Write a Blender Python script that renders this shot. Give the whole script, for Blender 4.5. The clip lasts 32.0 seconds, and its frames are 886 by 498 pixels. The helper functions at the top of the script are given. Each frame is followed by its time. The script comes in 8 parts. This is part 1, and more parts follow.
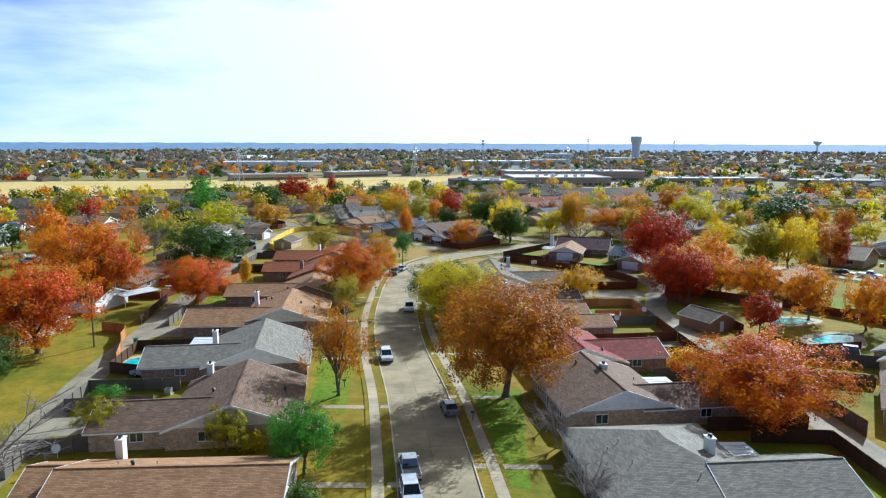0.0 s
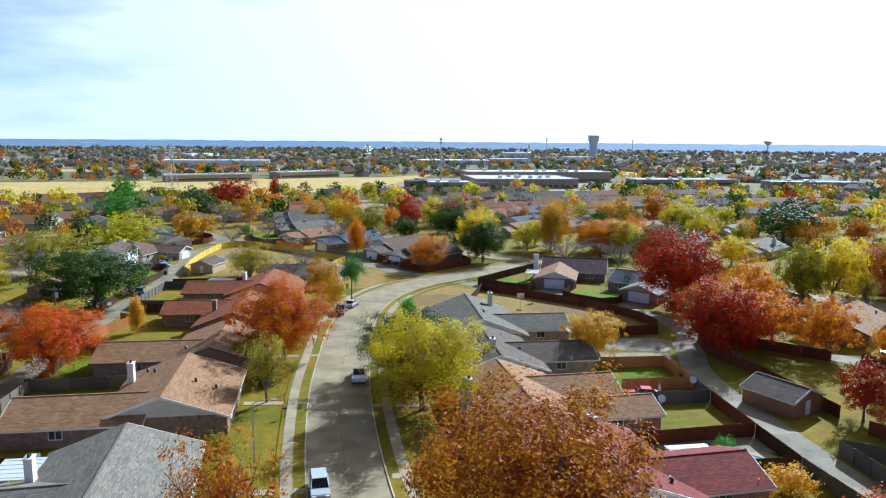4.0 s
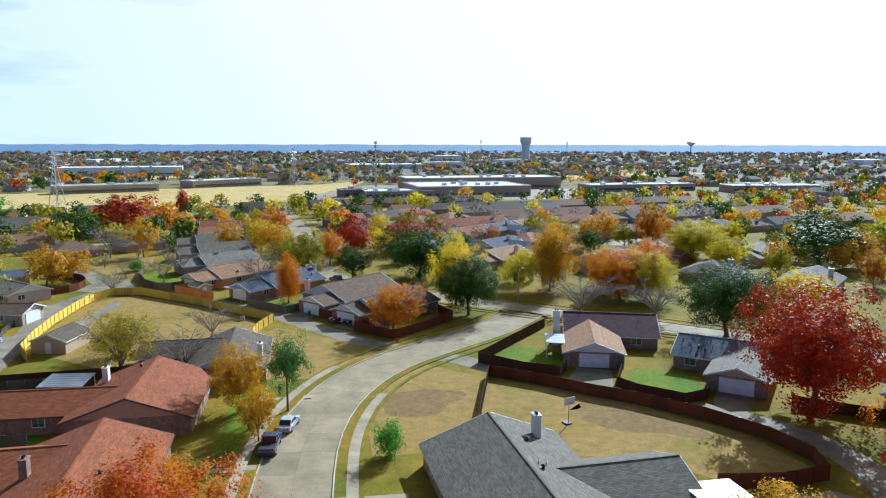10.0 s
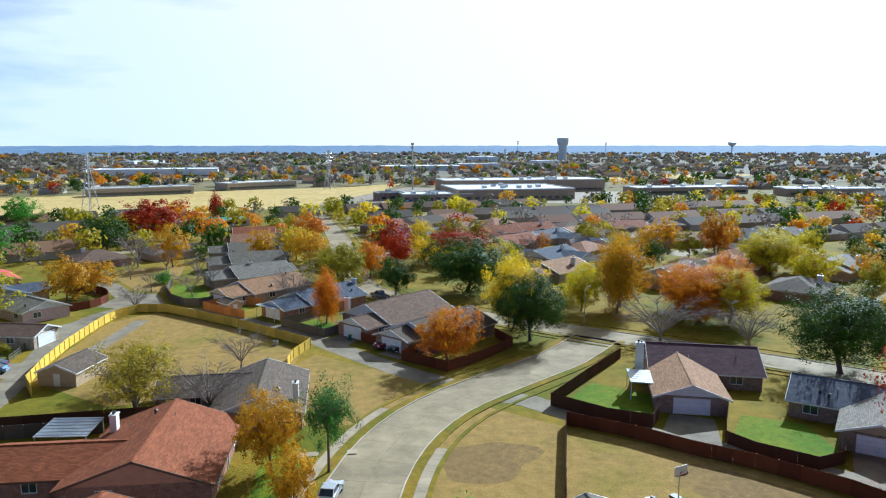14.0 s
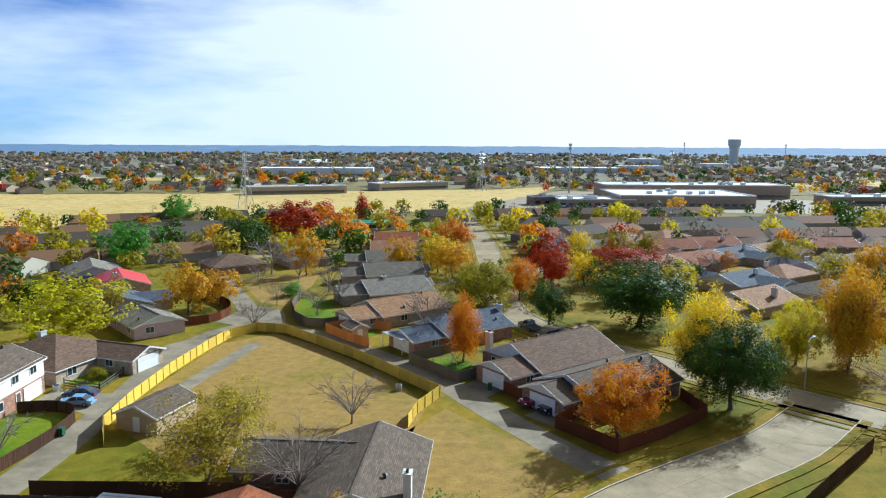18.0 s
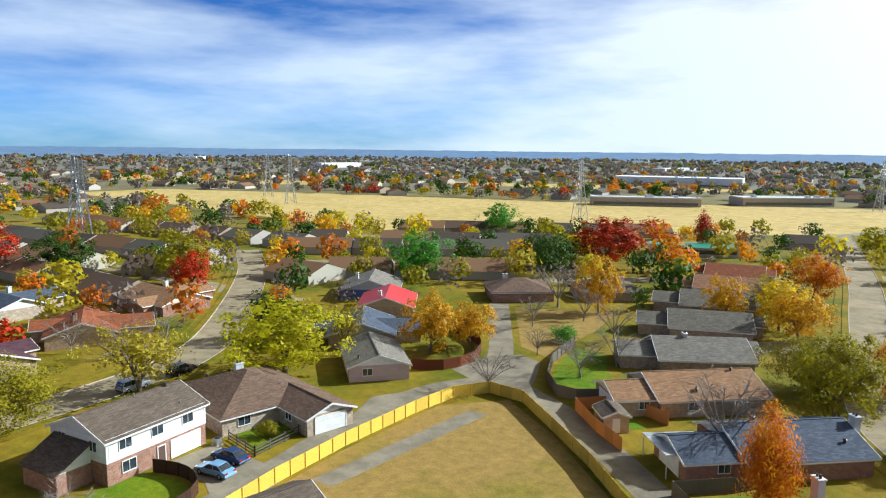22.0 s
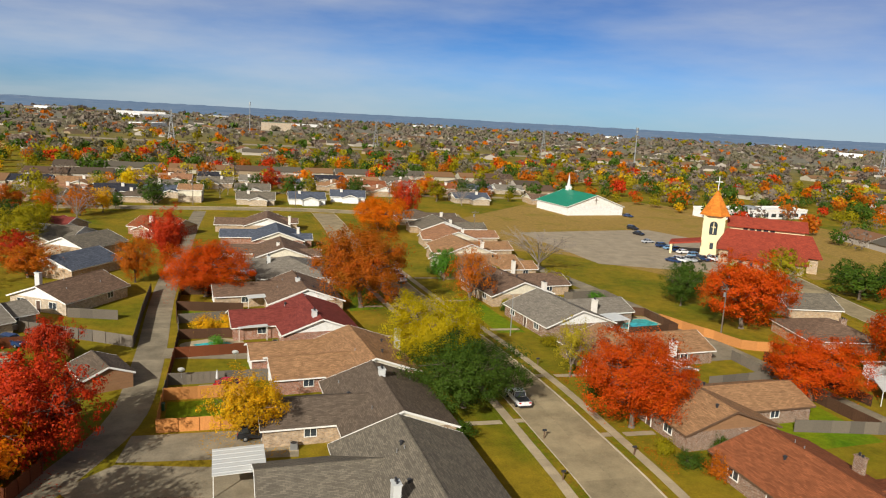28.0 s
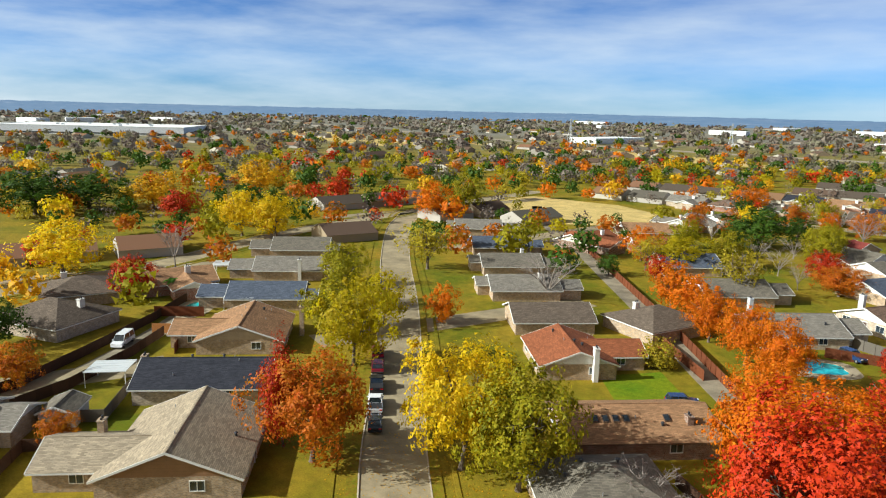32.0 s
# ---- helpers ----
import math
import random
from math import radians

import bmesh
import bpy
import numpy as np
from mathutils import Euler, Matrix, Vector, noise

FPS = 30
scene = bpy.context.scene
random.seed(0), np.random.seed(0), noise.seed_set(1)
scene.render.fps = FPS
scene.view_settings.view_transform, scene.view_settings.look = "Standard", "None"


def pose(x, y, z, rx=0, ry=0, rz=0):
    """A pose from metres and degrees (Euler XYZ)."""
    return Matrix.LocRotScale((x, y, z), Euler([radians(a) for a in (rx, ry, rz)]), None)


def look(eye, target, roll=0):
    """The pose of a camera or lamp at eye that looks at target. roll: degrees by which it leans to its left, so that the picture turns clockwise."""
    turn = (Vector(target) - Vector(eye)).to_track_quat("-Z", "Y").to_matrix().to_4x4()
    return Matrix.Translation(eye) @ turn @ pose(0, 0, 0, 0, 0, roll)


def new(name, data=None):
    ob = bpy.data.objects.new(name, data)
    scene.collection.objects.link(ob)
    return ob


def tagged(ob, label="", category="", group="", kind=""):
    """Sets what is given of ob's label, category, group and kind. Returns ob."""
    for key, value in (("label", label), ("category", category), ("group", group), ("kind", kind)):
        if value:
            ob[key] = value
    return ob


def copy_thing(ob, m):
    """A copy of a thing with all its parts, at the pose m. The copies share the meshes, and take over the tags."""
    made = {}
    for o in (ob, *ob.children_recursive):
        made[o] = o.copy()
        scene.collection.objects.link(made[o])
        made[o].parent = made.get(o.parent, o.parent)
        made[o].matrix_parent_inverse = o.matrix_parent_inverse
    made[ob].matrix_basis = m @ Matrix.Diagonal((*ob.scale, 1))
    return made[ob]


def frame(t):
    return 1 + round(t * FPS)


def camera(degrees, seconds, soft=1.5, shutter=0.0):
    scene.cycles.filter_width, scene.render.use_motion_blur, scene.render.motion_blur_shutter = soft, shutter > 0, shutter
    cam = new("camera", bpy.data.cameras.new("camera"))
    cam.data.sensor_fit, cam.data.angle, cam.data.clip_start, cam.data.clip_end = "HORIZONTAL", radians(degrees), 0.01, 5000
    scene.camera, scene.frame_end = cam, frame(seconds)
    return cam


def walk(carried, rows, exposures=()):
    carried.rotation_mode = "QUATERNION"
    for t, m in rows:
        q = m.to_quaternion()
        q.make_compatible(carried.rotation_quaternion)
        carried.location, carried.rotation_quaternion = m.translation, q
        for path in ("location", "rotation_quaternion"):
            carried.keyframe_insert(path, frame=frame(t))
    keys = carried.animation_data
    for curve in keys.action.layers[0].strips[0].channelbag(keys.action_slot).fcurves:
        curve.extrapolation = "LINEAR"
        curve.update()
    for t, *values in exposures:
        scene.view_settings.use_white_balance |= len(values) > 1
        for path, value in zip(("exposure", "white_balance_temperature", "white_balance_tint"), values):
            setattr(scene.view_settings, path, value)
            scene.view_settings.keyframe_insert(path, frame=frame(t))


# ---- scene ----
cam = camera(63.9, 32.0, 1.15)
PATH = [
    (0, (1.578, 1.402, 35.189), (1.558, 3.38, 34.893), 0.2),
    (0.5, (1.66, 6.284, 35.358), (1.647, 8.261, 35.056), -0.1),
    (1, (1.664, 11.4, 35.377), (1.655, 13.377, 35.072), -0.1),
    (1.5, (1.42, 17.066, 35.414), (1.426, 19.042, 35.106), 0.2),
    (2, (1.222, 22.688, 35.407), (1.244, 24.664, 35.1), 0.3),
    (2.5, (0.628, 28.455, 35.376), (0.674, 30.431, 35.071), 0.5),
    (3, (0.221, 34.18, 35.33), (0.289, 36.155, 35.026), 0.6),
    (3.5, (0.046, 40.01, 35.365), (0.136, 41.985, 35.063), 0.5),
    (5.5, (-1.404, 61.036, 35.899), (-1.246, 63.007, 35.601), 0.5),
    (6, (-1.842, 66.146, 36.081), (-1.663, 68.116, 35.781), 0.4),
    (6.5, (-2.298, 71.645, 36.016), (-2.107, 73.614, 35.718), 0.3),
    (7, (-2.837, 77.673, 36.175), (-2.625, 79.639, 35.874), 0.1),
    (7.5, (-3.258, 83.224, 36.303), (-3.021, 85.186, 36.001), 0.1),
    (8, (-3.922, 88.734, 36.333), (-3.66, 90.694, 36.032), 0.1),
    (8.5, (-4.374, 94.129, 36.36), (-4.098, 96.088, 36.065), 0.1),
    (9, (-4.961, 98.781, 36.332), (-4.673, 100.739, 36.042), 0.2),
    (9.5, (-5.435, 102.944, 36.182), (-5.146, 104.901, 35.889), 0.1),
    (10, (-5.85, 107.357, 36.093), (-5.536, 109.311, 35.8), 0.1),
    (10.5, (-6.106, 112.113, 36.157), (-5.764, 114.061, 35.862), -0.0),
    (11, (-6.411, 116.215, 36.313), (-6.059, 118.164, 36.035), -0.0),
    (11.5, (-6.545, 118.083, 36.384), (-6.261, 120.042, 36.104), -0.2),
    (12, (-6.834, 118.486, 36.387), (-6.558, 120.445, 36.098), -0.2),
    (12.5, (-7.085, 119.117, 36.52), (-6.806, 121.076, 36.229), -0.1),
    (13, (-7.419, 120.709, 36.406), (-7.147, 122.669, 36.116), 0.0),
    (13.5, (-7.678, 123.0, 36.438), (-7.428, 124.963, 36.146), 0.0),
    (15.5, (-7.826, 135.52, 36.137), (-7.715, 137.497, 35.855), 0.2),
    (16, (-7.762, 138.621, 36.141), (-7.705, 140.6, 35.857), 0.3),
    (16.5, (-7.589, 142.087, 35.982), (-7.586, 144.067, 35.7), 0.3),
    (17, (-7.344, 146.058, 35.952), (-7.401, 148.036, 35.666), 0.2),
    (17.5, (-7.204, 150.067, 36.065), (-7.326, 152.042, 35.777), 0.3),
    (18, (-7.224, 154.416, 36.13), (-7.425, 156.385, 35.841), 0.3),
    (18.5, (-7.224, 159.125, 36.105), (-7.517, 161.082, 35.819), 0.4),
    (19, (-7.196, 164.319, 36.098), (-7.608, 166.255, 35.812), 0.4),
    (19.5, (-7.038, 169.607, 36.036), (-7.556, 171.517, 35.751), 0.4),
    (20, (-6.98, 174.968, 35.948), (-7.613, 176.844, 35.664), 0.4),
    (20.5, (-6.774, 180.405, 36.038), (-7.521, 182.238, 35.754), 0.3),
    (21, (-6.369, 185.815, 35.974), (-7.249, 187.589, 35.693), 0.5),
    (21.5, (-5.31, 191.313, 36.021), (-6.313, 193.02, 35.743), 0.6),
    (22, (-3.82, 196.511, 36.187), (-4.957, 198.133, 35.91), 0.6),
    (22.5, (-1.635, 201.195, 36.558), (-2.988, 202.642, 36.282), 1.0),
    (23, (1.066, 205.723, 36.926), (-0.582, 206.821, 36.647), 1.7),
    (23.5, (3.92, 210.173, 37.363), (2.079, 210.898, 37.076), 2.1),
    (24, (6.851, 214.232, 37.554), (4.901, 214.571, 37.265), 2.1),
    (24.5, (9.833, 218.26, 37.599), (7.854, 218.201, 37.31), 2.2),
    (26.5, (19.115, 230.317, 39.402), (17.657, 228.987, 39.072), 3.5),
    (27, (21.575, 233.264, 39.562), (20.398, 231.684, 39.216), 3.2),
    (27.5, (24.596, 236.41, 39.641), (23.755, 234.63, 39.286), 3.3),
    (28, (27.983, 239.866, 39.858), (27.51, 237.957, 39.493), 3.2),
    (28.5, (31.163, 243.0, 40.113), (31.105, 241.037, 39.736), 3.1),
    (28.9, (33.668, 245.21, 40.259), (33.92, 243.264, 39.873), 2.9),
    (29, (34.273, 245.66, 40.27), (34.596, 243.724, 39.883), 2.8),
    (29.5, (37.07, 247.892, 40.441), (37.713, 246.04, 40.048), 2.5),
    (30, (39.527, 249.761, 40.616), (40.447, 248.03, 40.22), 2.2),
    (30.5, (41.927, 251.31, 40.649), (43.059, 249.709, 40.254), 1.8),
    (31, (44.18, 252.311, 40.794), (45.391, 250.769, 40.4), 1.7),
    (31.5, (45.897, 252.943, 40.838), (47.142, 251.427, 40.449), 1.5),
    (32, (47.362, 253.421, 40.894), (48.623, 251.917, 40.507), 1.4),
]
walk(cam, [(t, look(eye, target, roll)) for t, eye, target, roll in PATH],
     ((0, 0.78, 5000, 1), (6, 0.66, 4900, 2), (12, 0.62, 4900, 2), (18, 0.62, 5150, 0), (22, 0.66, 5400, 2), (24, 0.58, 5700, 4), (26.5, 0.22, 6400, 7), (28, 0.12, 6600, 8), (30, 0.45, 6200, 4), (32, 0.58, 5900, 1)))

# ---------------------------------------------------------------- sky and sun
SUN_AZ, SUN_EL = radians(37), radians(29.5)          # from +y towards +x; height
world = bpy.data.worlds.new("sky")
scene.world = world
world.use_nodes = True
wn, wl = world.node_tree.nodes, world.node_tree.links
wn.clear()
w_out = wn.new("ShaderNodeOutputWorld")
w_bg = wn.new("ShaderNodeBackground")
w_sky = wn.new("ShaderNodeTexSky")
w_sky.sky_type = 'NISHITA'
w_sky.sun_disc = False
w_sky.sun_elevation, w_sky.sun_rotation = SUN_EL, SUN_AZ
w_sky.altitude, w_sky.air_density, w_sky.dust_density, w_sky.ozone_density = 200, 1.0, 0.0, 2.5
w_co = wn.new("ShaderNodeTexCoord")
w_map = wn.new("ShaderNodeMapping")
w_map.inputs["Scale"].default_value = (1.0, 1.0, 5.2)
w_map.inputs["Location"].default_value = (0.15, 0.1, 0.3)
w_noise = wn.new("ShaderNodeTexNoise")
w_noise.inputs["Scale"].default_value = 2.7
w_noise.inputs["Detail"].default_value = 7
w_noise.inputs["Roughness"].default_value = 0.55
w_ramp = wn.new("ShaderNodeValToRGB")
w_ramp.color_ramp.elements[0].position, w_ramp.color_ramp.elements[1].position = 0.31, 0.66
w_ramp.color_ramp.elements[0].color = (0, 0, 0, 1)
w_ramp.color_ramp.elements[1].color = (0.78, 0.78, 0.78, 1)
# thin cloud scatters most light forward, so it whitens towards the sun
w_dot = wn.new("ShaderNodeVectorMath")
w_dot.operation = 'DOT_PRODUCT'
w_dot.inputs[1].default_value = (math.sin(SUN_AZ) * math.cos(SUN_EL), math.cos(SUN_AZ) * math.cos(SUN_EL), math.sin(SUN_EL))


def w_math(op, a, b):
    m = wn.new("ShaderNodeMath")
    m.operation = op
    for sock, v in zip(m.inputs, (a, b)):
        if isinstance(v, (int, float)):
            sock.default_value = v
        else:
            wl.new(v, sock)
    return m.outputs[0]


wl.new(w_co.outputs["Generated"], w_dot.inputs[0])
w_fwd = w_math('POWER', w_math('MULTIPLY', w_math('ADD', w_dot.outputs["Value"], 1.0), 0.5), 9.0)
w_sep = wn.new("ShaderNodeSeparateXYZ")
wl.new(w_co.outputs["Generated"], w_sep.inputs[0])
# the veil looks thicker the lower one looks through it
w_thick = w_math('DIVIDE', 0.12, w_math('ADD', w_math('MAXIMUM', w_sep.outputs["Z"], 0.04), 0.06))
w_glow = w_math('ADD', w_math('MULTIPLY', w_fwd, 7.0), 15.0)
w_veil = w_math('MULTIPLY', w_math('MULTIPLY', w_fwd, 7.0), w_thick)
wl.new(w_co.outputs["Generated"], w_map.inputs["Vector"])
wl.new(w_map.outputs["Vector"], w_noise.inputs["Vector"])
wl.new(w_noise.outputs["Fac"], w_ramp.inputs["Fac"])
# the cover thins out away from the sun
w_cover = w_math('MINIMUM', w_math('MAXIMUM', w_math('ADD', w_math('MULTIPLY', w_dot.outputs["Value"], 0.45), 0.9), 0.5), 1.0)
w_fac = w_math('MINIMUM', w_math('ADD', w_math('MULTIPLY', w_math('MULTIPLY', w_ramp.outputs["Color"], w_cover), w_math('MINIMUM', w_math('MULTIPLY', w_thick, 2.0), 1.0)), w_veil), 0.97)
w_white = wn.new("ShaderNodeMixRGB")
w_white.blend_type = 'MULTIPLY'
w_white.inputs["Fac"].default_value = 1.0
w_warm = wn.new("ShaderNodeMixRGB")
w_warm.inputs["Color1"].default_value = (0.97, 0.985, 1.02, 1)
w_warm.inputs["Color2"].default_value = (1.12, 1.0, 0.85, 1)
wl.new(w_math('MINIMUM', w_math('MULTIPLY', w_fwd, 4.0), 1.0), w_warm.inputs["Fac"])
wl.new(w_warm.outputs["Color"], w_white.inputs["Color1"])
wl.new(w_glow, w_white.inputs["Color2"])
w_cloud = wn.new("ShaderNodeMixRGB")
wl.new(w_fac, w_cloud.inputs["Fac"])
w_clear = wn.new("ShaderNodeMixRGB")
w_clear.blend_type = 'MULTIPLY'
w_clear.inputs["Fac"].default_value = 1.0
w_clear.inputs["Color2"].default_value = (0.50, 0.98, 1.95, 1)
wl.new(w_sky.outputs["Color"], w_clear.inputs["Color1"])
# the blue deepens with height
w_deep = wn.new("ShaderNodeMixRGB")
w_deep.blend_type = 'MULTIPLY'
w_deep.inputs["Fac"].default_value = 1.0
wl.new(w_clear.outputs["Color"], w_deep.inputs["Color1"])
w_up = wn.new("ShaderNodeMapRange")
for key, value in (("From Min", 0.24), ("From Max", 0.70), ("To Min", 1.0), ("To Max", 0.20)):
    w_up.inputs[key].default_value = value
wl.new(w_sep.outputs["Z"], w_up.inputs["Value"])
wl.new(w_math('MULTIPLY', w_math('ADD', w_math('MULTIPLY', w_math('MINIMUM', w_thick, 1.0), 0.62), 0.45), w_up.outputs["Result"]), w_deep.inputs["Color2"])
wl.new(w_deep.outputs["Color"], w_cloud.inputs["Color1"])
wl.new(w_white.outputs["Color"], w_cloud.inputs["Color2"])
wl.new(w_cloud.outputs["Color"], w_bg.inputs["Color"])
w_bg.inputs["Strength"].default_value = 0.040
wl.new(w_bg.outputs["Background"], w_out.inputs["Surface"])

sun_data = bpy.data.lights.new("sun", 'SUN')
sun_data.energy, sun_data.angle, sun_data.color = 5.0, radians(0.6), (1.0, 0.955, 0.88)
sun = new("sun", sun_data)
sun.matrix_world = look((math.sin(SUN_AZ) * 100, math.cos(SUN_AZ) * 100, math.tan(SUN_EL) * 100), (0, 0, 0))

# ---------------------------------------------------------------- materials
def mat_base(name, rough=0.8, metal=0.0):
    m = bpy.data.materials.new(name)
    m.use_nodes = True
    n = m.node_tree.nodes
    b = n["Principled BSDF"]
    b.inputs["Roughness"].default_value = rough
    b.inputs["Metallic"].default_value = metal
    if rough > 0.75:
        b.inputs["Specular IOR Level"].default_value = 0.12
    return m, n, m.node_tree.links, b


def rgb(c):
    return (c[0], c[1], c[2], 1.0)


def shade(c, k):
    return (min(c[0] * k, 1), min(c[1] * k, 1), min(c[2] * k, 1))


def noisy(nodes, links, coord, scale, detail=4, rough=0.6):
    t = nodes.new("ShaderNodeTexNoise")
    t.inputs["Scale"].default_value = scale
    t.inputs["Detail"].default_value = detail
    t.inputs["Roughness"].default_value = rough
    links.new(coord, t.inputs["Vector"])
    return t.outputs["Fac"]


def ramp(nodes, links, fac, stops):
    r = nodes.new("ShaderNodeValToRGB")
    e = r.color_ramp.elements
    while len(e) < len(stops):
        e.new(0.5)
    for el, (p, c) in zip(e, stops):
        el.position, el.color = p, rgb(c)
    links.new(fac, r.inputs["Fac"])
    return r.outputs["Color"]


def mix(nodes, links, fac, a, b, mode='MIX'):
    x = nodes.new("ShaderNodeMixRGB")
    x.blend_type = mode
    for sock, v in (("Fac", fac), ("Color1", a), ("Color2", b)):
        if isinstance(v, (int, float)):
            x.inputs[sock].default_value = v
        elif isinstance(v, tuple):
            x.inputs[sock].default_value = rgb(v)
        else:
            links.new(v, x.inputs[sock])
    return x.outputs["Color"]


def bump(nodes, links, bsdf, height, strength=0.3, dist=0.05):
    b = nodes.new("ShaderNodeBump")
    b.inputs["Strength"].default_value, b.inputs["Distance"].default_value = strength, dist
    links.new(height, b.inputs["Height"])
    links.new(b.outputs["Normal"], bsdf.inputs["Normal"])


def grainy(name, c, rough=0.8, metal=0.0, vary=0.25, fine=14.0, coarse=0.6, relief=0.2, per_object=0.0):
    """A surface with grain at two scales; per_object: how far copies differ in brightness."""
    m, n, l, b = mat_base(name, rough, metal)
    co = n.new("ShaderNodeTexCoord").outputs["Object"]
    f1 = noisy(n, l, co, fine)
    f2 = noisy(n, l, co, coarse)
    col = ramp(n, l, f1, [(0.3, shade(c, 1 - vary)), (0.7, shade(c, 1 + vary))])
    col = mix(n, l, 0.6, col, ramp(n, l, f2, [(0.35, shade(c, 1 - vary)), (0.65, shade(c, 1 + vary))]))
    if per_object:
        rnd = n.new("ShaderNodeObjectInfo").outputs["Random"]
        col = mix(n, l, 1.0, col, ramp(n, l, rnd, [(0.0, (1 - per_object,) * 3), (1.0, (1.0,) * 3)]), 'MULTIPLY')
    l.new(col, b.inputs["Base Color"])
    if relief:
        bump(n, l, b, f1, relief, 0.03)
    return m


def shingles(name, c):
    """Asphalt shingles in courses, weathered in streaks."""
    m, n, l, b = mat_base(name, 0.85)
    uv = n.new("ShaderNodeTexCoord").outputs["UV"]
    br = n.new("ShaderNodeTexBrick")
    br.offset = 0.5
    br.inputs["Scale"].default_value = 1.0
    br.inputs["Brick Width"].default_value = 0.6
    br.inputs["Row Height"].default_value = 0.2
    br.inputs["Mortar Size"].default_value = 0.022
    br.inputs["Color1"].default_value = rgb(shade(c, 0.62))
    br.inputs["Color2"].default_value = rgb(shade(c, 1.38))
    br.inputs["Mortar"].default_value = rgb(shade(c, 0.5))
    l.new(uv, br.inputs["Vector"])
    st = noisy(n, l, uv, 0.45, 5, 0.65)
    col = mix(n, l, 1.0, br.outputs["Color"], ramp(n, l, st, [(0.3, (0.72, 0.72, 0.74)), (0.7, (1.15, 1.13, 1.1))]), 'MULTIPLY')
    gr = noisy(n, l, uv, 30)
    col = mix(n, l, 0.3, col, ramp(n, l, gr, [(0.35, shade(c, 0.65)), (0.65, shade(c, 1.3))]))
    l.new(col, b.inputs["Base Color"])
    bump(n, l, b, br.outputs["Fac"], 0.4, -0.02)
    return m


def brickwork(name, c, mortar=(0.42, 0.38, 0.33)):
    m, n, l, b = mat_base(name, 0.85)
    uv = n.new("ShaderNodeTexCoord").outputs["UV"]
    br = n.new("ShaderNodeTexBrick")
    br.inputs["Scale"].default_value = 1.0
    br.inputs["Brick Width"].default_value = 0.24
    br.inputs["Row Height"].default_value = 0.085
    br.inputs["Mortar Size"].default_value = 0.011
    br.inputs["Color1"].default_value = rgb(shade(c, 0.65))
    br.inputs["Color2"].default_value = rgb(shade(c, 1.35))
    br.inputs["Mortar"].default_value = rgb(mortar)
    l.new(uv, br.inputs["Vector"])
    st = noisy(n, l, uv, 1.3, 4)
    col = mix(n, l, 1.0, br.outputs["Color"], ramp(n, l, st, [(0.3, (0.7, 0.68, 0.66)), (0.7, (1.2, 1.2, 1.2))]), 'MULTIPLY')
    l.new(col, b.inputs["Base Color"])
    bump(n, l, b, br.outputs["Fac"], 0.5, -0.01)
    return m


def siding(name, c, pitch=0.2):
    """Painted boards; the fine shadow line under each lap is put into the colour."""
    m, n, l, b = mat_base(name, 0.6)
    uv = n.new("ShaderNodeTexCoord").outputs["UV"]
    br = n.new("ShaderNodeTexBrick")
    br.inputs["Brick Width"].default_value = 3.6
    br.inputs["Row Height"].default_value = pitch
    br.inputs["Mortar Size"].default_value = 0.008
    br.inputs["Scale"].default_value = 1.0
    br.inputs["Color1"].default_value = rgb(shade(c, 0.95))
    br.inputs["Color2"].default_value = rgb(shade(c, 1.03))
    br.inputs["Mortar"].default_value = rgb(shade(c, 0.62))
    l.new(uv, br.inputs["Vector"])
    st = noisy(n, l, uv, 0.9, 5)
    col = mix(n, l, 1.0, br.outputs["Color"], ramp(n, l, st, [(0.3, (0.86, 0.85, 0.83)), (0.7, (1.05, 1.05, 1.05))]), 'MULTIPLY')
    l.new(col, b.inputs["Base Color"])
    bump(n, l, b, br.outputs["Fac"], 0.4, -0.01)
    return m


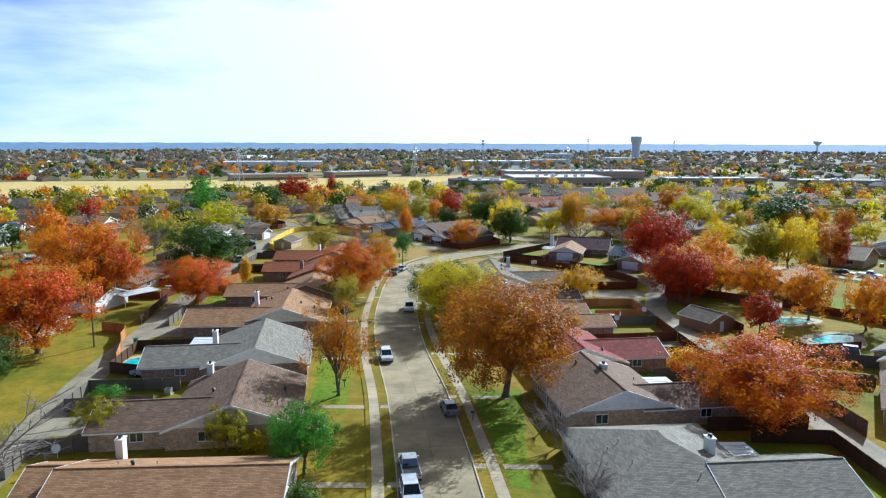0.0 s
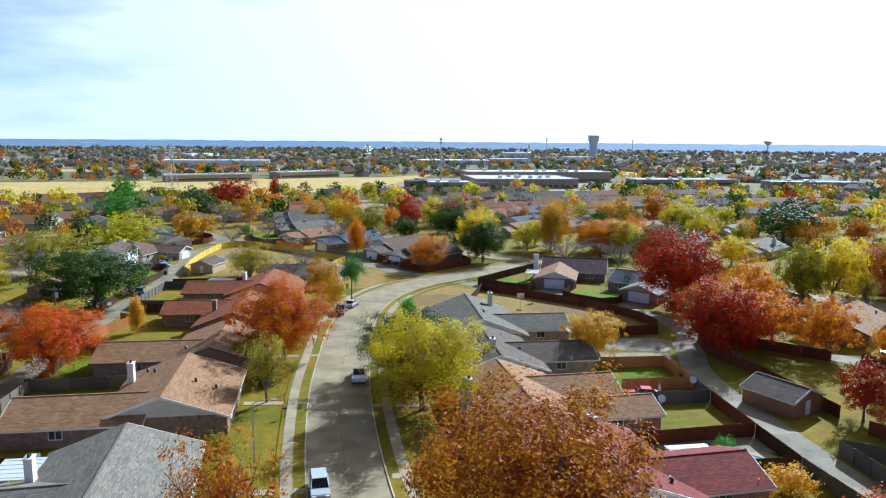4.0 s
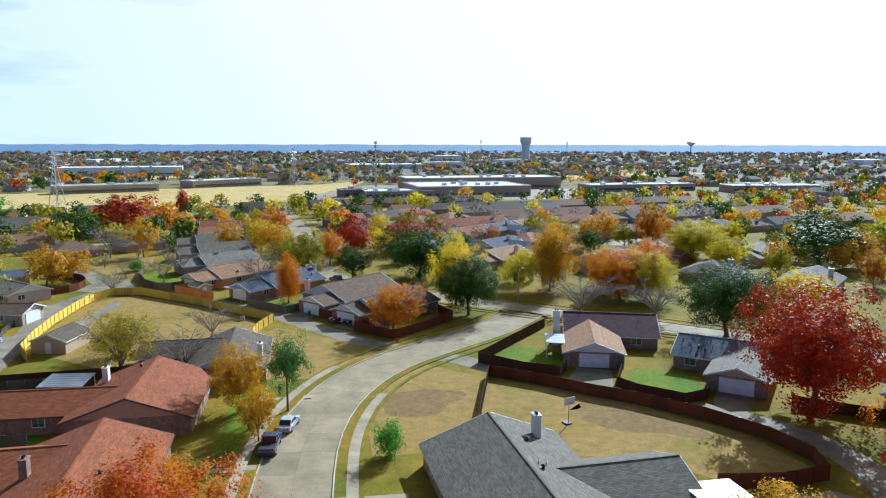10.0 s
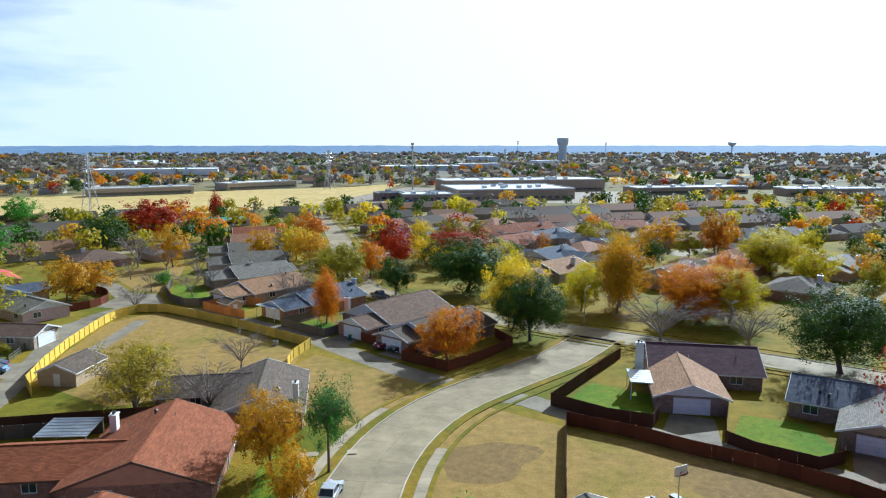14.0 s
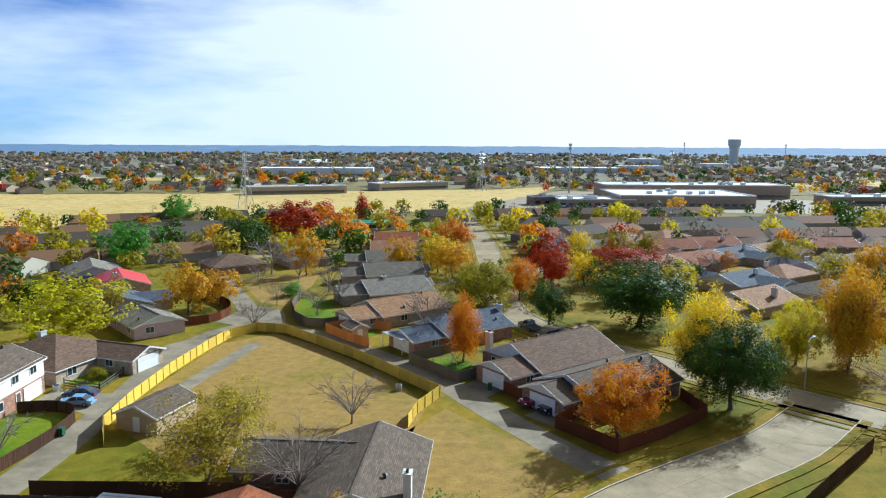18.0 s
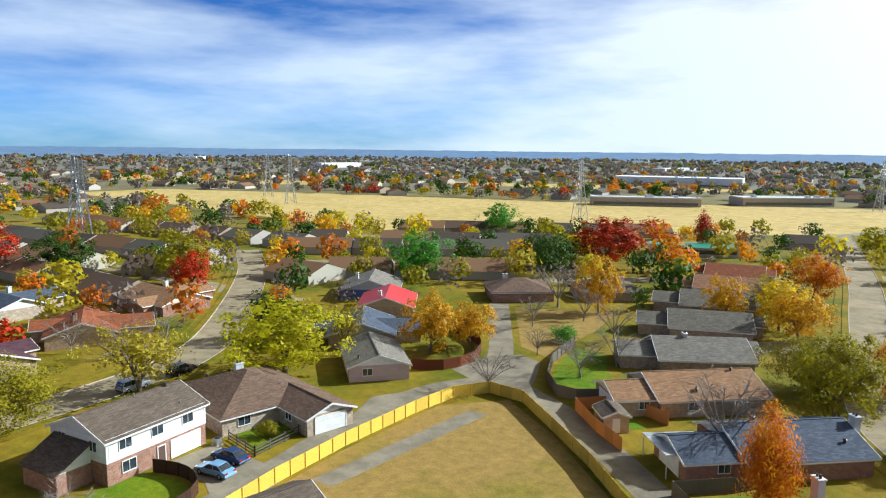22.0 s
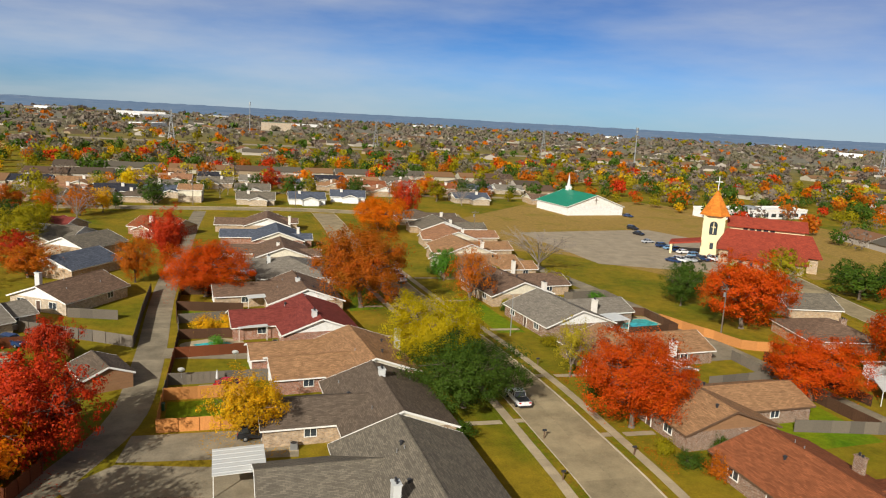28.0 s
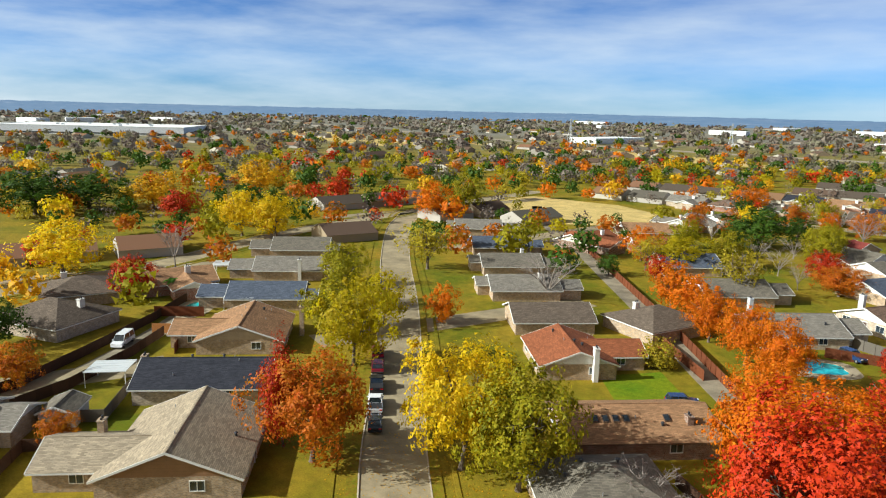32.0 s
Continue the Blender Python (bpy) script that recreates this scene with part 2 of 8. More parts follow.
def foliage(name, cols, glow=0.35, thru=None):
    """Leaves: every leaf takes a hue of its own, every tree a brightness of its own."""
    m, n, l, b = mat_base(name, 0.8)
    isl = n.new("ShaderNodeNewGeometry").outputs["Random Per Island"]
    k = len(cols) - 1
    co = n.new("ShaderNodeTexCoord").outputs["Object"]
    # sprays that grow together share a hue; single leaves stray from it
    spray = n.new("ShaderNodeMath")
    spray.operation = 'MULTIPLY_ADD'
    spray.inputs[1].default_value = 2.2
    spray.inputs[2].default_value = -0.85
    l.new(noisy(n, l, co, 7.0, 3), spray.inputs[0])
    stray = n.new("ShaderNodeMath")
    stray.operation = 'MULTIPLY_ADD'
    stray.inputs[1].default_value = 0.4
    l.new(isl, stray.inputs[0])
    l.new(spray.outputs[0], stray.inputs[2])
    col = ramp(n, l, stray.outputs[0], [(i / k, c) for i, c in enumerate(cols)])
    ob = n.new("ShaderNodeObjectInfo").outputs["Random"]
    col = mix(n, l, 1.0, col, ramp(n, l, ob, [(0.0, (0.85, 0.80, 0.80)), (0.5, (1.0, 1.0, 1.0)), (1.0, (1.1, 1.08, 1.0))]), 'MULTIPLY')
    col = mix(n, l, 1.0, col, ramp(n, l, noisy(n, l, co, 4.0, 3), [(0.3, (0.82, 0.78, 0.8)), (0.7, (1.08, 1.08, 1.05))]), 'MULTIPLY')
    l.new(col, b.inputs["Base Color"])
    b.inputs["Roughness"].default_value = 0.6
    b.inputs["Specular IOR Level"].default_value = 0.15
    tr = n.new("ShaderNodeBsdfTranslucent")
    l.new(mix(n, l, 0.75, col, thru) if thru else col, tr.inputs["Color"])
    ms = n.new("ShaderNodeMixShader")
    ms.inputs["Fac"].default_value = glow
    l.new(b.outputs["BSDF"], ms.inputs[1])
    l.new(tr.outputs["BSDF"], ms.inputs[2])
    l.new(ms.outputs["Shader"], n["Material Output"].inputs["Surface"])
    return m


LEAF = {
    "flame": foliage("flame_red_leaves", [(0.42, 0.026, 0.002), (0.54, 0.075, 0.002), (0.48, 0.045, 0.002), (0.6, 0.15, 0.003)], 0.3, (0.8, 0.38, 0.004)),
    "orange": foliage("orange_leaves", [(0.5, 0.08, 0.002), (0.62, 0.165, 0.002), (0.56, 0.12, 0.002), (0.68, 0.26, 0.004)], 0.32, (0.84, 0.46, 0.003)),
    "red": foliage("red_leaves", [(0.34, 0.014, 0.004), (0.47, 0.038, 0.004), (0.4, 0.022, 0.004), (0.54, 0.09, 0.004)], 0.15, (0.5, 0.1, 0.006)),
    "rust": foliage("rust_leaves", [(0.4, 0.055, 0.004), (0.48, 0.13, 0.006), (0.38, 0.1, 0.006), (0.32, 0.16, 0.01)], 0.32, (0.58, 0.3, 0.01)),
    "gold": foliage("golden_leaves", [(0.6, 0.29, 0.006), (0.78, 0.45, 0.008), (0.5, 0.31, 0.01), (0.72, 0.36, 0.006)], 0.36),
    "yellow": foliage("yellow_leaves", [(0.66, 0.44, 0.005), (0.8, 0.57, 0.006), (0.52, 0.39, 0.006), (0.74, 0.47, 0.005)], 0.42, (0.9, 0.7, 0.006)),
    "yg": foliage("yellow_green_leaves", [(0.34, 0.28, 0.005), (0.48, 0.37, 0.006), (0.26, 0.24, 0.006), (0.42, 0.33, 0.005)], 0.42, (0.84, 0.70, 0.005)),
    "lime": foliage("lime_yellow_leaves", [(0.40, 0.38, 0.005), (0.54, 0.50, 0.006), (0.32, 0.33, 0.006), (0.48, 0.44, 0.005)], 0.4, (0.84, 0.80, 0.006)),
    "thin": foliage("thinning_olive_leaves", [(0.42, 0.34, 0.02), (0.33, 0.27, 0.02), (0.5, 0.41, 0.02), (0.3, 0.25, 0.025)], 0.38),
    "olive": foliage("olive_leaves", [(0.17, 0.18, 0.008), (0.38, 0.31, 0.008), (0.24, 0.24, 0.008), (0.46, 0.37, 0.012)], 0.4),
    "green": foliage("green_leaves", [(0.09, 0.27, 0.022), (0.13, 0.34, 0.028), (0.08, 0.22, 0.022)], 0.38),
    "dark": foliage("dark_evergreen_leaves", [(0.036, 0.078, 0.008), (0.064, 0.12, 0.01), (0.048, 0.095, 0.009), (0.1, 0.155, 0.012)], 0.28),
    "pine": foliage("pine_needles", [(0.08, 0.20, 0.035), (0.12, 0.27, 0.045), (0.07, 0.17, 0.035)], 0.25),
    # Greyed with haze put into the colour; grey also serves real bare twigs.
    "grey": foliage("winter_twigs_and_haze_grey", [(0.20, 0.168, 0.14), (0.25, 0.205, 0.165), (0.175, 0.152, 0.13), (0.225, 0.185, 0.155)], 0.3),
    "dull": foliage("haze_dulled_leaves", [(0.165, 0.17, 0.11), (0.215, 0.185, 0.12), (0.18, 0.178, 0.12), (0.225, 0.18, 0.12)], 0.3),
}
BARK = grainy("grey_brown_bark", (0.16, 0.125, 0.095), 0.95, vary=0.4, fine=30, relief=0.5)
TWIG = grainy("grey_twigs", (0.27, 0.225, 0.19), 0.95, vary=0.3, fine=20)

ROOF = {
    "brown": shingles("brown_shingles", (0.175, 0.113, 0.078)),
    "tan": shingles("tan_shingles", (0.33, 0.185, 0.095)),
    "grey": shingles("grey_shingles", (0.175, 0.152, 0.118)),
    "light": shingles("light_grey_shingles", (0.225, 0.20, 0.165)),
    "char": shingles("charcoal_shingles", (0.038, 0.039, 0.05)),
    "maroon": shingles("maroon_shingles", (0.22, 0.05, 0.04)),
    "rust": shingles("rust_red_shingles", (0.272, 0.093, 0.041)),
    "blue": shingles("blue_grey_shingles", (0.095, 0.11, 0.145)),
    "taupe": shingles("taupe_shingles", (0.14, 0.107, 0.08)),
    "plum": shingles("plum_shingles", (0.10, 0.05, 0.06)),
    "beige": shingles("beige_shingles", (0.36, 0.29, 0.20)),
    "orange": shingles("orange_tan_shingles", (0.33, 0.17, 0.095)),
    "red": grainy("red_metal_roof", (0.50, 0.03, 0.03), 0.45, vary=0.08),
    "green": grainy("green_metal_roof", (0.015, 0.22, 0.13), 0.45, vary=0.08),
    "church": shingles("red_brown_church_shingles", (0.33, 0.06, 0.035)),
}
BRICK = {
    "red": brickwork("red_brick", (0.30, 0.12, 0.07)),
    "tan": brickwork("tan_brick", (0.42, 0.29, 0.17)),
    "brown": brickwork("brown_brick", (0.22, 0.12, 0.075)),
    "pale": brickwork("pale_brick", (0.48, 0.38, 0.27)),
    "pink": siding("pink_painted_siding", (0.55, 0.40, 0.38)),
    "white": siding("white_lap_siding", (0.80, 0.80, 0.80)),
    "blue": siding("blue_lap_siding", (0.07, 0.12, 0.38)),
}
GABLE = {
    "cream": siding("cream_siding", (0.72, 0.66, 0.52)),
    "white": siding("white_siding", (0.80, 0.79, 0.76)),
    "brown": siding("brown_board_siding", (0.30, 0.16, 0.08), 0.4),
    "salmon": siding("salmon_siding", (0.62, 0.32, 0.20)),
    "grey": siding("grey_siding", (0.45, 0.46, 0.46)),
    "tan": siding("tan_siding", (0.50, 0.38, 0.24)),
}
TRIM = grainy("white_trim_paint", (0.76, 0.74, 0.69), 0.5, vary=0.06, relief=0.05)
DARKTRIM = grainy("brown_trim_paint", (0.13, 0.075, 0.045), 0.55, vary=0.12)
PLASTER = grainy("pale_stucco", (0.68, 0.64, 0.58), 0.85, vary=0.08)
METAL_WHITE = grainy("white_sheet_metal", (0.56, 0.57, 0.56), 0.35, vary=0.05, relief=0.05)
METAL_GREY = grainy("galvanised_metal", (0.42, 0.43, 0.44), 0.4, 0.7, vary=0.1)
BLACK = grainy("black_metal", (0.025, 0.025, 0.028), 0.5, vary=0.2)
RUBBER = grainy("black_rubber", (0.02, 0.02, 0.02), 0.85, vary=0.2)
GARAGE = siding("white_garage_door", (0.86, 0.86, 0.85), 0.55)
WOODDOOR = grainy("dark_painted_door", (0.10, 0.06, 0.045), 0.5)


def glassy(name, c, rough=0.08):
    m, n, l, b = mat_base(name, rough)
    b.inputs["Base Color"].default_value = rgb(c)
    b.inputs["Specular IOR Level"].default_value = 0.9
    co = n.new("ShaderNodeTexCoord").outputs["Object"]
    l.new(ramp(n, l, noisy(n, l, co, 0.8, 3), [(0.3, shade(c, 0.6)), (0.7, shade(c, 1.5))]), b.inputs["Base Color"])
    return m


PANE = glassy("dark_window_glass", (0.035, 0.045, 0.055))
CARGLASS = glassy("tinted_car_glass", (0.02, 0.025, 0.03))
WATER = glassy("turquoise_pool_water", (0.04, 0.42, 0.44), 0.06)
LENS_RED = glassy("red_tail_light", (0.5, 0.01, 0.01))
LENS = glassy("clear_headlight", (0.7, 0.7, 0.7))


def fence_wood(name, c):
    m, n, l, b = mat_base(name, 0.85)
    isl = n.new("ShaderNodeNewGeometry").outputs["Random Per Island"]
    ob = n.new("ShaderNodeObjectInfo").outputs["Random"]
    co = n.new("ShaderNodeTexCoord").outputs["Object"]
    col = ramp(n, l, isl, [(0, shade(c, 0.7)), (0.5, c), (1, shade(c, 1.3))])
    col = mix(n, l, 1.0, col, ramp(n, l, ob, [(0, (0.78, 0.78, 0.8)), (1, (1.15, 1.12, 1.1))]), 'MULTIPLY')
    col = mix(n, l, 1.0, col, ramp(n, l, noisy(n, l, co, 9, 5), [(0.3, (0.7, 0.7, 0.7)), (0.7, (1.15, 1.15, 1.15))]), 'MULTIPLY')
    l.new(col, b.inputs["Base Color"])
    return m


FENCE = {
    "red": fence_wood("red_brown_stained_boards", (0.15, 0.048, 0.020)),
    "brown": fence_wood("brown_weathered_boards", (0.08, 0.042, 0.024)),
    "grey": fence_wood("grey_weathered_boards", (0.145, 0.125, 0.10)),
    "new": fence_wood("new_yellow_pine_boards", (0.70, 0.49, 0.07)),
    "cedar": fence_wood("orange_cedar_boards", (0.50, 0.22, 0.07)),
}


def ground_mat(name, dry, lush, litter, scale=1.0, lush_amount=0.5, litter_amount=0.3):
    m, n, l, b = mat_base(name, 0.95)
    co = n.new("ShaderNodeTexCoord").outputs["Object"]
    big = noisy(n, l, co, 0.055 * scale, 5, 0.6)
    mid = noisy(n, l, co, 0.5 * scale, 5, 0.65)
    fin = noisy(n, l, co, 5.0, 4, 0.7)
    k = lush_amount
    grass = ramp(n, l, big, [(k - 0.12, lush), (k + 0.12, dry)])
    grass = mix(n, l, 1.0, grass, ramp(n, l, mid, [(0.3, (0.72, 0.74, 0.7)), (0.7, (1.22, 1.2, 1.15))]), 'MULTIPLY')
    grass = mix(n, l, 1.0, grass, ramp(n, l, fin, [(0.3, (0.7, 0.7, 0.7)), (0.7, (1.25, 1.25, 1.25))]), 'MULTIPLY')
    lit = noisy(n, l, co, 1.7, 6, 0.8)
    col = mix(n, l, ramp(n, l, lit, [(0.62 - 0.25 * litter_amount, (0, 0, 0)), (0.70, (litter_amount * 1.6,) * 3)]), grass, litter)
    l.new(col, b.inputs["Base Color"])
    bump(n, l, b, fin, 0.5, 0.06)
    return m


LAWN = ground_mat("autumn_lawn", (0.245, 0.172, 0.012), (0.108, 0.124, 0.004), (0.165, 0.078, 0.013), 1.0, 0.46, 0.34)
VERGE = ground_mat("leaf_strewn_verge", (0.26, 0.18, 0.014), (0.12, 0.14, 0.005), (0.24, 0.095, 0.014), 2.0, 0.5, 0.6)


def open_country():
    """Lawn among the houses, grading with distance into grey-brown woods, roofs and painted haze."""
    m = LAWN.copy()
    m.name = "lawn_and_plain"
    n, l = m.node_tree.nodes, m.node_tree.links
    b = n["Principled BSDF"]
    old = b.inputs["Base Color"].links[0].from_socket
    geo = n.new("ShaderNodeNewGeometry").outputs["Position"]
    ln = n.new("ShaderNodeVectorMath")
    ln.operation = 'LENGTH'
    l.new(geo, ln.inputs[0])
    # Distance drives the greying, so the haze sits in the base colour.
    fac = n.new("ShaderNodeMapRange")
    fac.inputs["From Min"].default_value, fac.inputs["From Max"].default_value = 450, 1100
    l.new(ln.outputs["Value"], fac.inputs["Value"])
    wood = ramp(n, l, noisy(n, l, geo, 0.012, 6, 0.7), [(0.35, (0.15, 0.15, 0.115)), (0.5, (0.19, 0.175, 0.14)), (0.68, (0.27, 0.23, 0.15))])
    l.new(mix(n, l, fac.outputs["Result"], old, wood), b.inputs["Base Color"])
    return m


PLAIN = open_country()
GREEN_LAWN = ground_mat("green_lawn", (0.16, 0.20, 0.005), (0.075, 0.165, 0.004), (0.19, 0.14, 0.02), 2.0, 0.45, 0.15)
DRY_LAWN = ground_mat("dry_tan_lawn", (0.31, 0.20, 0.055), (0.19, 0.165, 0.015), (0.20, 0.125, 0.05), 1.3, 0.36, 0.25)
FIELD = ground_mat("dry_straw_field", (0.55, 0.40, 0.15), (0.45, 0.33, 0.10), (0.30, 0.20, 0.09), 0.35, 0.4, 0.1)
EARTH = ground_mat("bare_brown_earth", (0.22, 0.142, 0.052), (0.27, 0.18, 0.055), (0.14, 0.09, 0.045), 2, 0.4, 0.3)


def concrete(name, c, stain=0.35):
    m, n, l, b = mat_base(name, 0.8)
    co = n.new("ShaderNodeTexCoord").outputs["Object"]
    ob = n.new("ShaderNodeObjectInfo").outputs["Random"]
    col = ramp(n, l, noisy(n, l, co, 0.25, 6, 0.65), [(0.3, shade(c, 1 - stain)), (0.65, shade(c, 1.12))])
    col = mix(n, l, 1.0, col, ramp(n, l, noisy(n, l, co, 6, 5, 0.7), [(0.3, (0.82, 0.82, 0.82)), (0.7, (1.12, 1.12, 1.12))]), 'MULTIPLY')
    col = mix(n, l, 1.0, col, ramp(n, l, ob, [(0, (0.88, 0.88, 0.88)), (1, (1.07, 1.07, 1.06))]), 'MULTIPLY')
    l.new(col, b.inputs["Base Color"])
    bump(n, l, b, noisy(n, l, co, 20, 3), 0.15, 0.01)
    return m


ROADC = concrete("worn_street_concrete", (0.34, 0.272, 0.165))
WALKC = concrete("pale_walk_concrete", (0.41, 0.33, 0.22), 0.25)
KERBC = concrete("kerb_concrete", (0.50, 0.42, 0.32), 0.25)
ALLEYC = concrete("alley_concrete", (0.28, 0.235, 0.165), 0.4)
LOTC = concrete("parking_lot_concrete", (0.34, 0.28, 0.20), 0.25)
ASPHALT = concrete("dark_asphalt", (0.075, 0.07, 0.065), 0.3)
WHITEROOF = concrete("white_flat_roof_membrane", (0.82, 0.82, 0.80), 0.12)


def paint(name, c):
    m, n, l, b = mat_base(name, 0.25)
    b.inputs["Coat Weight"].default_value = 0.6
    co = n.new("ShaderNodeTexCoord").outputs["Object"]
    l.new(ramp(n, l, noisy(n, l, co, 3, 4), [(0.3, shade(c, 0.88)), (0.7, shade(c, 1.08))]), b.inputs["Base Color"])
    return m


CARPAINT = {"white": paint("white_car_paint", (0.78, 0.78, 0.78)), "silver": paint("silver_car_paint", (0.45, 0.47, 0.50)),
            "black": paint("black_car_paint", (0.018, 0.02, 0.025)), "navy": paint("navy_car_paint", (0.02, 0.045, 0.12)),
            "red": paint("red_car_paint", (0.48, 0.012, 0.02)), "maroon": paint("maroon_car_paint", (0.22, 0.01, 0.04)),
            "grey": paint("grey_car_paint", (0.16, 0.17, 0.18)), "blue": paint("pale_blue_car_paint", (0.20, 0.36, 0.55)),
            "tan": paint("tan_car_paint", (0.42, 0.35, 0.25))}

# ---------------------------------------------------------------- building tools
def uv_metres(bm):
    """UVs in metres: u runs level along each face, v up its slope."""
    lay = bm.loops.layers.uv.verify()
    for f in bm.faces:
        nz = f.normal
        u = Vector((0, 0, 1)).cross(nz)
        u = u.normalized() if u.length > 0.05 else Vector((1, 0, 0))
        v = nz.cross(u)
        for lp in f.loops:
            lp[lay].uv = (lp.vert.co.dot(u), lp.vert.co.dot(v))


def to_mesh(name, bm, material=None):
    bm.normal_update()
    uv_metres(bm)
    me = bpy.data.meshes.new(name)
    bm.to_mesh(me)
    bm.free()
    if material is not None:
        me.materials.append(material)
    return me


def part(name, bm, material, parent, label=""):
    me = bm if isinstance(bm, bpy.types.Mesh) else to_mesh(name, bm, material)
    ob = new(name, me)
    ob.parent = parent
    if label:
        ob["label"] = label
    return ob


def thing(name, m, label, category, group="", kind=""):
    e = new(name)
    e.matrix_basis = m
    e.empty_display_size = 0.3
    return tagged(e, label, category, group, kind)


def box(bm, x0, x1, y0, y1, z0, z1, m=None):
    vs = [bm.verts.new((x, y, z)) for z in (z0, z1) for x, y in ((x0, y0), (x1, y0), (x1, y1), (x0, y1))]
    for f in ((3, 2, 1, 0), (4, 5, 6, 7), (0, 1, 5, 4), (1, 2, 6, 5), (2, 3, 7, 6), (3, 0, 4, 7)):
        bm.faces.new([vs[i] for i in f])
    if m is not None:
        for v in vs:
            v.co = m @ v.co
    return vs


def boxes(*rows):
    bm = bmesh.new()
    for r in rows:
        box(bm, *r)
    return bm


def slab(bm, pts, thick):
    """A plate whose upper face is the given ring of points, with thickness below it."""
    nrm = (Vector(pts[1]) - Vector(pts[0])).cross(Vector(pts[2]) - Vector(pts[0])).normalized()
    if nrm.z < 0:
        pts = pts[::-1]
        nrm = -nrm
    top = [bm.verts.new(p) for p in pts]
    low = [bm.verts.new(Vector(p) - nrm * thick) for p in pts]
    bm.faces.new(top)
    bm.faces.new(low[::-1])
    k = len(pts)
    for i in range(k):
        bm.faces.new((top[i], low[i], low[(i + 1) % k], top[(i + 1) % k]))
    return bm


def prism(bm, ring, x0, x1, axis="x"):
    """A profile drawn in the plane across an axis, drawn out from x0 to x1."""
    def put(a, p):
        return (a, p[0], p[1]) if axis == "x" else (p[0], a, p[1])
    a = [bm.verts.new(put(x0, p)) for p in ring]
    b = [bm.verts.new(put(x1, p)) for p in ring]
    k = len(ring)
    fs = [bm.faces.new(a), bm.faces.new(b[::-1])]
    for i in range(k):
        fs.append(bm.faces.new((a[i], b[i], b[(i + 1) % k], a[(i + 1) % k])))
    bmesh.ops.recalc_face_normals(bm, faces=fs)
    return bm


def tube(bm, a, b, r0, r1, sides=6):
    a, b = Vector(a), Vector(b)
    d = (b - a).normalized()
    u = d.cross(Vector((0, 0, 1)) if abs(d.z) < 0.9 else Vector((1, 0, 0))).normalized()
    v = d.cross(u)
    lo, hi = [], []
    for i in range(sides):
        t = 2 * math.pi * i / sides
        w = u * math.cos(t) + v * math.sin(t)
        lo.append(bm.verts.new(a + w * r0))
        hi.append(bm.verts.new(b + w * r1))
    for i in range(sides):
        j = (i + 1) % sides
        bm.faces.new((lo[i], lo[j], hi[j], hi[i]))
    bm.faces.new(lo[::-1])
    bm.faces.new(hi)
    return bm


def tubes(*rows, sides=6):
    bm = bmesh.new()
    for a, b, r0, r1 in rows:
        tube(bm, a, b, r0, r1, sides)
    return bm


def smooth_line(pts, step=2.0):
    """A curve through the points, cut into even steps."""
    p = [Vector((q[0], q[1])) for q in pts]
    p = [2 * p[0] - p[1]] + p + [2 * p[-1] - p[-2]]
    out = []
    for i in range(1, len(p) - 2):
        k = max(2, int((p[i + 1] - p[i]).length / step))
        for j in range(k):
            t = j / k
            a, b, c, d = p[i - 1], p[i], p[i + 1], p[i + 2]
            out.append(0.5 * (2 * b + (c - a) * t + (2 * a - 5 * b + 4 * c - d) * t * t + (3 * b - a - 3 * c + d) * t ** 3))
    out.append(p[-2])
    return out


def offset(line, d):
    """The line moved d metres to its right."""
    out = []
    for i, q in enumerate(line):
        t = (line[min(i + 1, len(line) - 1)] - line[max(i - 1, 0)]).normalized()
        out.append(q + Vector((t.y, -t.x)) * d)
    return out


def ribbon(bm, left, right, z, thick):
    for i in range(len(left) - 1):
        q = [(*left[i], z), (*right[i], z), (*right[i + 1], z), (*left[i + 1], z)]
        slab(bm, q, thick)
    return bm


def strip(name, line, a, b, z, thick, material, parent=None, label="", category="", kind="structure"):
    """One continuous strip along a line, from offset a to offset b."""
    bm = bmesh.new()
    l, r = offset(line, a), offset(line, b)
    tl = [bm.verts.new((*p, z)) for p in l]
    tr = [bm.verts.new((*p, z)) for p in r]
    bl = [bm.verts.new((*p, z - thick)) for p in l]
    br = [bm.verts.new((*p, z - thick)) for p in r]
    for i in range(len(l) - 1):
        bm.faces.new((tl[i], tr[i], tr[i + 1], tl[i + 1]))
        bm.faces.new((tl[i + 1], bl[i + 1], bl[i], tl[i]))
        bm.faces.new((tr[i], br[i], br[i + 1], tr[i + 1]))
    bmesh.ops.recalc_face_normals(bm, faces=bm.faces)
    if bm.faces[0].normal.z < 0:
        bmesh.ops.reverse_faces(bm, faces=bm.faces)
    ob = part(name, bm, material, parent)
    if parent is None:
        tagged(ob, label, category, "", kind)
    return ob


def patch(name, pts, z, material, label, category="lawn", thick=0.0, parent=None):
    """A flat piece of ground cut to an outline."""
    bm = bmesh.new()
    vs = [bm.verts.new((x, y, z)) for x, y in pts]
    f = bm.faces.new(vs)
    if f.normal.z < 0 or sum((vs[i].co.x * vs[(i + 1) % len(vs)].co.y - vs[(i + 1) % len(vs)].co.x * vs[i].co.y) for i in range(len(vs))) < 0:
        f.normal_flip()
    if thick:
        r = bmesh.ops.extrude_face_region(bm, geom=[f])
        for v in r["geom"]:
            if isinstance(v, bmesh.types.BMVert):
                v.co.z -= thick
        bmesh.ops.recalc_face_normals(bm, faces=bm.faces)
    bmesh.ops.triangulate(bm, faces=[g for g in bm.faces if len(g.verts) > 4])
    ob = part(name, bm, material, parent)
    return tagged(ob, label, category, "", "structure") if parent is None else ob


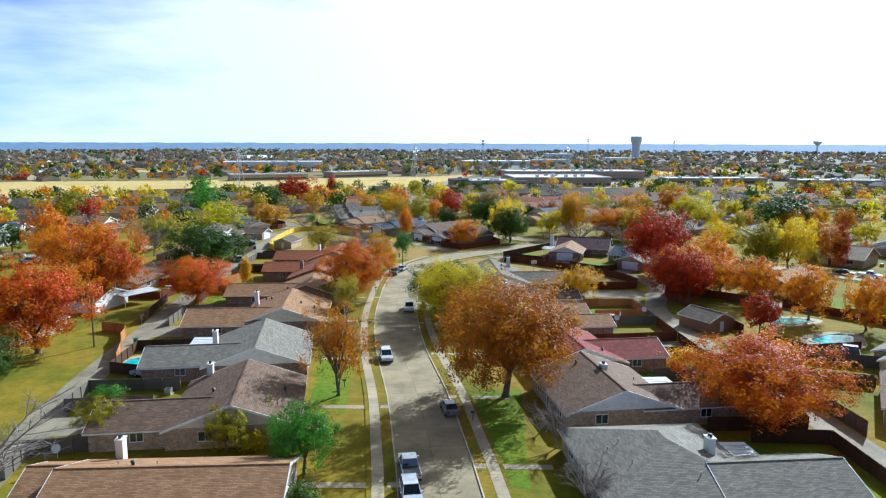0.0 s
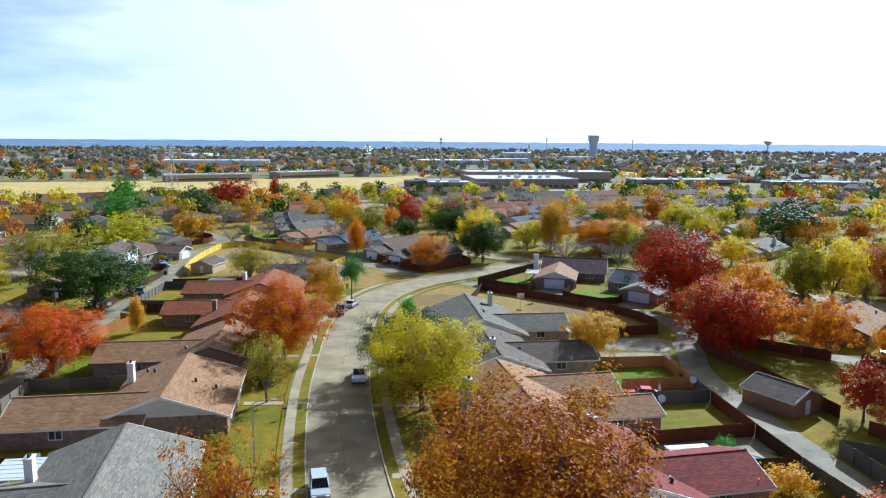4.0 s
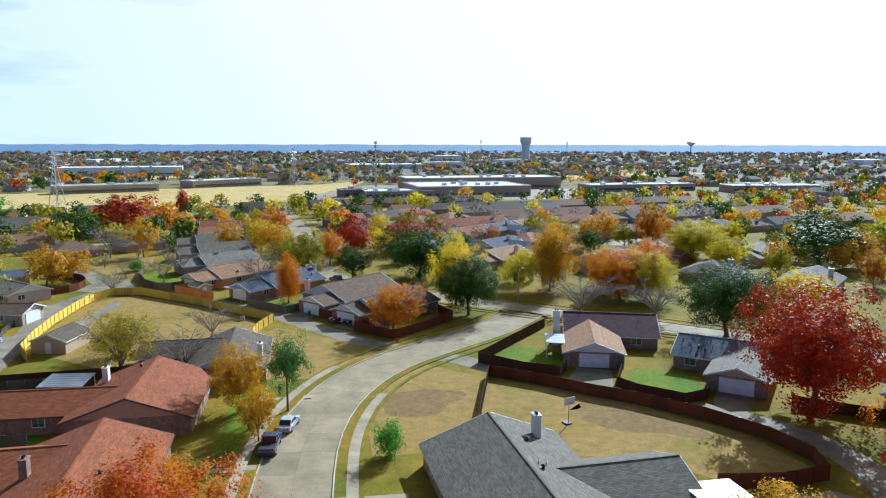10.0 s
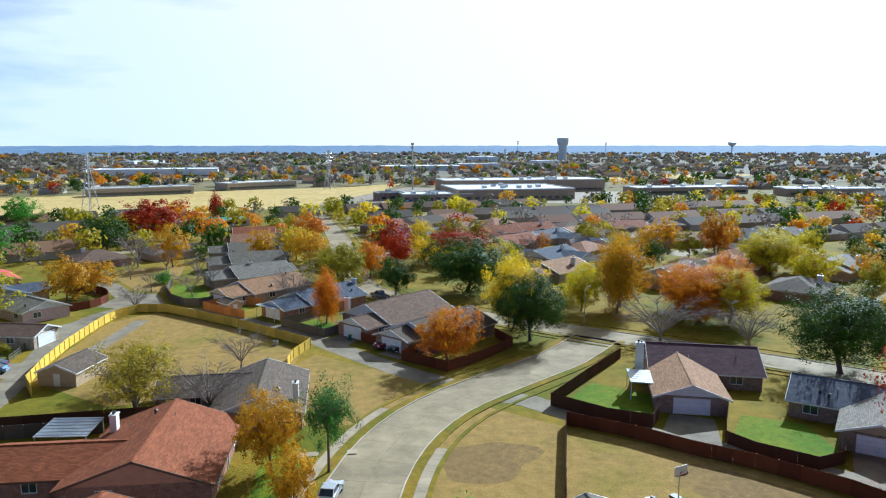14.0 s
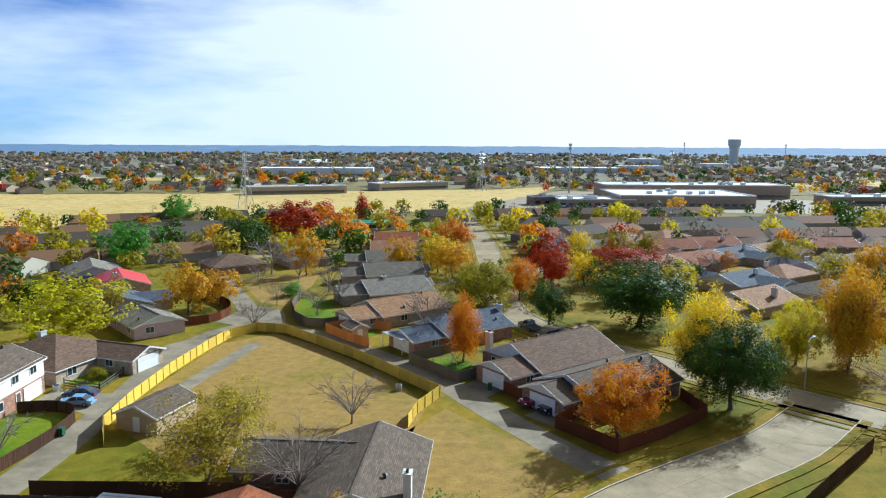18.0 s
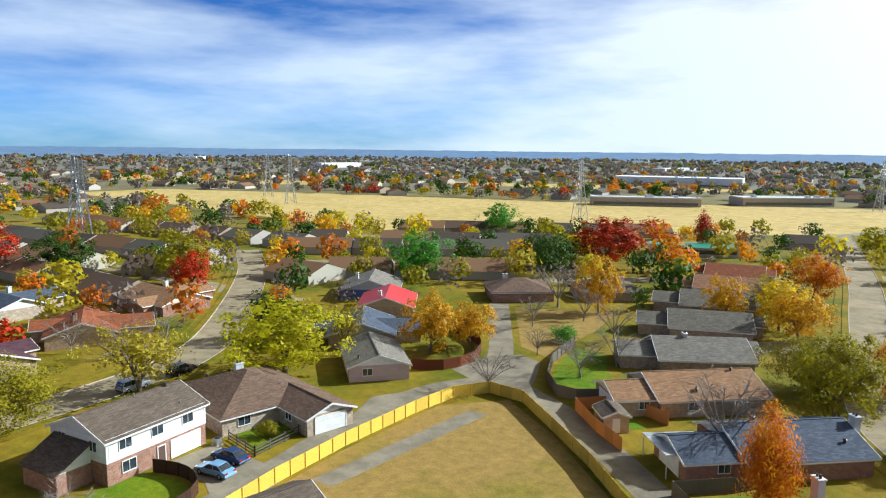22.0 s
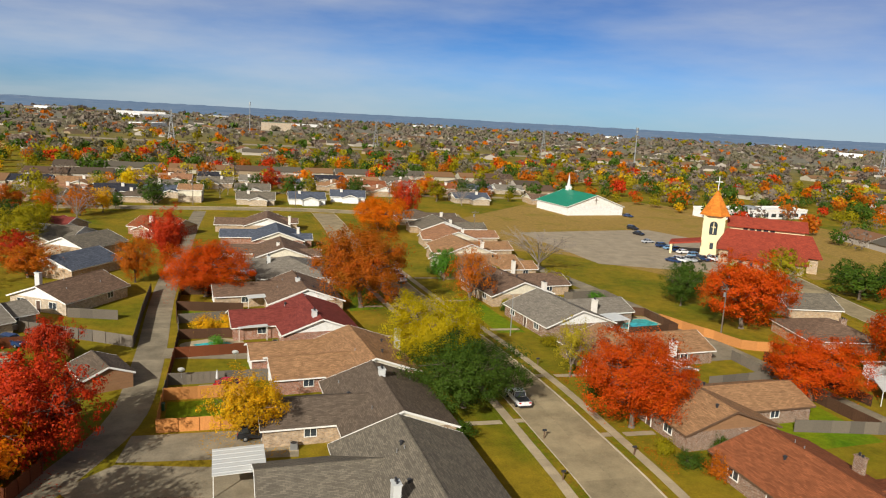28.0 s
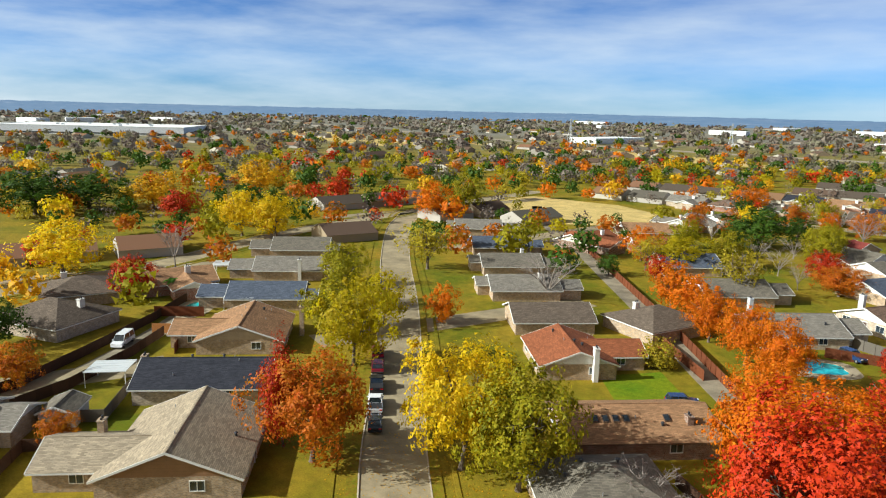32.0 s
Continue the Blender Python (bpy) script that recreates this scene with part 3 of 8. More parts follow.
def rounded(cx, cy, rx, ry, rot=0.0, k=28, wob=0.0, seed=1):
    rnd = random.Random(seed)
    ph = rnd.random() * 6
    out = []
    for i in range(k):
        t = 2 * math.pi * i / k
        s = 1 + wob * math.sin(3 * t + ph) + wob * 0.6 * math.sin(5 * t + 2 * ph)
        x, y = rx * s * math.cos(t), ry * s * math.sin(t)
        out.append((cx + x * math.cos(rot) - y * math.sin(rot), cy + x * math.sin(rot) + y * math.cos(rot)))
    return out


# ---------------------------------------------------------------- trees
def arrays_mesh(name, verts, faces, material):
    me = bpy.data.meshes.new(name)
    me.from_pydata(verts, [], faces)
    me.materials.append(material)
    me.update()
    return me


def branch_mesh(seed, low, high, spread, limbs, subs, twigs, material, girth=0.022, droop=0.0):
    """Trunk, limbs and twigs of a tree one unit high and one unit wide."""
    rnd = random.Random(seed)
    bm = bmesh.new()
    lean = Vector((rnd.uniform(-.03, .03), rnd.uniform(-.03, .03), 0))
    fork = lean + Vector((0, 0, low))
    tube(bm, (0, 0, -0.01), (0, 0, 0.03), girth * 1.7, girth * 1.1, 8)
    tube(bm, (0, 0, 0.03), fork, girth * 1.1, girth * 0.85, 8)
    tips = []
    for i in range(limbs):
        a = 2 * math.pi * (i + rnd.uniform(-.35, .35)) / limbs
        r = spread * rnd.uniform(0.45, 0.8) * (0.35 if i == 0 else 1)
        top = rnd.uniform(0.55, 0.85) * (high - low) + low
        mid = fork + Vector((math.cos(a) * r * 0.5, math.sin(a) * r * 0.5, (top - low) * 0.55))
        end = fork + Vector((math.cos(a) * r, math.sin(a) * r, (top - low) * rnd.uniform(0.85, 1.05)))
        tube(bm, fork, mid, girth * 0.6, girth * 0.42, 5)
        tube(bm, mid, end, girth * 0.42, girth * 0.2, 5)
        for j in range(subs):
            base = mid.lerp(end, rnd.uniform(-0.2, 1.0))
            d = Vector((rnd.gauss(0, 1), rnd.gauss(0, 1), rnd.uniform(0.0, 1.2))).normalized()
            d += Vector((math.cos(a), math.sin(a), 0)) * 0.6
            e = base + d * rnd.uniform(0.10, 0.20)
            tube(bm, base, e, girth * 0.2, girth * 0.09, 4)
            tips.append(e)
            for k in range(twigs):
                b2 = base.lerp(e, rnd.uniform(0.2, 1.0))
                d2 = (d + Vector((rnd.gauss(0, .7), rnd.gauss(0, .7), rnd.gauss(0.1, .6)))).normalized()
                e2 = b2 + d2 * rnd.uniform(0.05, 0.13)
                tube(bm, b2, e2, girth * 0.09, girth * 0.03, 3)
                tips.append(e2)
    me = to_mesh("trunk", bm, material)
    return me, tips


def leaf_mesh(name, seed, count, size, clumps, zc=0.63, rz=0.37, rx=0.5, fill=0.5, tight=0.085, cone=0.0, material=None):
    """A crown of single leaves in clumps, uneven in outline, with gaps."""
    g = np.random.default_rng(seed)
    d = g.normal(size=(clumps, 3))
    d /= np.linalg.norm(d, axis=1)[:, None]
    r = g.random(clumps) ** fill
    c = d * r[:, None] * np.array([rx, rx, rz]) * 1.06
    c *= (1 + 0.16 * np.sin(3.1 * d[:, :1] * 2 + seed) + 0.12 * np.sin(7 * d[:, 1:2] + 2 * seed))
    if cone:
        c[:, :2] *= (1 - cone * (c[:, 2:3] + rz) / (2 * rz))
    c[:, 2] += zc
    w = g.gamma(5.0, 1.0, clumps)
    pick = g.choice(clumps, count, p=w / w.sum())
    rad = tight * (0.6 + 0.8 * g.random(clumps))
    q = g.normal(size=(count, 3))
    q /= np.linalg.norm(q, axis=1)[:, None]
    p = c[pick] + q * (rad[pick] * g.random(count) ** 0.45)[:, None]
    out = p - np.array([0, 0, zc - 0.1])
    out /= np.linalg.norm(out, axis=1)[:, None] + 1e-6
    nrm = out * 1.15 + q * 0.55 + g.normal(size=(count, 3)) * 0.42
    nrm /= np.linalg.norm(nrm, axis=1)[:, None]
    u = np.cross(nrm, g.normal(size=(count, 3)))
    u /= np.linalg.norm(u, axis=1)[:, None]
    v = np.cross(nrm, u)
    s = (size * (0.6 + 0.8 * g.random(count)))[:, None]
    bend = nrm * s * 0.25
    s = s * 1.35
    vv = np.stack([p - u * s, p + u * s * 0.6 - v * s * 0.62 + bend, p + u * s * 0.7 + v * s * 0.62 - bend], 1).reshape(-1, 3)
    me = bpy.data.meshes.new(name)
    me.vertices.add(count * 3)
    me.vertices.foreach_set("co", vv.astype(np.float32).ravel())
    me.loops.add(count * 3)
    me.loops.foreach_set("vertex_index", np.arange(count * 3, dtype=np.int32))
    me.polygons.add(count)
    me.polygons.foreach_set("loop_start", np.arange(0, count * 3, 3, dtype=np.int32))
    me.update(calc_edges=True)
    me.materials.append(material)
    return me


# kind: (trunk fork, crown centre, half height, leaf share, evergreen shape)
SHAPES = {
    "round": dict(low=0.20, zc=0.58, rz=0.42, rx=0.5, fill=0.40, tight=0.084),
    "sparse": dict(low=0.22, zc=0.60, rz=0.40, rx=0.5, fill=0.6, tight=0.09),
    "slim": dict(low=0.14, zc=0.55, rz=0.45, rx=0.46, fill=0.45, tight=0.14, cone=0.35),
    "bush": dict(low=0.05, zc=0.48, rz=0.5, rx=0.5, fill=0.4, tight=0.16),
    "pine": dict(low=0.42, zc=0.66, rz=0.34, rx=0.5, fill=0.8, tight=0.12, cone=0.3),
}
MESHES = {}


def tree_meshes(shape, leafy, variant, near):
    """Shared meshes: trunk and crown for a shape, a leaf colour and a variant."""
    key = (shape, leafy, variant, near)
    if key not in MESHES:
        k = dict(SHAPES[shape])
        low = k.pop("low")
        seed = variant * 17 + len(shape) * 5 + 3
        tk = ("trunk", shape, variant, near)
        if tk not in MESHES:
            n_l, n_s, n_t = {5: (9, 7, 4), 4: (9, 7, 4), 3: (8, 6, 3), 2: (6, 4, 2), 1: (5, 3, 0), 0: (4, 0, 0)}[near]
            MESHES[tk] = branch_mesh(seed, low, k["zc"] + k["rz"] * 0.8, 0.42, n_l, n_s, n_t, BARK)[0]
        n, size, cl = {5: (46000, 0.0070, 420), 4: (24000, 0.0094, 330), 3: (18000, 0.0100, 280), 2: (10500, 0.0126, 230), 1: (5000, 0.0172, 180), 0: (560, 0.062, 80)}[near]
        if shape == "sparse":
            n, cl = int(n * 0.42), int(cl * 0.8)
        if shape == "slim":
            n, size = int(n * 0.8), size * 1.2
        if shape == "bush":
            n, size = int(n * 0.5), size * 1.5
        if shape == "pine":
            n, cl = int(n * 0.5), int(cl * 0.3)
        MESHES[key] = leaf_mesh("crown", seed, n, size, cl, material=LEAF[leafy], **k)
    return MESHES[("trunk", shape, variant, near)], MESHES[key]


def bare_meshes(variant, near):
    key = ("bare", variant, near)
    if key not in MESHES:
        n_l, n_s, n_t = {5: (11, 12, 10), 4: (11, 12, 10), 3: (11, 12, 10), 2: (10, 11, 9), 1: (9, 8, 7), 0: (7, 6, 4)}[near]
        MESHES[key] = branch_mesh(variant * 31 + 7, 0.18, 0.97, 0.6, n_l, n_s, n_t, TWIG, 0.0165)[0]
    return MESHES[key]


WORDS = {"flame": "flame red and orange autumn", "orange": "bright orange autumn", "red": "deep red autumn", "rust": "rust brown autumn", "gold": "golden brown autumn",
         "yellow": "bright yellow autumn", "yg": "yellow-green turning", "lime": "bright lime-yellow autumn", "thin": "thinning olive", "olive": "olive and brown",
         "green": "fresh green", "grey": "bare and haze-grey", "dull": "haze-dulled brown-green", "dark": "dark evergreen", "pine": "green pine"}
rnd_tree = random.Random(5)


def tree(x, y, h, w, leafy, near=2, shape=None):
    """A tree h high and w wide; leafy: the leaves' colour, or bare."""
    v = rnd_tree.randrange(3)
    if leafy == "bare":
        e = thing("tree", pose(x, y, 0, 0, 0, rnd_tree.uniform(0, 360)), "leafless grey tree with fine twigs on a lawn", "tree")
        ob = part("limb_crown", bare_meshes(v, near), None, e)
        ob.scale = (w, w, h)
        return e
    shape = shape or {"thin": "sparse", "pine": "pine"}.get(leafy, "round")
    e = thing("bush" if shape == "bush" else "tree", pose(x, y, 0, 0, 0, rnd_tree.uniform(0, 360)),
              WORDS[leafy] + (" rounded garden bush beside a house" if shape == "bush" else " tree with a full uneven crown" if shape != "sparse" else " tree with an open airy crown"),
              "bush" if shape == "bush" else "tree")
    t, c = tree_meshes(shape, leafy, v, near)
    for nm, me in (("trunk", t), ("crown", c)):
        ob = part(nm, me, None, e)
        ob.scale = (w, w, h)
    if shape == "sparse" and near:
        ob = part("limb_crown", bare_meshes(v, 0), None, e)
        ob.scale = (w * 0.9, w * 0.9, h * 0.95)
    return e

# ---------------------------------------------------------------- houses
def roof_gable(root, x0, x1, y0, y1, eave, rise, along, mat, over=0.45, name="roof_slope", thick=0.16, edge=None):
    """Two roof slopes over a rectangle; along: the ridge's axis; edge: one mesh that takes all the trim boards."""
    a0, a1 = (y0, y1) if along == "y" else (x0, x1)
    b0, b1 = (x0, x1) if along == "y" else (y0, y1)
    a0, a1 = a0 - over, a1 + over
    mid = (b0 + b1) / 2
    half = (b1 - b0) / 2
    drop = rise / half * over
    P = (lambda a, b, z: (b, a, z)) if along == "y" else (lambda a, b, z: (a, b, z))
    whole = bmesh.new() if edge is not None else None
    for b in (b0 - over, b1 + over):
        if whole is not None:
            slab(whole, [P(a0, b, eave - drop), P(a1, b, eave - drop), P(a1, mid, eave + rise), P(a0, mid, eave + rise)], thick)
        else:
            part(name, slab(bmesh.new(), [P(a0, b, eave - drop), P(a1, b, eave - drop), P(a1, mid, eave + rise), P(a0, mid, eave + rise)], thick), mat, root)
        # fascia under the gutter line
        s = 0.05 if b > mid else -0.05
        bb = sorted((b, b - s))
        q = (bb[0], bb[1], a0, a1) if along == "y" else (a0, a1, bb[0], bb[1])
        if edge is not None:
            box(edge, *q, eave - drop - 0.24, eave - drop - 0.03)
        else:
            part("fascia", boxes((*q, eave - drop - 0.24, eave - drop - 0.03)), root["trim"] and TRIM or DARKTRIM, root)
    if whole is not None:
        part("roof", whole, mat, root)
    q = (mid - 0.12, mid + 0.12, a0, a1) if along == "y" else (a0, a1, mid - 0.12, mid + 0.12)
    if edge is None:
        part("ridge_cap", boxes((*q, eave + rise - 0.03, eave + rise + 0.04)), mat, root)
    # barge boards along the gables
    for a in (a0, a1):
        for b in (b0 - over, b1 + over):
            bm = bmesh.new() if edge is None else edge
            s = 0.06 if a == a1 else -0.06
            slab(bm, [P(a, b, eave - drop + 0.02), P(a + s, b, eave - drop + 0.02), P(a + s, mid, eave + rise + 0.02), P(a, mid, eave + rise + 0.02)], 0.26)
            if edge is None:
                part("barge_board", bm, root["trim"] and TRIM or DARKTRIM, root)


def roof_hip(root, x0, x1, y0, y1, eave, rise, mat, over=0.45, thick=0.16):
    x0, x1, y0, y1 = x0 - over, x1 + over, y0 - over, y1 + over
    z = eave - 0.1
    if x1 - x0 > y1 - y0:
        h, m = (y1 - y0) / 2, (y0 + y1) / 2
        r0, r1 = (x0 + h, m, eave + rise), (x1 - h, m, eave + rise)
        faces = ([(x0, y0, z), (x1, y0, z), r1, r0], [(x1, y1, z), (x0, y1, z), r0, r1], [(x1, y0, z), (x1, y1, z), r1], [(x0, y1, z), (x0, y0, z), r0])
    else:
        h, m = (x1 - x0) / 2, (x0 + x1) / 2
        r0, r1 = (m, y0 + h, eave + rise), (m, y1 - h, eave + rise)
        faces = ([(x1, y0, z), (x1, y1, z), r1, r0], [(x0, y1, z), (x0, y0, z), r0, r1], [(x0, y0, z), (x1, y0, z), r0], [(x1, y1, z), (x0, y1, z), r1])
    for f in faces:
        part("roof_slope", slab(bmesh.new(), list(f), thick), mat, root)
    bm = bmesh.new()
    for q in ((x0, x1, y0, y0 + .05), (x0, x1, y1 - .05, y1), (x0, x0 + .05, y0 + .05, y1 - .05), (x1 - .05, x1, y0 + .05, y1 - .05)):
        box(bm, *q, z - 0.28, z - 0.1)
    part("fascia", bm, root["trim"] and TRIM or DARKTRIM, root)


def gable_wall(root, x0, x1, y, eave, rise, mat, along="y", t=0.18):
    bm = bmesh.new()
    ring = [(x0, eave), (x1, eave), ((x0 + x1) / 2, eave + rise - 0.1)]
    prism(bm, ring, y - t / 2, y + t / 2, "y" if along == "y" else "x")
    part("gable", bm, mat, root)


def window(root, x, y, z, w, h, facing, frame_mat=None):
    """A framed window on a wall that faces along facing (a unit axis)."""
    fx, fy = facing
    e = part("window", boxes((-w / 2, w / 2, -0.02, 0.05, -h / 2, h / 2)), PANE, root)
    e.matrix_basis = pose(x, y, z, 0, 0, math.degrees(math.atan2(fx, -fy)) + 0)
    bm = bmesh.new()
    for q in ((-w / 2 - .07, w / 2 + .07, h / 2, h / 2 + .08), (-w / 2 - .07, w / 2 + .07, -h / 2 - .1, -h / 2),
              (-w / 2 - .07, -w / 2, -h / 2, h / 2), (w / 2, w / 2 + .07, -h / 2, h / 2), (-.025, .025, -h / 2, h / 2)):
        box(bm, q[0], q[1], -0.09, 0.05, q[2], q[3])
    part("window_frame", bm, frame_mat or TRIM, e)


def garage_door(root, x, y, w, facing, mat=None):
    fx, fy = facing
    d = part("garage_door", boxes(*[(-w / 2, w / 2, -0.06 - 0.01 * (i % 2), 0.04, 0.05 + 0.53 * i, 0.56 + 0.53 * i) for i in range(4)]), mat or GARAGE, root, "white sectional garage door")
    d.matrix_basis = pose(x, y, 0, 0, 0, math.degrees(math.atan2(fx, -fy)))
    bm = bmesh.new()
    for q in ((-w / 2 - .12, -w / 2, 0, 2.3), (w / 2, w / 2 + .12, 0, 2.3), (-w / 2 - .12, w / 2 + .12, 2.17, 2.32)):
        box(bm, q[0], q[1], -0.1, 0.04, q[2], q[3])
    part("door_frame", bm, TRIM, d)


def chimney(root, lx, ly, top, mat, w=0.75, d=1.15):
    c = part("chimney", boxes((lx - w / 2, lx + w / 2, ly - d / 2, ly + d / 2, 0, top)), mat, root)
    part("chimney_cap", boxes((lx - w / 2 - .08, lx + w / 2 + .08, ly - d / 2 - .08, ly + d / 2 + .08, top, top + .12)), mat, c)
    part("flue", tubes(((lx, ly - .2, top + .1), (lx, ly - .2, top + .5), .14, .14), ((lx, ly + .25, top + .1), (lx, ly + .25, top + .38), .13, .13)), BLACK, c, "black metal flue cap")


rnd_house = random.Random(9)
MATWORD = {"char": "charcoal", "light": "light grey", "taupe": "taupe brown", "rust": "rust red", "orange": "orange tan"}


def house(x, y, rot, L, W, roof="brown", brick="tan", gab="cream", wing=None, chim=None, chim_mat=None, hip=False, storeys=1,
          trim=True, rise=None, garage=None, detail=True, along="y", chim_top=5.3, vents=True, label="", wing_roof=None, lean=False):
    """A suburban house: main block L (y) by W (x), a wing to one side, a chimney given in world places."""
    m = pose(x, y, 0, 0, 0, rot)
    e = thing("house", m, label or "%s house with %s%s shingle roof and %s gables" % ("single-storey brick" if storeys == 1 else "two-storey sided", "hipped " if hip else "", MATWORD.get(roof, roof), gab), "house")
    e["trim"] = trim
    eave = 2.6 if storeys == 1 else 5.3
    half = (W if along == "y" else L) / 2
    rise = rise or min(half * 0.36, 2.9)
    x0, x1, y0, y1 = -W / 2, W / 2, -L / 2, L / 2
    wm, gm, rm = BRICK[brick], GABLE[gab], ROOF[roof]
    t = 0.25
    edge = None if detail else bmesh.new()
    if not detail and storeys == 1:
        part("wall", boxes((x0, x1, y0, y1, 0, eave)), wm, e)
    for q in ((x0, x1, y0, y0 + t), (x0, x1, y1 - t, y1), (x0, x0 + t, y0 + t, y1 - t), (x1 - t, x1, y0 + t, y1 - t)) if detail or storeys == 2 else ():
        part("wall", boxes((*q, 0, 2.58 if storeys == 2 else eave)), wm, e)
        if storeys == 2:
            part("upper_wall", boxes((q[0] - .06, q[1] + .06, q[2] - .06, q[3] + .06, 2.6, eave)), gm, e, "white lap-sided upper storey wall")
    if hip:
        roof_hip(e, x0, x1, y0, y1, eave, rise, rm)
    else:
        roof_gable(e, x0, x1, y0, y1, eave, rise, along, rm, edge=edge)
        if along == "y":
            gable_wall(e, x0, x1, y0 + .1, eave, rise, gm)
            gable_wall(e, x0, x1, y1 - .1, eave, rise, gm)
        else:
            gable_wall(e, y0, y1, x0 + .1, eave, rise, gm, "x")
            gable_wall(e, y0, y1, x1 - .1, eave, rise, gm, "x")
    wings = list(wing) if isinstance(wing, list) else [wing] if wing else []
    if not detail and storeys == 1 and wings and not hip:
        # a smaller cross gable on the other side
        wings.append((-wings[0][0], 2.6, 6.2, 2.4 if wings[0][3] < 0.5 else -2.4))
    for k, (side, wl_, ww, off, *opt) in enumerate(wings):
        xa, xb = (x1 - 2, x1 + wl_) if side > 0 else (x0 - wl_, x0 + 2)
        ya, yb = off - ww / 2, off + ww / 2
        end = xb if side > 0 else xa
        lo, hi = min(end, end - side * t), max(end, end - side * t)
        for q in ((xa, xb, ya, ya + t), (xa, xb, yb - t, yb), (lo, hi, ya + t, yb - t)) if detail else ((xa, xb, ya, yb),):
            part("wall", boxes((*q, 0, 2.6)), wm, e)
        wr = ww / 2 * 0.36
        if side > 0:
            roof_gable(e, x1 - max(2.5, wr / 0.36), xb, ya, yb, 2.6, wr, "x", ROOF[wing_roof] if wing_roof else rm, edge=edge)
        else:
            roof_gable(e, xa, x0 + max(2.5, wr / 0.36), ya, yb, 2.6, wr, "x", ROOF[wing_roof] if wing_roof else rm, edge=edge)
        gable_wall(e, ya, yb, end - side * 0.1, 2.6, wr, gm, "x")
        if detail:
            garage_door(e, end, off, 4.6, (side, 0)) if not opt else window(e, end, off, 1.5, 1.6, 1.1, (side, 0))
            window(e, (xa + xb) / 2, ya, 1.6, 1.4, 1.1, (0, -1))
            window(e, (xa + xb) / 2, yb, 1.6, 1.4, 1.1, (0, 1))
    if edge is not None and len(edge.verts):
        part("roof_trim", edge, TRIM if trim else DARKTRIM, e)
    if garage:
        garage_door(e, *garage)
    if detail:
        # street front, back and ends
        for sx in (-1, 1):
            for yy in (-L * 0.3, L * 0.27):
                if not (storeys == 2 and garage and sx > 0 and yy > 0) and not any(w[0] == sx and abs(yy - w[3]) < w[2] / 2 + 0.9 for w in wings):
                    window(e, sx * W / 2, yy, 1.55, 1.7, 1.2, (sx, 0))
        dx = -1 if (wings and wings[0][0] > 0) else 1
        d = part("front_door", boxes((-0.48, 0.48, -0.05, 0.05, 0.05, 2.1)), WOODDOOR, e, "dark panelled front door")
        d.matrix_basis = pose(dx * W / 2, 0.2, 0, 0, 0, 90 if dx > 0 else -90)
        part("door_frame", boxes((-.6, -.48, -.1, .06, 0, 2.2), (.48, .6, -.1, .06, 0, 2.2), (-.6, .6, -.1, .06, 2.1, 2.22)), TRIM, d)
        for sy in (-1, 1):
            window(e, -W * 0.2, sy * L / 2, 1.55, 1.5, 1.1, (0, sy))
            if storeys == 2:
                for xx in (-W * .28, W * .28):
                    window(e, xx, sy * (L / 2 + .06), 4.2, 1.3, 1.1, (0, sy))
        if storeys == 2:
            for sx in (-1, 1):
                for yy in (-L * .33, -L * .02, L * .3):
                    window(e, sx * (W / 2 + .06), yy, 4.2, 1.5, 1.1, (sx, 0))
        if vents:
            for k in range(rnd_house.randrange(3, 6)):
                vx = rnd_house.uniform(-0.75, 0.75) * W / 2
                vy = rnd_house.uniform(-0.4, 0.4) * L
                vz = eave + rise * (1 - abs(vx) / (W / 2)) if along == "y" else eave + rise * (1 - abs(vy) / (L / 2))
                if hip:
                    vz = eave + rise * min(1, (W / 2 - abs(vx)) / (min(L, W) / 2), (L / 2 - abs(vy)) / (min(L, W) / 2))
                big = rnd_house.random() < 0.4
                r = 0.16 if big else 0.06
                v = part("roof_vent", tubes(((vx, vy, vz - .1), (vx, vy, vz + .38), r, r), sides=8), BLACK if big else METAL_GREY, e)
                if big:
                    part("vent_cap", tubes(((vx, vy, vz + .38), (vx, vy, vz + .52), .28, .10), sides=8), BLACK, v)
    if lean:
        # a low side room under a roof that leans on the end wall
        a, b = x0 + 1.0, x1 - 2.6
        for q in ((a, b, y0 - 4.0, y0 - 4.0 + t), (a, a + t, y0 - 4.0 + t, y0), (b - t, b, y0 - 4.0 + t, y0)):
            part("wall", boxes((*q, 0, 2.3)), wm, e)
        part("lean_roof", slab(bmesh.new(), [(a - .3, y0 - 4.4, 2.35), (b + .3, y0 - 4.4, 2.35), (b + .3, y0 - .08, 4.6), (a - .3, y0 - .08, 4.6)], .16), ROOF["taupe"], e, "brown shingled lean-to roof")
        for u in (a + .05, b - .05):
            bm = bmesh.new()
            prism(bm, [(y0 - 4.0, 2.3), (y0 - .08, 2.3), (y0 - .08, 4.4)], u - .06, u + .06, "x")
            part("gable", bm, gm, e)
    if chim:
        q = m.inverted() @ Vector((chim[0], chim[1], 0))
        chimney(e, q.x, q.y, chim_top, chim_mat or PLASTER)
    return e


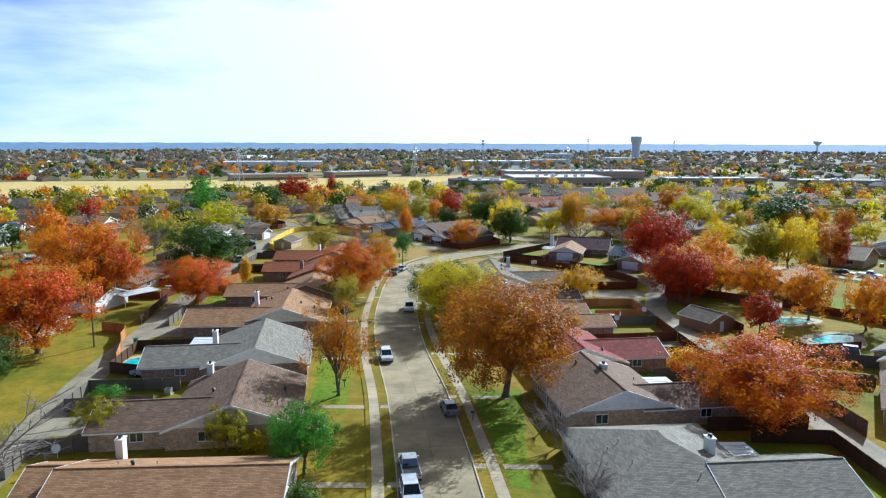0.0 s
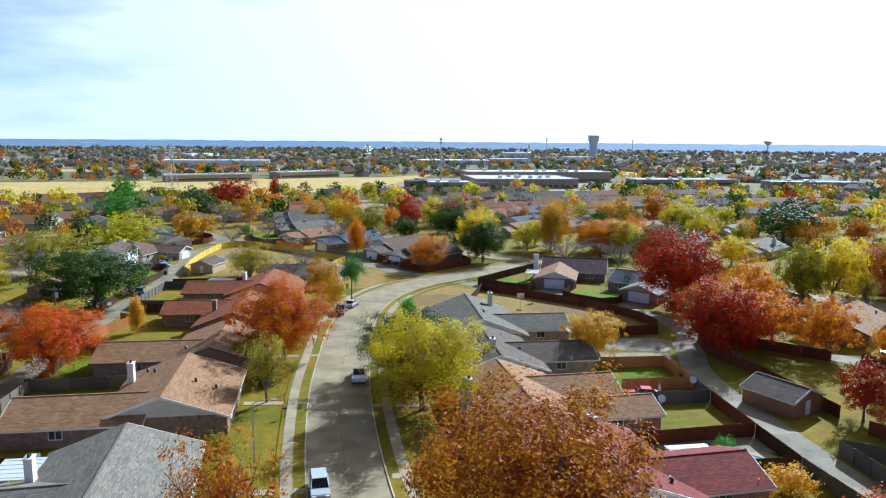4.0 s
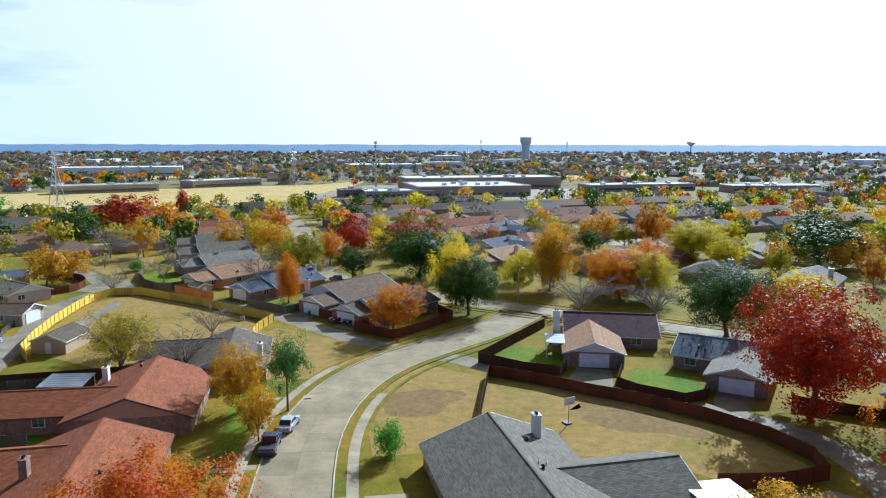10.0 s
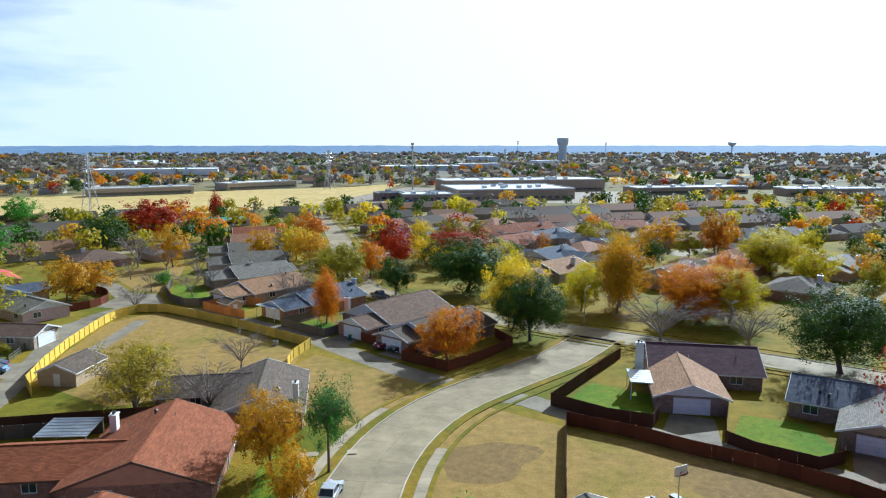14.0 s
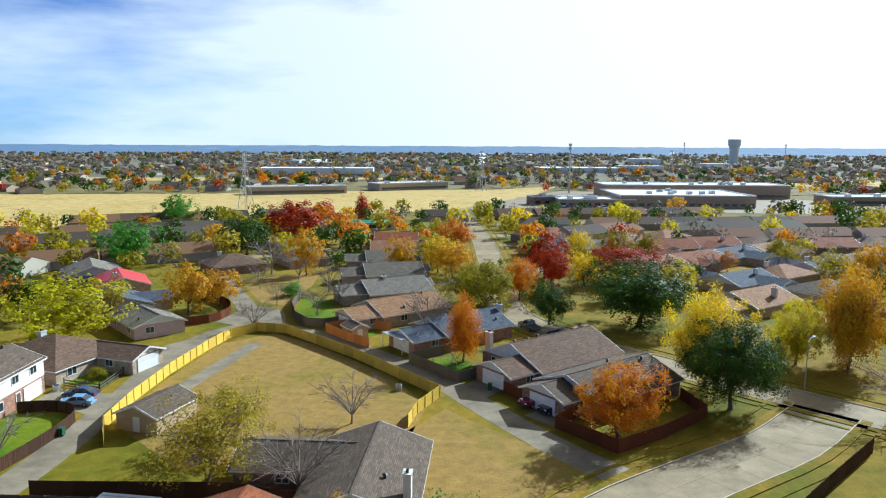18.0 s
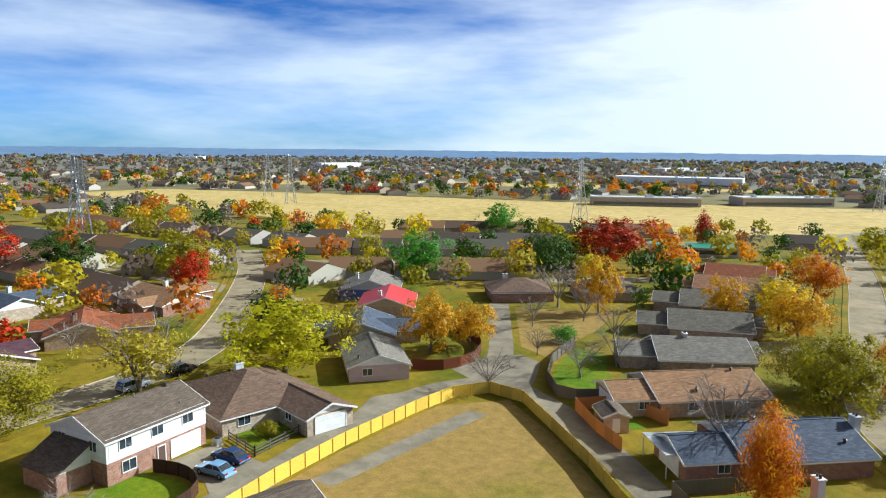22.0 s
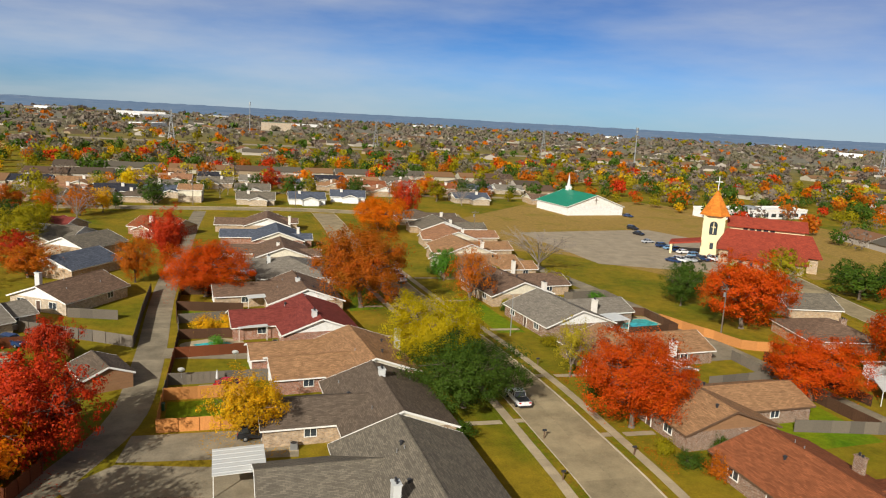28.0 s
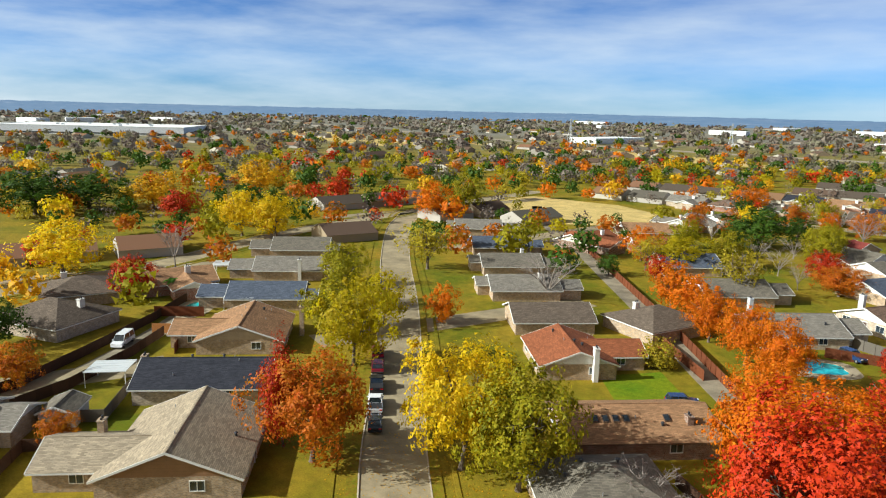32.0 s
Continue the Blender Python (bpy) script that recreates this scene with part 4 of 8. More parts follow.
# ---------------------------------------------------------------- fences
def fence_panel(wide, high, seed):
    """A fence bay in one piece: upright boards with grooves between them, rails behind and a post."""
    rnd = random.Random(seed)
    bm = bmesh.new()
    k = 16
    ring = []
    for i in range(k):
        a = i / k * wide
        d = rnd.uniform(-0.012, 0.012)
        ring += [(a + 0.006, d), (a + wide / k - 0.012, d), (a + wide / k - 0.010, 0.022), (a + wide / k + 0.004, 0.022)]
    ring = ring[:-2] + [(wide - 0.006, 0.05), (0.12, 0.05), (0.12, 0.14), (0.0, 0.14)]
    lo = [bm.verts.new((x, y, 0.0)) for x, y in ring]
    hi = [bm.verts.new((x, y, high + 0.02 * math.sin(x * 9 + seed))) for x, y in ring]
    n = len(ring)
    for i in range(n):
        bm.faces.new((lo[i], lo[(i + 1) % n], hi[(i + 1) % n], hi[i]))
    bm.faces.new(hi)
    return bm


FENCE_MESH = {}


def fence(pts, wood="brown", high=1.85, closed=False, label="", smooth=False, flip=False):
    """A board fence along a line: each bay a panel of its own with its post."""
    if smooth:
        pts = [tuple(p) for p in smooth_line(pts, 2.4)]
    if closed:
        pts = list(pts) + [pts[0]]
    if flip:
        pts = list(pts)[::-1]
    lab = {"red": "red-brown stained", "brown": "brown weathered", "grey": "grey weathered", "new": "new yellow pine", "cedar": "orange cedar"}[wood]
    e = thing("fence", pose(pts[0][0], pts[0][1], 0), label or lab + " wooden board fence around a yard", "fence")
    ox, oy = pts[0]
    for a, b in zip(pts, pts[1:]):
        a, b = Vector((a[0], a[1])), Vector((b[0], b[1]))
        L = (b - a).length
        k = max(1, round(L / 2.4))
        ang = math.degrees(math.atan2(b.y - a.y, b.x - a.x))
        for i in range(k):
            key = (wood, round(high, 2), rnd_house.randrange(3))
            if key not in FENCE_MESH:
                FENCE_MESH[key] = to_mesh("fence_panel", fence_panel(2.4, high, key[2]), FENCE[wood])
            p = a.lerp(b, i / k)
            ob = part("fence_panel", FENCE_MESH[key], None, e)
            ob.matrix_basis = pose(p.x - ox, p.y - oy, 0, 0, 0, ang) @ Matrix.Diagonal((L / k / 2.4, 1, 1, 1))
    return e


def rail_fence(pts, label="grey weathered post and rail fence around a yard", mat=None, high=1.3):
    e = thing("fence", pose(pts[0][0], pts[0][1], 0), label, "fence")
    ox, oy = pts[0]
    for a, b in zip(pts, pts[1:]):
        a, b = Vector((a[0] - ox, a[1] - oy, 0)), Vector((b[0] - ox, b[1] - oy, 0))
        k = max(1, round((b - a).length / 2.4))
        for i in range(k + 1):
            p = a.lerp(b, i / k)
            part("post", boxes((p.x - .06, p.x + .06, p.y - .06, p.y + .06, 0, high + .08)), mat or FENCE["grey"], e)
        for z in (0.3, 0.72, 1.14):
            bm = bmesh.new()
            n = (b - a).normalized()
            s = Vector((-n.y, n.x, 0)) * 0.03
            zz = Vector((0, 0, z))
            slab(bm, [a + zz + s, b + zz + s, b + zz - s, a + zz - s], 0.16)
            part("rail", bm, mat or FENCE["grey"], e)
    return e


# ---------------------------------------------------------------- cars
CAR_MESH = {}


def build_car(kind, paint_name, lite=False):
    """A parked car built once for its kind and paint; x across, y ahead."""
    P = CARPAINT[paint_name]
    word = {"sedan": "sedan car", "suv": "sport utility vehicle", "pickup": "pickup truck", "van": "passenger van"}[kind]
    e = thing("car", pose(0, 0, -50), "%s %s parked on concrete" % ({"navy": "dark blue", "blue": "pale blue"}.get(paint_name, paint_name), word), "pickup truck" if kind == "pickup" else "car")
    if kind == "sedan":
        L, Wd, low = 4.7, 1.82, [(-2.35, .35), (-2.33, .78), (-1.75, .95), (-.9, .98), (1.0, .92), (2.1, .78), (2.35, .6), (2.33, .3)]
        cab, top = [(-1.75, .95), (-1.05, 1.40), (.25, 1.42), (1.05, .92)], 1.42
    elif kind == "suv":
        L, Wd, low = 4.8, 1.95, [(-2.4, .4), (-2.4, 1.0), (-2.3, 1.08), (1.0, 1.08), (2.2, .95), (2.4, .75), (2.38, .38)]
        cab, top = [(-2.3, 1.08), (-2.0, 1.70), (.15, 1.74), (1.05, 1.08)], 1.74
    elif kind == "van":
        L, Wd, low = 5.2, 2.0, [(-2.6, .4), (-2.6, 1.1), (1.6, 1.1), (2.5, .95), (2.6, .7), (2.58, .38)]
        cab, top = [(-2.55, 1.1), (-2.45, 2.0), (.9, 2.05), (1.65, 1.1)], 2.05
    else:
        L, Wd, low = 5.7, 2.0, [(-2.85, .5), (-2.85, 1.1), (-.75, 1.12), (1.2, 1.12), (2.65, 1.05), (2.85, .85), (2.83, .45)]
        cab, top = [(-.85, 1.12), (-.65, 1.82), (.55, 1.84), (1.3, 1.12)], 1.84
    h = Wd / 2
    bm = prism(bmesh.new(), low, -h, h)
    bmesh.ops.bevel(bm, geom=[ed for ed in bm.edges], offset=0.06, segments=2, affect='EDGES', clamp_overlap=True)
    part("body", bm, P, e)
    bm = bmesh.new()
    prism(bm, cab, -h + .1, h - .1)
    for v in bm.verts:
        if v.co.z > top - .1:
            v.co.x *= 0.86
    part("window_glass", bm, CARGLASS, e, "dark tinted window glass")
    xs = (h - .1) * .86
    ys = [p[0] for p in cab if p[1] > top - .1]
    bm = boxes((-xs - .02, xs + .02, min(ys) - .08, max(ys) + .08, top - .05, top + .03))
    bmesh.ops.bevel(bm, geom=list(bm.edges), offset=0.025, segments=1, affect='EDGES')
    part("roof", bm, P, e)
    bm = bmesh.new()
    for sx in (-1, 1):
        for (ya, za), (yb, zb) in ((cab[0], cab[1]), (cab[2], cab[3])):
            tube(bm, (sx * (h - .1), ya, za), (sx * xs, yb, zb), .045, .045, 4) if za < zb else tube(bm, (sx * xs, ya, za), (sx * (h - .1), yb, zb), .045, .045, 4)
        ym = (min(ys) + max(ys)) / 2
        tube(bm, (sx * (h - .1), ym, cab[0][1]), (sx * xs, ym, top), .05, .05, 4)
    part("pillars", bm, P, e)
    if lite:
        for sx in (-1, 1):
            for yy in (-L * .31, L * .31):
                part("wheel", tubes(((sx * (h - .2), yy, .34), (sx * (h + .01), yy, .34), .34, .34), sides=10), RUBBER, e)
        return e
    if kind == "pickup":
        part("cargo_bed", boxes((-h + .12, h - .12, -2.75, -.95, 1.10, 1.135)), BLACK, e, "black open cargo bed liner")
    for sx in (-1, 1):
        for yy in (-L * .31, L * .31):
            w = part("wheel", tubes(((sx * (h - .2), yy, .34), (sx * (h + .01), yy, .34), .34, .34), sides=14), RUBBER, e)
            part("rim", tubes(((sx * (h - .05), yy, .34), (sx * (h + .02), yy, .34), .2, .18), sides=10), METAL_GREY, w)
        lz = .72 if kind == "sedan" else .9
        part("headlight", boxes((sx * (h - .32) - .2, sx * (h - .32) + .2, L / 2 - .12, L / 2 + .0, lz - .14, lz - .0)), LENS, e)
        part("tail_light", boxes((sx * (h - .25) - .18, sx * (h - .25) + .18, -L / 2 - .015, -L / 2 + .08, lz - .05, lz + .12)), LENS_RED, e)
        part("mirror", boxes((sx * (h + .08) - .1, sx * (h + .08) + .1, cab[3][0] - .35, cab[3][0] - .2, cab[3][1] + .02, cab[3][1] + .18)), P, e)
    for q in ((L / 2 - .1, L / 2 + .05, .32, .5), (-L / 2 - .05, -L / 2 + .1, .34, .55)):
        part("bumper", boxes((-h + .05, h - .05, *q)), BLACK if kind in ("suv", "pickup") else P, e)
    return e


def car(kind, paint_name, x, y, heading, z=0.05, lite=False):
    """heading: degrees of the car's nose from +y, turning left."""
    key = (kind, paint_name, lite)
    m = pose(x, y, z, 0, 0, heading)
    if key not in CAR_MESH:
        CAR_MESH[key] = build_car(kind, paint_name, lite)
        CAR_MESH[key].matrix_basis = m
        return CAR_MESH[key]
    return copy_thing(CAR_MESH[key], m)


# ---------------------------------------------------------------- small things
def shelter(x, y, rot, L, W, h=2.5, mat=None, label="flat white metal patio cover on slim posts", posts=True, tilt=0.15):
    e = thing("patio_cover", pose(x, y, 0, 0, 0, rot), label, "patio cover")
    part("roof_sheet", slab(bmesh.new(), [(-W / 2, -L / 2, h + tilt), (W / 2, -L / 2, h), (W / 2, L / 2, h), (-W / 2, L / 2, h + tilt)], 0.1), mat or METAL_WHITE, e)
    for i in range(int(L / 1.0)):
        yy = -L / 2 + 0.5 + i * 1.0
        part("rib", slab(bmesh.new(), [(-W / 2, yy - .03, h + tilt + .035), (W / 2, yy - .03, h + .035), (W / 2, yy + .03, h + .035), (-W / 2, yy + .03, h + tilt + .035)], 0.036), mat or METAL_WHITE, e)
    if posts:
        for sx in (-1, 1):
            for sy in (-1, 1):
                part("post", tubes(((sx * (W / 2 - .15), sy * (L / 2 - .15), 0), (sx * (W / 2 - .15), sy * (L / 2 - .15), h - .05), .06, .06)), TRIM, e)
    return e


def shed(x, y, rot, L, W, roof="taupe", wall="tan", h=2.4, label="small tan garden shed with a gabled roof"):
    e = thing("shed", pose(x, y, 0, 0, 0, rot), label, "shed")
    e["trim"] = True
    t = 0.12
    for q in ((-W / 2, W / 2, -L / 2, -L / 2 + t), (-W / 2, W / 2, L / 2 - t, L / 2), (-W / 2, -W / 2 + t, -L / 2 + t, L / 2 - t), (W / 2 - t, W / 2, -L / 2 + t, L / 2 - t)):
        part("wall", boxes((*q, 0, h)), GABLE[wall], e)
    roof_gable(e, -W / 2, W / 2, -L / 2, L / 2, h, W / 2 * 0.4, "y", ROOF[roof], 0.3, thick=0.1)
    for s in (-1, 1):
        gable_wall(e, -W / 2, W / 2, s * (L / 2 - .08), h, W / 2 * 0.4, GABLE[wall], t=0.1)
    part("door", boxes((-.5, .5, -L / 2 - .04, -L / 2 + .02, .05, 2.0)), TRIM, e)
    return e


def pool(x, y, rot, rx, ry, label="turquoise swimming pool with a pale stone rim"):
    e = thing("swimming_pool", pose(x, y, 0, 0, 0, rot), label, "swimming pool")
    ring = rounded(0, 0, rx, ry, 0, 28, 0.10, 3)
    out = [(a * (1 + .45 / rx), b * (1 + .45 / ry)) for a, b in ring]
    bm = bmesh.new()
    k = len(ring)
    A = [bm.verts.new((*p, .12)) for p in ring]
    B = [bm.verts.new((*p, .12)) for p in out]
    C = [bm.verts.new((*p, 0)) for p in out]
    D = [bm.verts.new((*p, 0.03)) for p in ring]
    for i in range(k):
        j = (i + 1) % k
        for f in ((A[i], B[i], B[j], A[j]), (B[i], C[i], C[j], B[j]), (D[i], A[i], A[j], D[j])):
            bm.faces.new(f)
    bmesh.ops.recalc_face_normals(bm, faces=bm.faces)
    part("rim", bm, WALKC, e)
    patch("pool_water", ring, 0.05, WATER, "", parent=e)
    deck = rounded(0, 0, rx + 2.2, ry + 2.0, 0, 28, 0.06, 3)
    patch("pool_deck", deck, 0.024, WALKC, "", parent=e)
    return e


def mailbox(x, y, mat=None, rot=0):
    e = thing("mailbox", pose(x, y, 0.12, 0, 0, rot), "small dark kerbside mailbox on a post", "mailbox")
    part("post", boxes((-.06, .06, -.06, .06, 0, 1.0)), DARKTRIM, e)
    bm = prism(bmesh.new(), [(-.13, 1.0), (.13, 1.0), (.13, 1.14), (.07, 1.22), (-.07, 1.22), (-.13, 1.14)], -.26, .26)
    part("box", bm, mat or BLACK, e)
    return e


def street_lamp(x, y, rot, h=8.5):
    e = thing("street_lamp", pose(x, y, 0, 0, 0, rot), "grey steel street lamp with a curved arm", "street lamp")
    part("pole", tubes(((0, 0, 0), (0, 0, h), .11, .07), sides=8), METAL_GREY, e)
    part("arm", tubes(((0, 0, h - .05), (0, -1.0, h + .35), .05, .04), ((0, -1.0, h + .35), (0, -2.0, h + .4), .04, .035)), METAL_GREY, e)
    part("lamp_head", boxes((-.14, .14, -2.6, -1.95, h + .3, h + .44)), METAL_GREY, e)
    return e


def utility_pole(x, y, rot, h=10):
    e = thing("utility_pole", pose(x, y, 0, 0, 0, rot), "brown wooden utility pole with a crossarm", "utility pole")
    part("pole", tubes(((0, 0, 0), (0, 0, h), .16, .11), sides=8), BARK, e)
    part("crossarm", boxes((-1.2, 1.2, -.06, .06, h - .7, h - .56)), BARK, e)
    for s in (-1.05, -.4, .4, 1.05):
        part("insulator", tubes(((s, 0, h - .56), (s, 0, h - .38), .05, .03)), METAL_GREY, e)
    part("transformer", tubes(((.3, 0, h - 2.1), (.3, 0, h - 1.2), .22, .22), sides=10), METAL_GREY, e)
    return e


def pylon(x, y, rot, h=38):
    """A lattice transmission tower."""
    e = thing("transmission_tower", pose(x, y, 0, 0, 0, rot), "tall grey steel lattice transmission tower", "pylon")
    w0, w1 = h * .10, h * .022
    ring = lambda z: w0 + (w1 - w0) * min(1, z / (h * .72)) if z < h * .72 else w1
    zs = [0, .16 * h, .3 * h, .42 * h, .53 * h, .62 * h, .72 * h, .82 * h, .92 * h, h]
    for sx in (-1, 1):
        for sy in (-1, 1):
            bm = bmesh.new()
            last = None
            for z in (0, .72 * h, h):
                now = [bm.verts.new((sx * ring(z) + u, sy * ring(z) + v, z)) for u, v in ((-.15, -.15), (.15, -.15), (.15, .15), (-.15, .15))]
                if last:
                    for i in range(4):
                        bm.faces.new((last[i], last[(i + 1) % 4], now[(i + 1) % 4], now[i]))
                last = now
            part("leg", bm, METAL_GREY, e)
    bm = bmesh.new()
    for a, b in zip(zs, zs[1:]):
        for s in (-1, 1):
            for p, q in (((-1, s), (1, s)), ((1, s), (-1, s)), ((s, -1), (s, 1)), ((s, 1), (s, -1))):
                tube(bm, (p[0] * ring(a), p[1] * ring(a), a), (q[0] * ring(b), q[1] * ring(b), b), .07, .07, 3)
    part("bracing", bm, METAL_GREY, e)
    for z in (.72 * h, .82 * h, .92 * h):
        bm = bmesh.new()
        r = h * .17
        for s in (-1, 1):
            tube(bm, (0, 0, z + .4), (s * r, 0, z), .12, .08, 4)
            tube(bm, (0, 0, z - 1.6), (s * r, 0, z), .10, .07, 4)
        part("crossarm", bm, METAL_GREY, e)
    return e

# ---------------------------------------------------------------- ground and streets
bm = bmesh.new()
bmesh.ops.create_grid(bm, x_segments=40, y_segments=40, size=4600)
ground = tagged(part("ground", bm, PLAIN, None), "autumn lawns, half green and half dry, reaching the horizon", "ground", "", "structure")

MAIN = smooth_line([(8, -42), (6, -10), (4.5, 30), (0.8, 68), (-0.6, 80), (-3, 98), (-6.8, 120), (-9.4, 143), (-10.1, 160), (-10.4, 177), (-9.0, 194), (-4.5, 209), (3, 221), (14, 231), (26, 241), (36, 253)], 4.6)
CROSS = smooth_line([(-40, 560), (-26, 470), (-19, 420), (-15, 380), (-12, 350), (-10, 320), (-5.5, 301), (5, 285), (19, 271), (36, 256), (60, 236), (95, 203.5), (114.5, 183), (147.5, 148), (180, 115.5), (213, 80), (228, 60), (238, 44), (243, 10), (246, -60)], 4.6)
WEST = smooth_line([(-118, 60), (-106, 110), (-103, 150), (-102, 190), (-102.5, 225), (-104, 252), (-110, 272), (-130, 296), (-168, 333), (-205, 362)], 4.6)
WEST2 = smooth_line([(-104, 217), (-145, 218.5), (-183, 215), (-240, 212), (-320, 205)], 4.6)


def street(name, line, half, label, walks=(True, True), lanes=2):
    """A concrete street in panels, with kerbs, verges and walks on both sides."""
    road = thing(name, pose(0, 0, 0), label, "road", "", "structure")
    l, c, r = offset(line, -half), line, offset(line, half)
    for i in range(len(line) - 1):
        for a, b in ((l, c), (c, r)) if lanes == 2 else ((l, r),):
            bm = bmesh.new()
            da, db = (a[i + 1] - a[i]).normalized() * 0.012, (b[i + 1] - b[i]).normalized() * 0.012
            w = (b[i] - a[i]).normalized() * 0.012
            slab(bm, [(*(a[i] + da + w), .03), (*(b[i] + db - w), .03), (*(b[i + 1] - db - w), .03), (*(a[i + 1] - da + w), .03)], 0.03)
            part("road_panel", bm, ROADC, road)
    strip("joint_bed", line, -half, half, 0.018, 0.01, ASPHALT, road)
    for s, on in zip((-1, 1), walks):
        a, b = sorted((s * half, s * (half + 0.16)))
        strip("kerb", line, a, b, 0.15, 0.15, KERBC, road)
        if on:
            a, b = sorted((s * (half + 0.16), s * (half + 1.45)))
            strip("verge", line, a, b, 0.12, 0.12, VERGE, road)
            a, b = sorted((s * (half + 2.75), s * (half + 3.3)))
            strip("verge", line, a, b, 0.10, 0.10, LAWN, road)
    return road


def pavement(line, a, b, label, step=1.5):
    """A walk of single slabs."""
    fine = smooth_line([tuple(p) for p in line], step)
    e = thing("pavement", pose(0, 0, 0), label, "pavement", "", "structure")
    l, r = offset(fine, a), offset(fine, b)
    for i in range(len(fine) - 1):
        d = (l[i + 1] - l[i]).normalized() * 0.015
        part("paving_slab", slab(bmesh.new(), [(*(l[i] + d), .14), (*(r[i] + d), .14), (*(r[i + 1] - d), .14), (*(l[i + 1] - d), .14)], 0.14), WALKC, e)
    return e


street("road_1", MAIN, 4.2, "pale worn concrete residential street in jointed panels")
pavement([p for p in MAIN if 55 < p.y < 219], -6.95, -5.65, "pale concrete walk of single slabs beside the street")
pavement([p for p in MAIN if 55 < p.y < 213], 5.65, 6.95, "pale concrete walk of single slabs beside the street")
SOUTH = smooth_line([(150, -36), (105, -43), (65, -46), (20, -49), (-7, -45), (-48, -40)], 4.6)
SOUTH2 = smooth_line([(10, -62), (14, -120), (16, -160), (20, -300)], 4.6)
street("road_5", SOUTH, 4.6, "broad concrete cross road with a grass verge", lanes=1)
strip("road_6", SOUTH2, -3.8, 3.8, 0.035, 0.03, ROADC, None, "pale residential street running into the distance", "road")
street("road_2", CROSS, 3.9, "pale concrete side street shaded by trees", lanes=1)
EAST = smooth_line([(213, 222), (214.4, 199.3), (215.1, 177), (220, 154), (228.5, 127), (235, 98), (238, 66), (241, 30)], 4.6)
street("road_7", EAST, 3.8, "pale concrete street curving past lawns", lanes=1)
street("road_3", WEST, 4.1, "concrete street with parked cars and tree shade", lanes=1)
street("road_4", WEST2, 4.0, "straight concrete street lined with parked cars", lanes=1)


def back_alley(name, pts, half, z=0.026, label="narrow concrete back alley between board fences"):
    line = smooth_line(pts, 3.2)
    e = thing(name, pose(0, 0, 0), label, "alley", "", "structure")
    l, r = offset(line, -half), offset(line, half)
    for i in range(len(line) - 1):
        d = (l[i + 1] - l[i]).normalized() * 0.01
        part("alley_panel", slab(bmesh.new(), [(*(l[i] + d), z), (*(r[i] + d), z), (*(r[i + 1] - d), z), (*(l[i + 1] - d), z)], z), ALLEYC, e)
    return e


back_alley("alley_1", [(-34, -40), (-37, 0), (-40, 35), (-48, 75), (-52.5, 103), (-55.2, 128), (-57.2, 150), (-58.8, 168), (-59.8, 185), (-60.2, 202), (-60.6, 225), (-62.5, 245), (-65, 262), (-65, 280), (-60, 290)], 2.3)
back_alley("alley_2", [(-88, 340), (-77, 322), (-68.5, 308), (-62.5, 297.5), (-55, 289.8), (-44, 283.5), (-30, 271.5), (-19, 260.5), (-10, 248), (-2, 237.5), (5, 230)], 2.3, 0.020)
back_alley("alley_3", [(10.5, 224.5), (15.5, 221.5), (19.8, 216), (25, 210.6), (31, 205.8), (37.5, 200.2), (45.5, 193), (52, 184), (53, 173), (48.5, 160), (45.5, 147), (46.5, 123), (48.5, 100), (50, 78), (51, 50), (53, 0), (54, -50)], 2.3)
back_alley("alley_4", [(52, 174), (62, 167), (75, 154), (89, 138), (107, 116), (127, 93), (148, 69), (172, 44), (193, 22), (215, -10)], 2.2, 0.020)
back_alley("alley_5", [(150, 235), (152, 218), (158, 205), (166, 192), (178, 176), (188, 165)], 2.2, 0.022)


def driveway(pts, label="short concrete driveway with a broom finish"):
    patch("driveway", pts, 0.034, ALLEYC, label, "driveway")


# ---------------------------------------------------------------- lawns and fields
patch("field", [(-560, 480), (-420, 470), (-314, 452), (-207, 442), (-142, 488), (-52, 545), (-14, 580), (30, 800), (-29, 745), (-134, 705), (-244, 655), (-404, 618), (-560, 560)], 0.012, FIELD, "wide dry straw-coloured sports field", "field")
patch("vacant_lot", [(-19, 249), (-27, 262), (-42, 276), (-53, 284), (-60, 276), (-60.5, 256), (-59, 238), (-44, 226), (-31, 228), (-20, 236)], 0.014, DRY_LAWN, "dry tan vacant lot inside a new pine fence", "lawn")
patch("corner_lawn", [(-16.3, 248.2), (-13.8, 245.4), (0.4, 232.5), (2.6, 228.6), (-6.6, 215.8), (-14.2, 215), (-18, 217.3), (-22.3, 236.3)], 0.014, DRY_LAWN, "dry straw-coloured corner lawn beside the street", "lawn")
patch("dry_lawn", [(-65.5, 310.2), (-74.3, 324.6), (-83, 339), (-62, 348), (-59, 330), (-59, 317), (-57.6, 306.5)], 0.014, DRY_LAWN, "dry tan lawn beside a concrete path", "lawn")
patch("vacant_lot_2", [(-1.5, 203), (3.5, 213), (9.5, 219.5), (17.5, 212), (27, 205), (37, 196), (45, 186), (47.5, 175), (37, 172.5), (30, 180), (12, 186), (-1.5, 186)], 0.014, DRY_LAWN, "dry brown vacant corner lot with worn patches", "lawn")
patch("bare_earth", rounded(6, 203, 6.5, 5, 0.4, 24, 0.15, 4), 0.020, EARTH, "worn patch of bare brown earth", "ground")
patch("bare_earth", rounded(33, 192, 9, 4, -0.7, 24, 0.15, 8), 0.020, EARTH, "worn patch of bare brown earth", "ground")
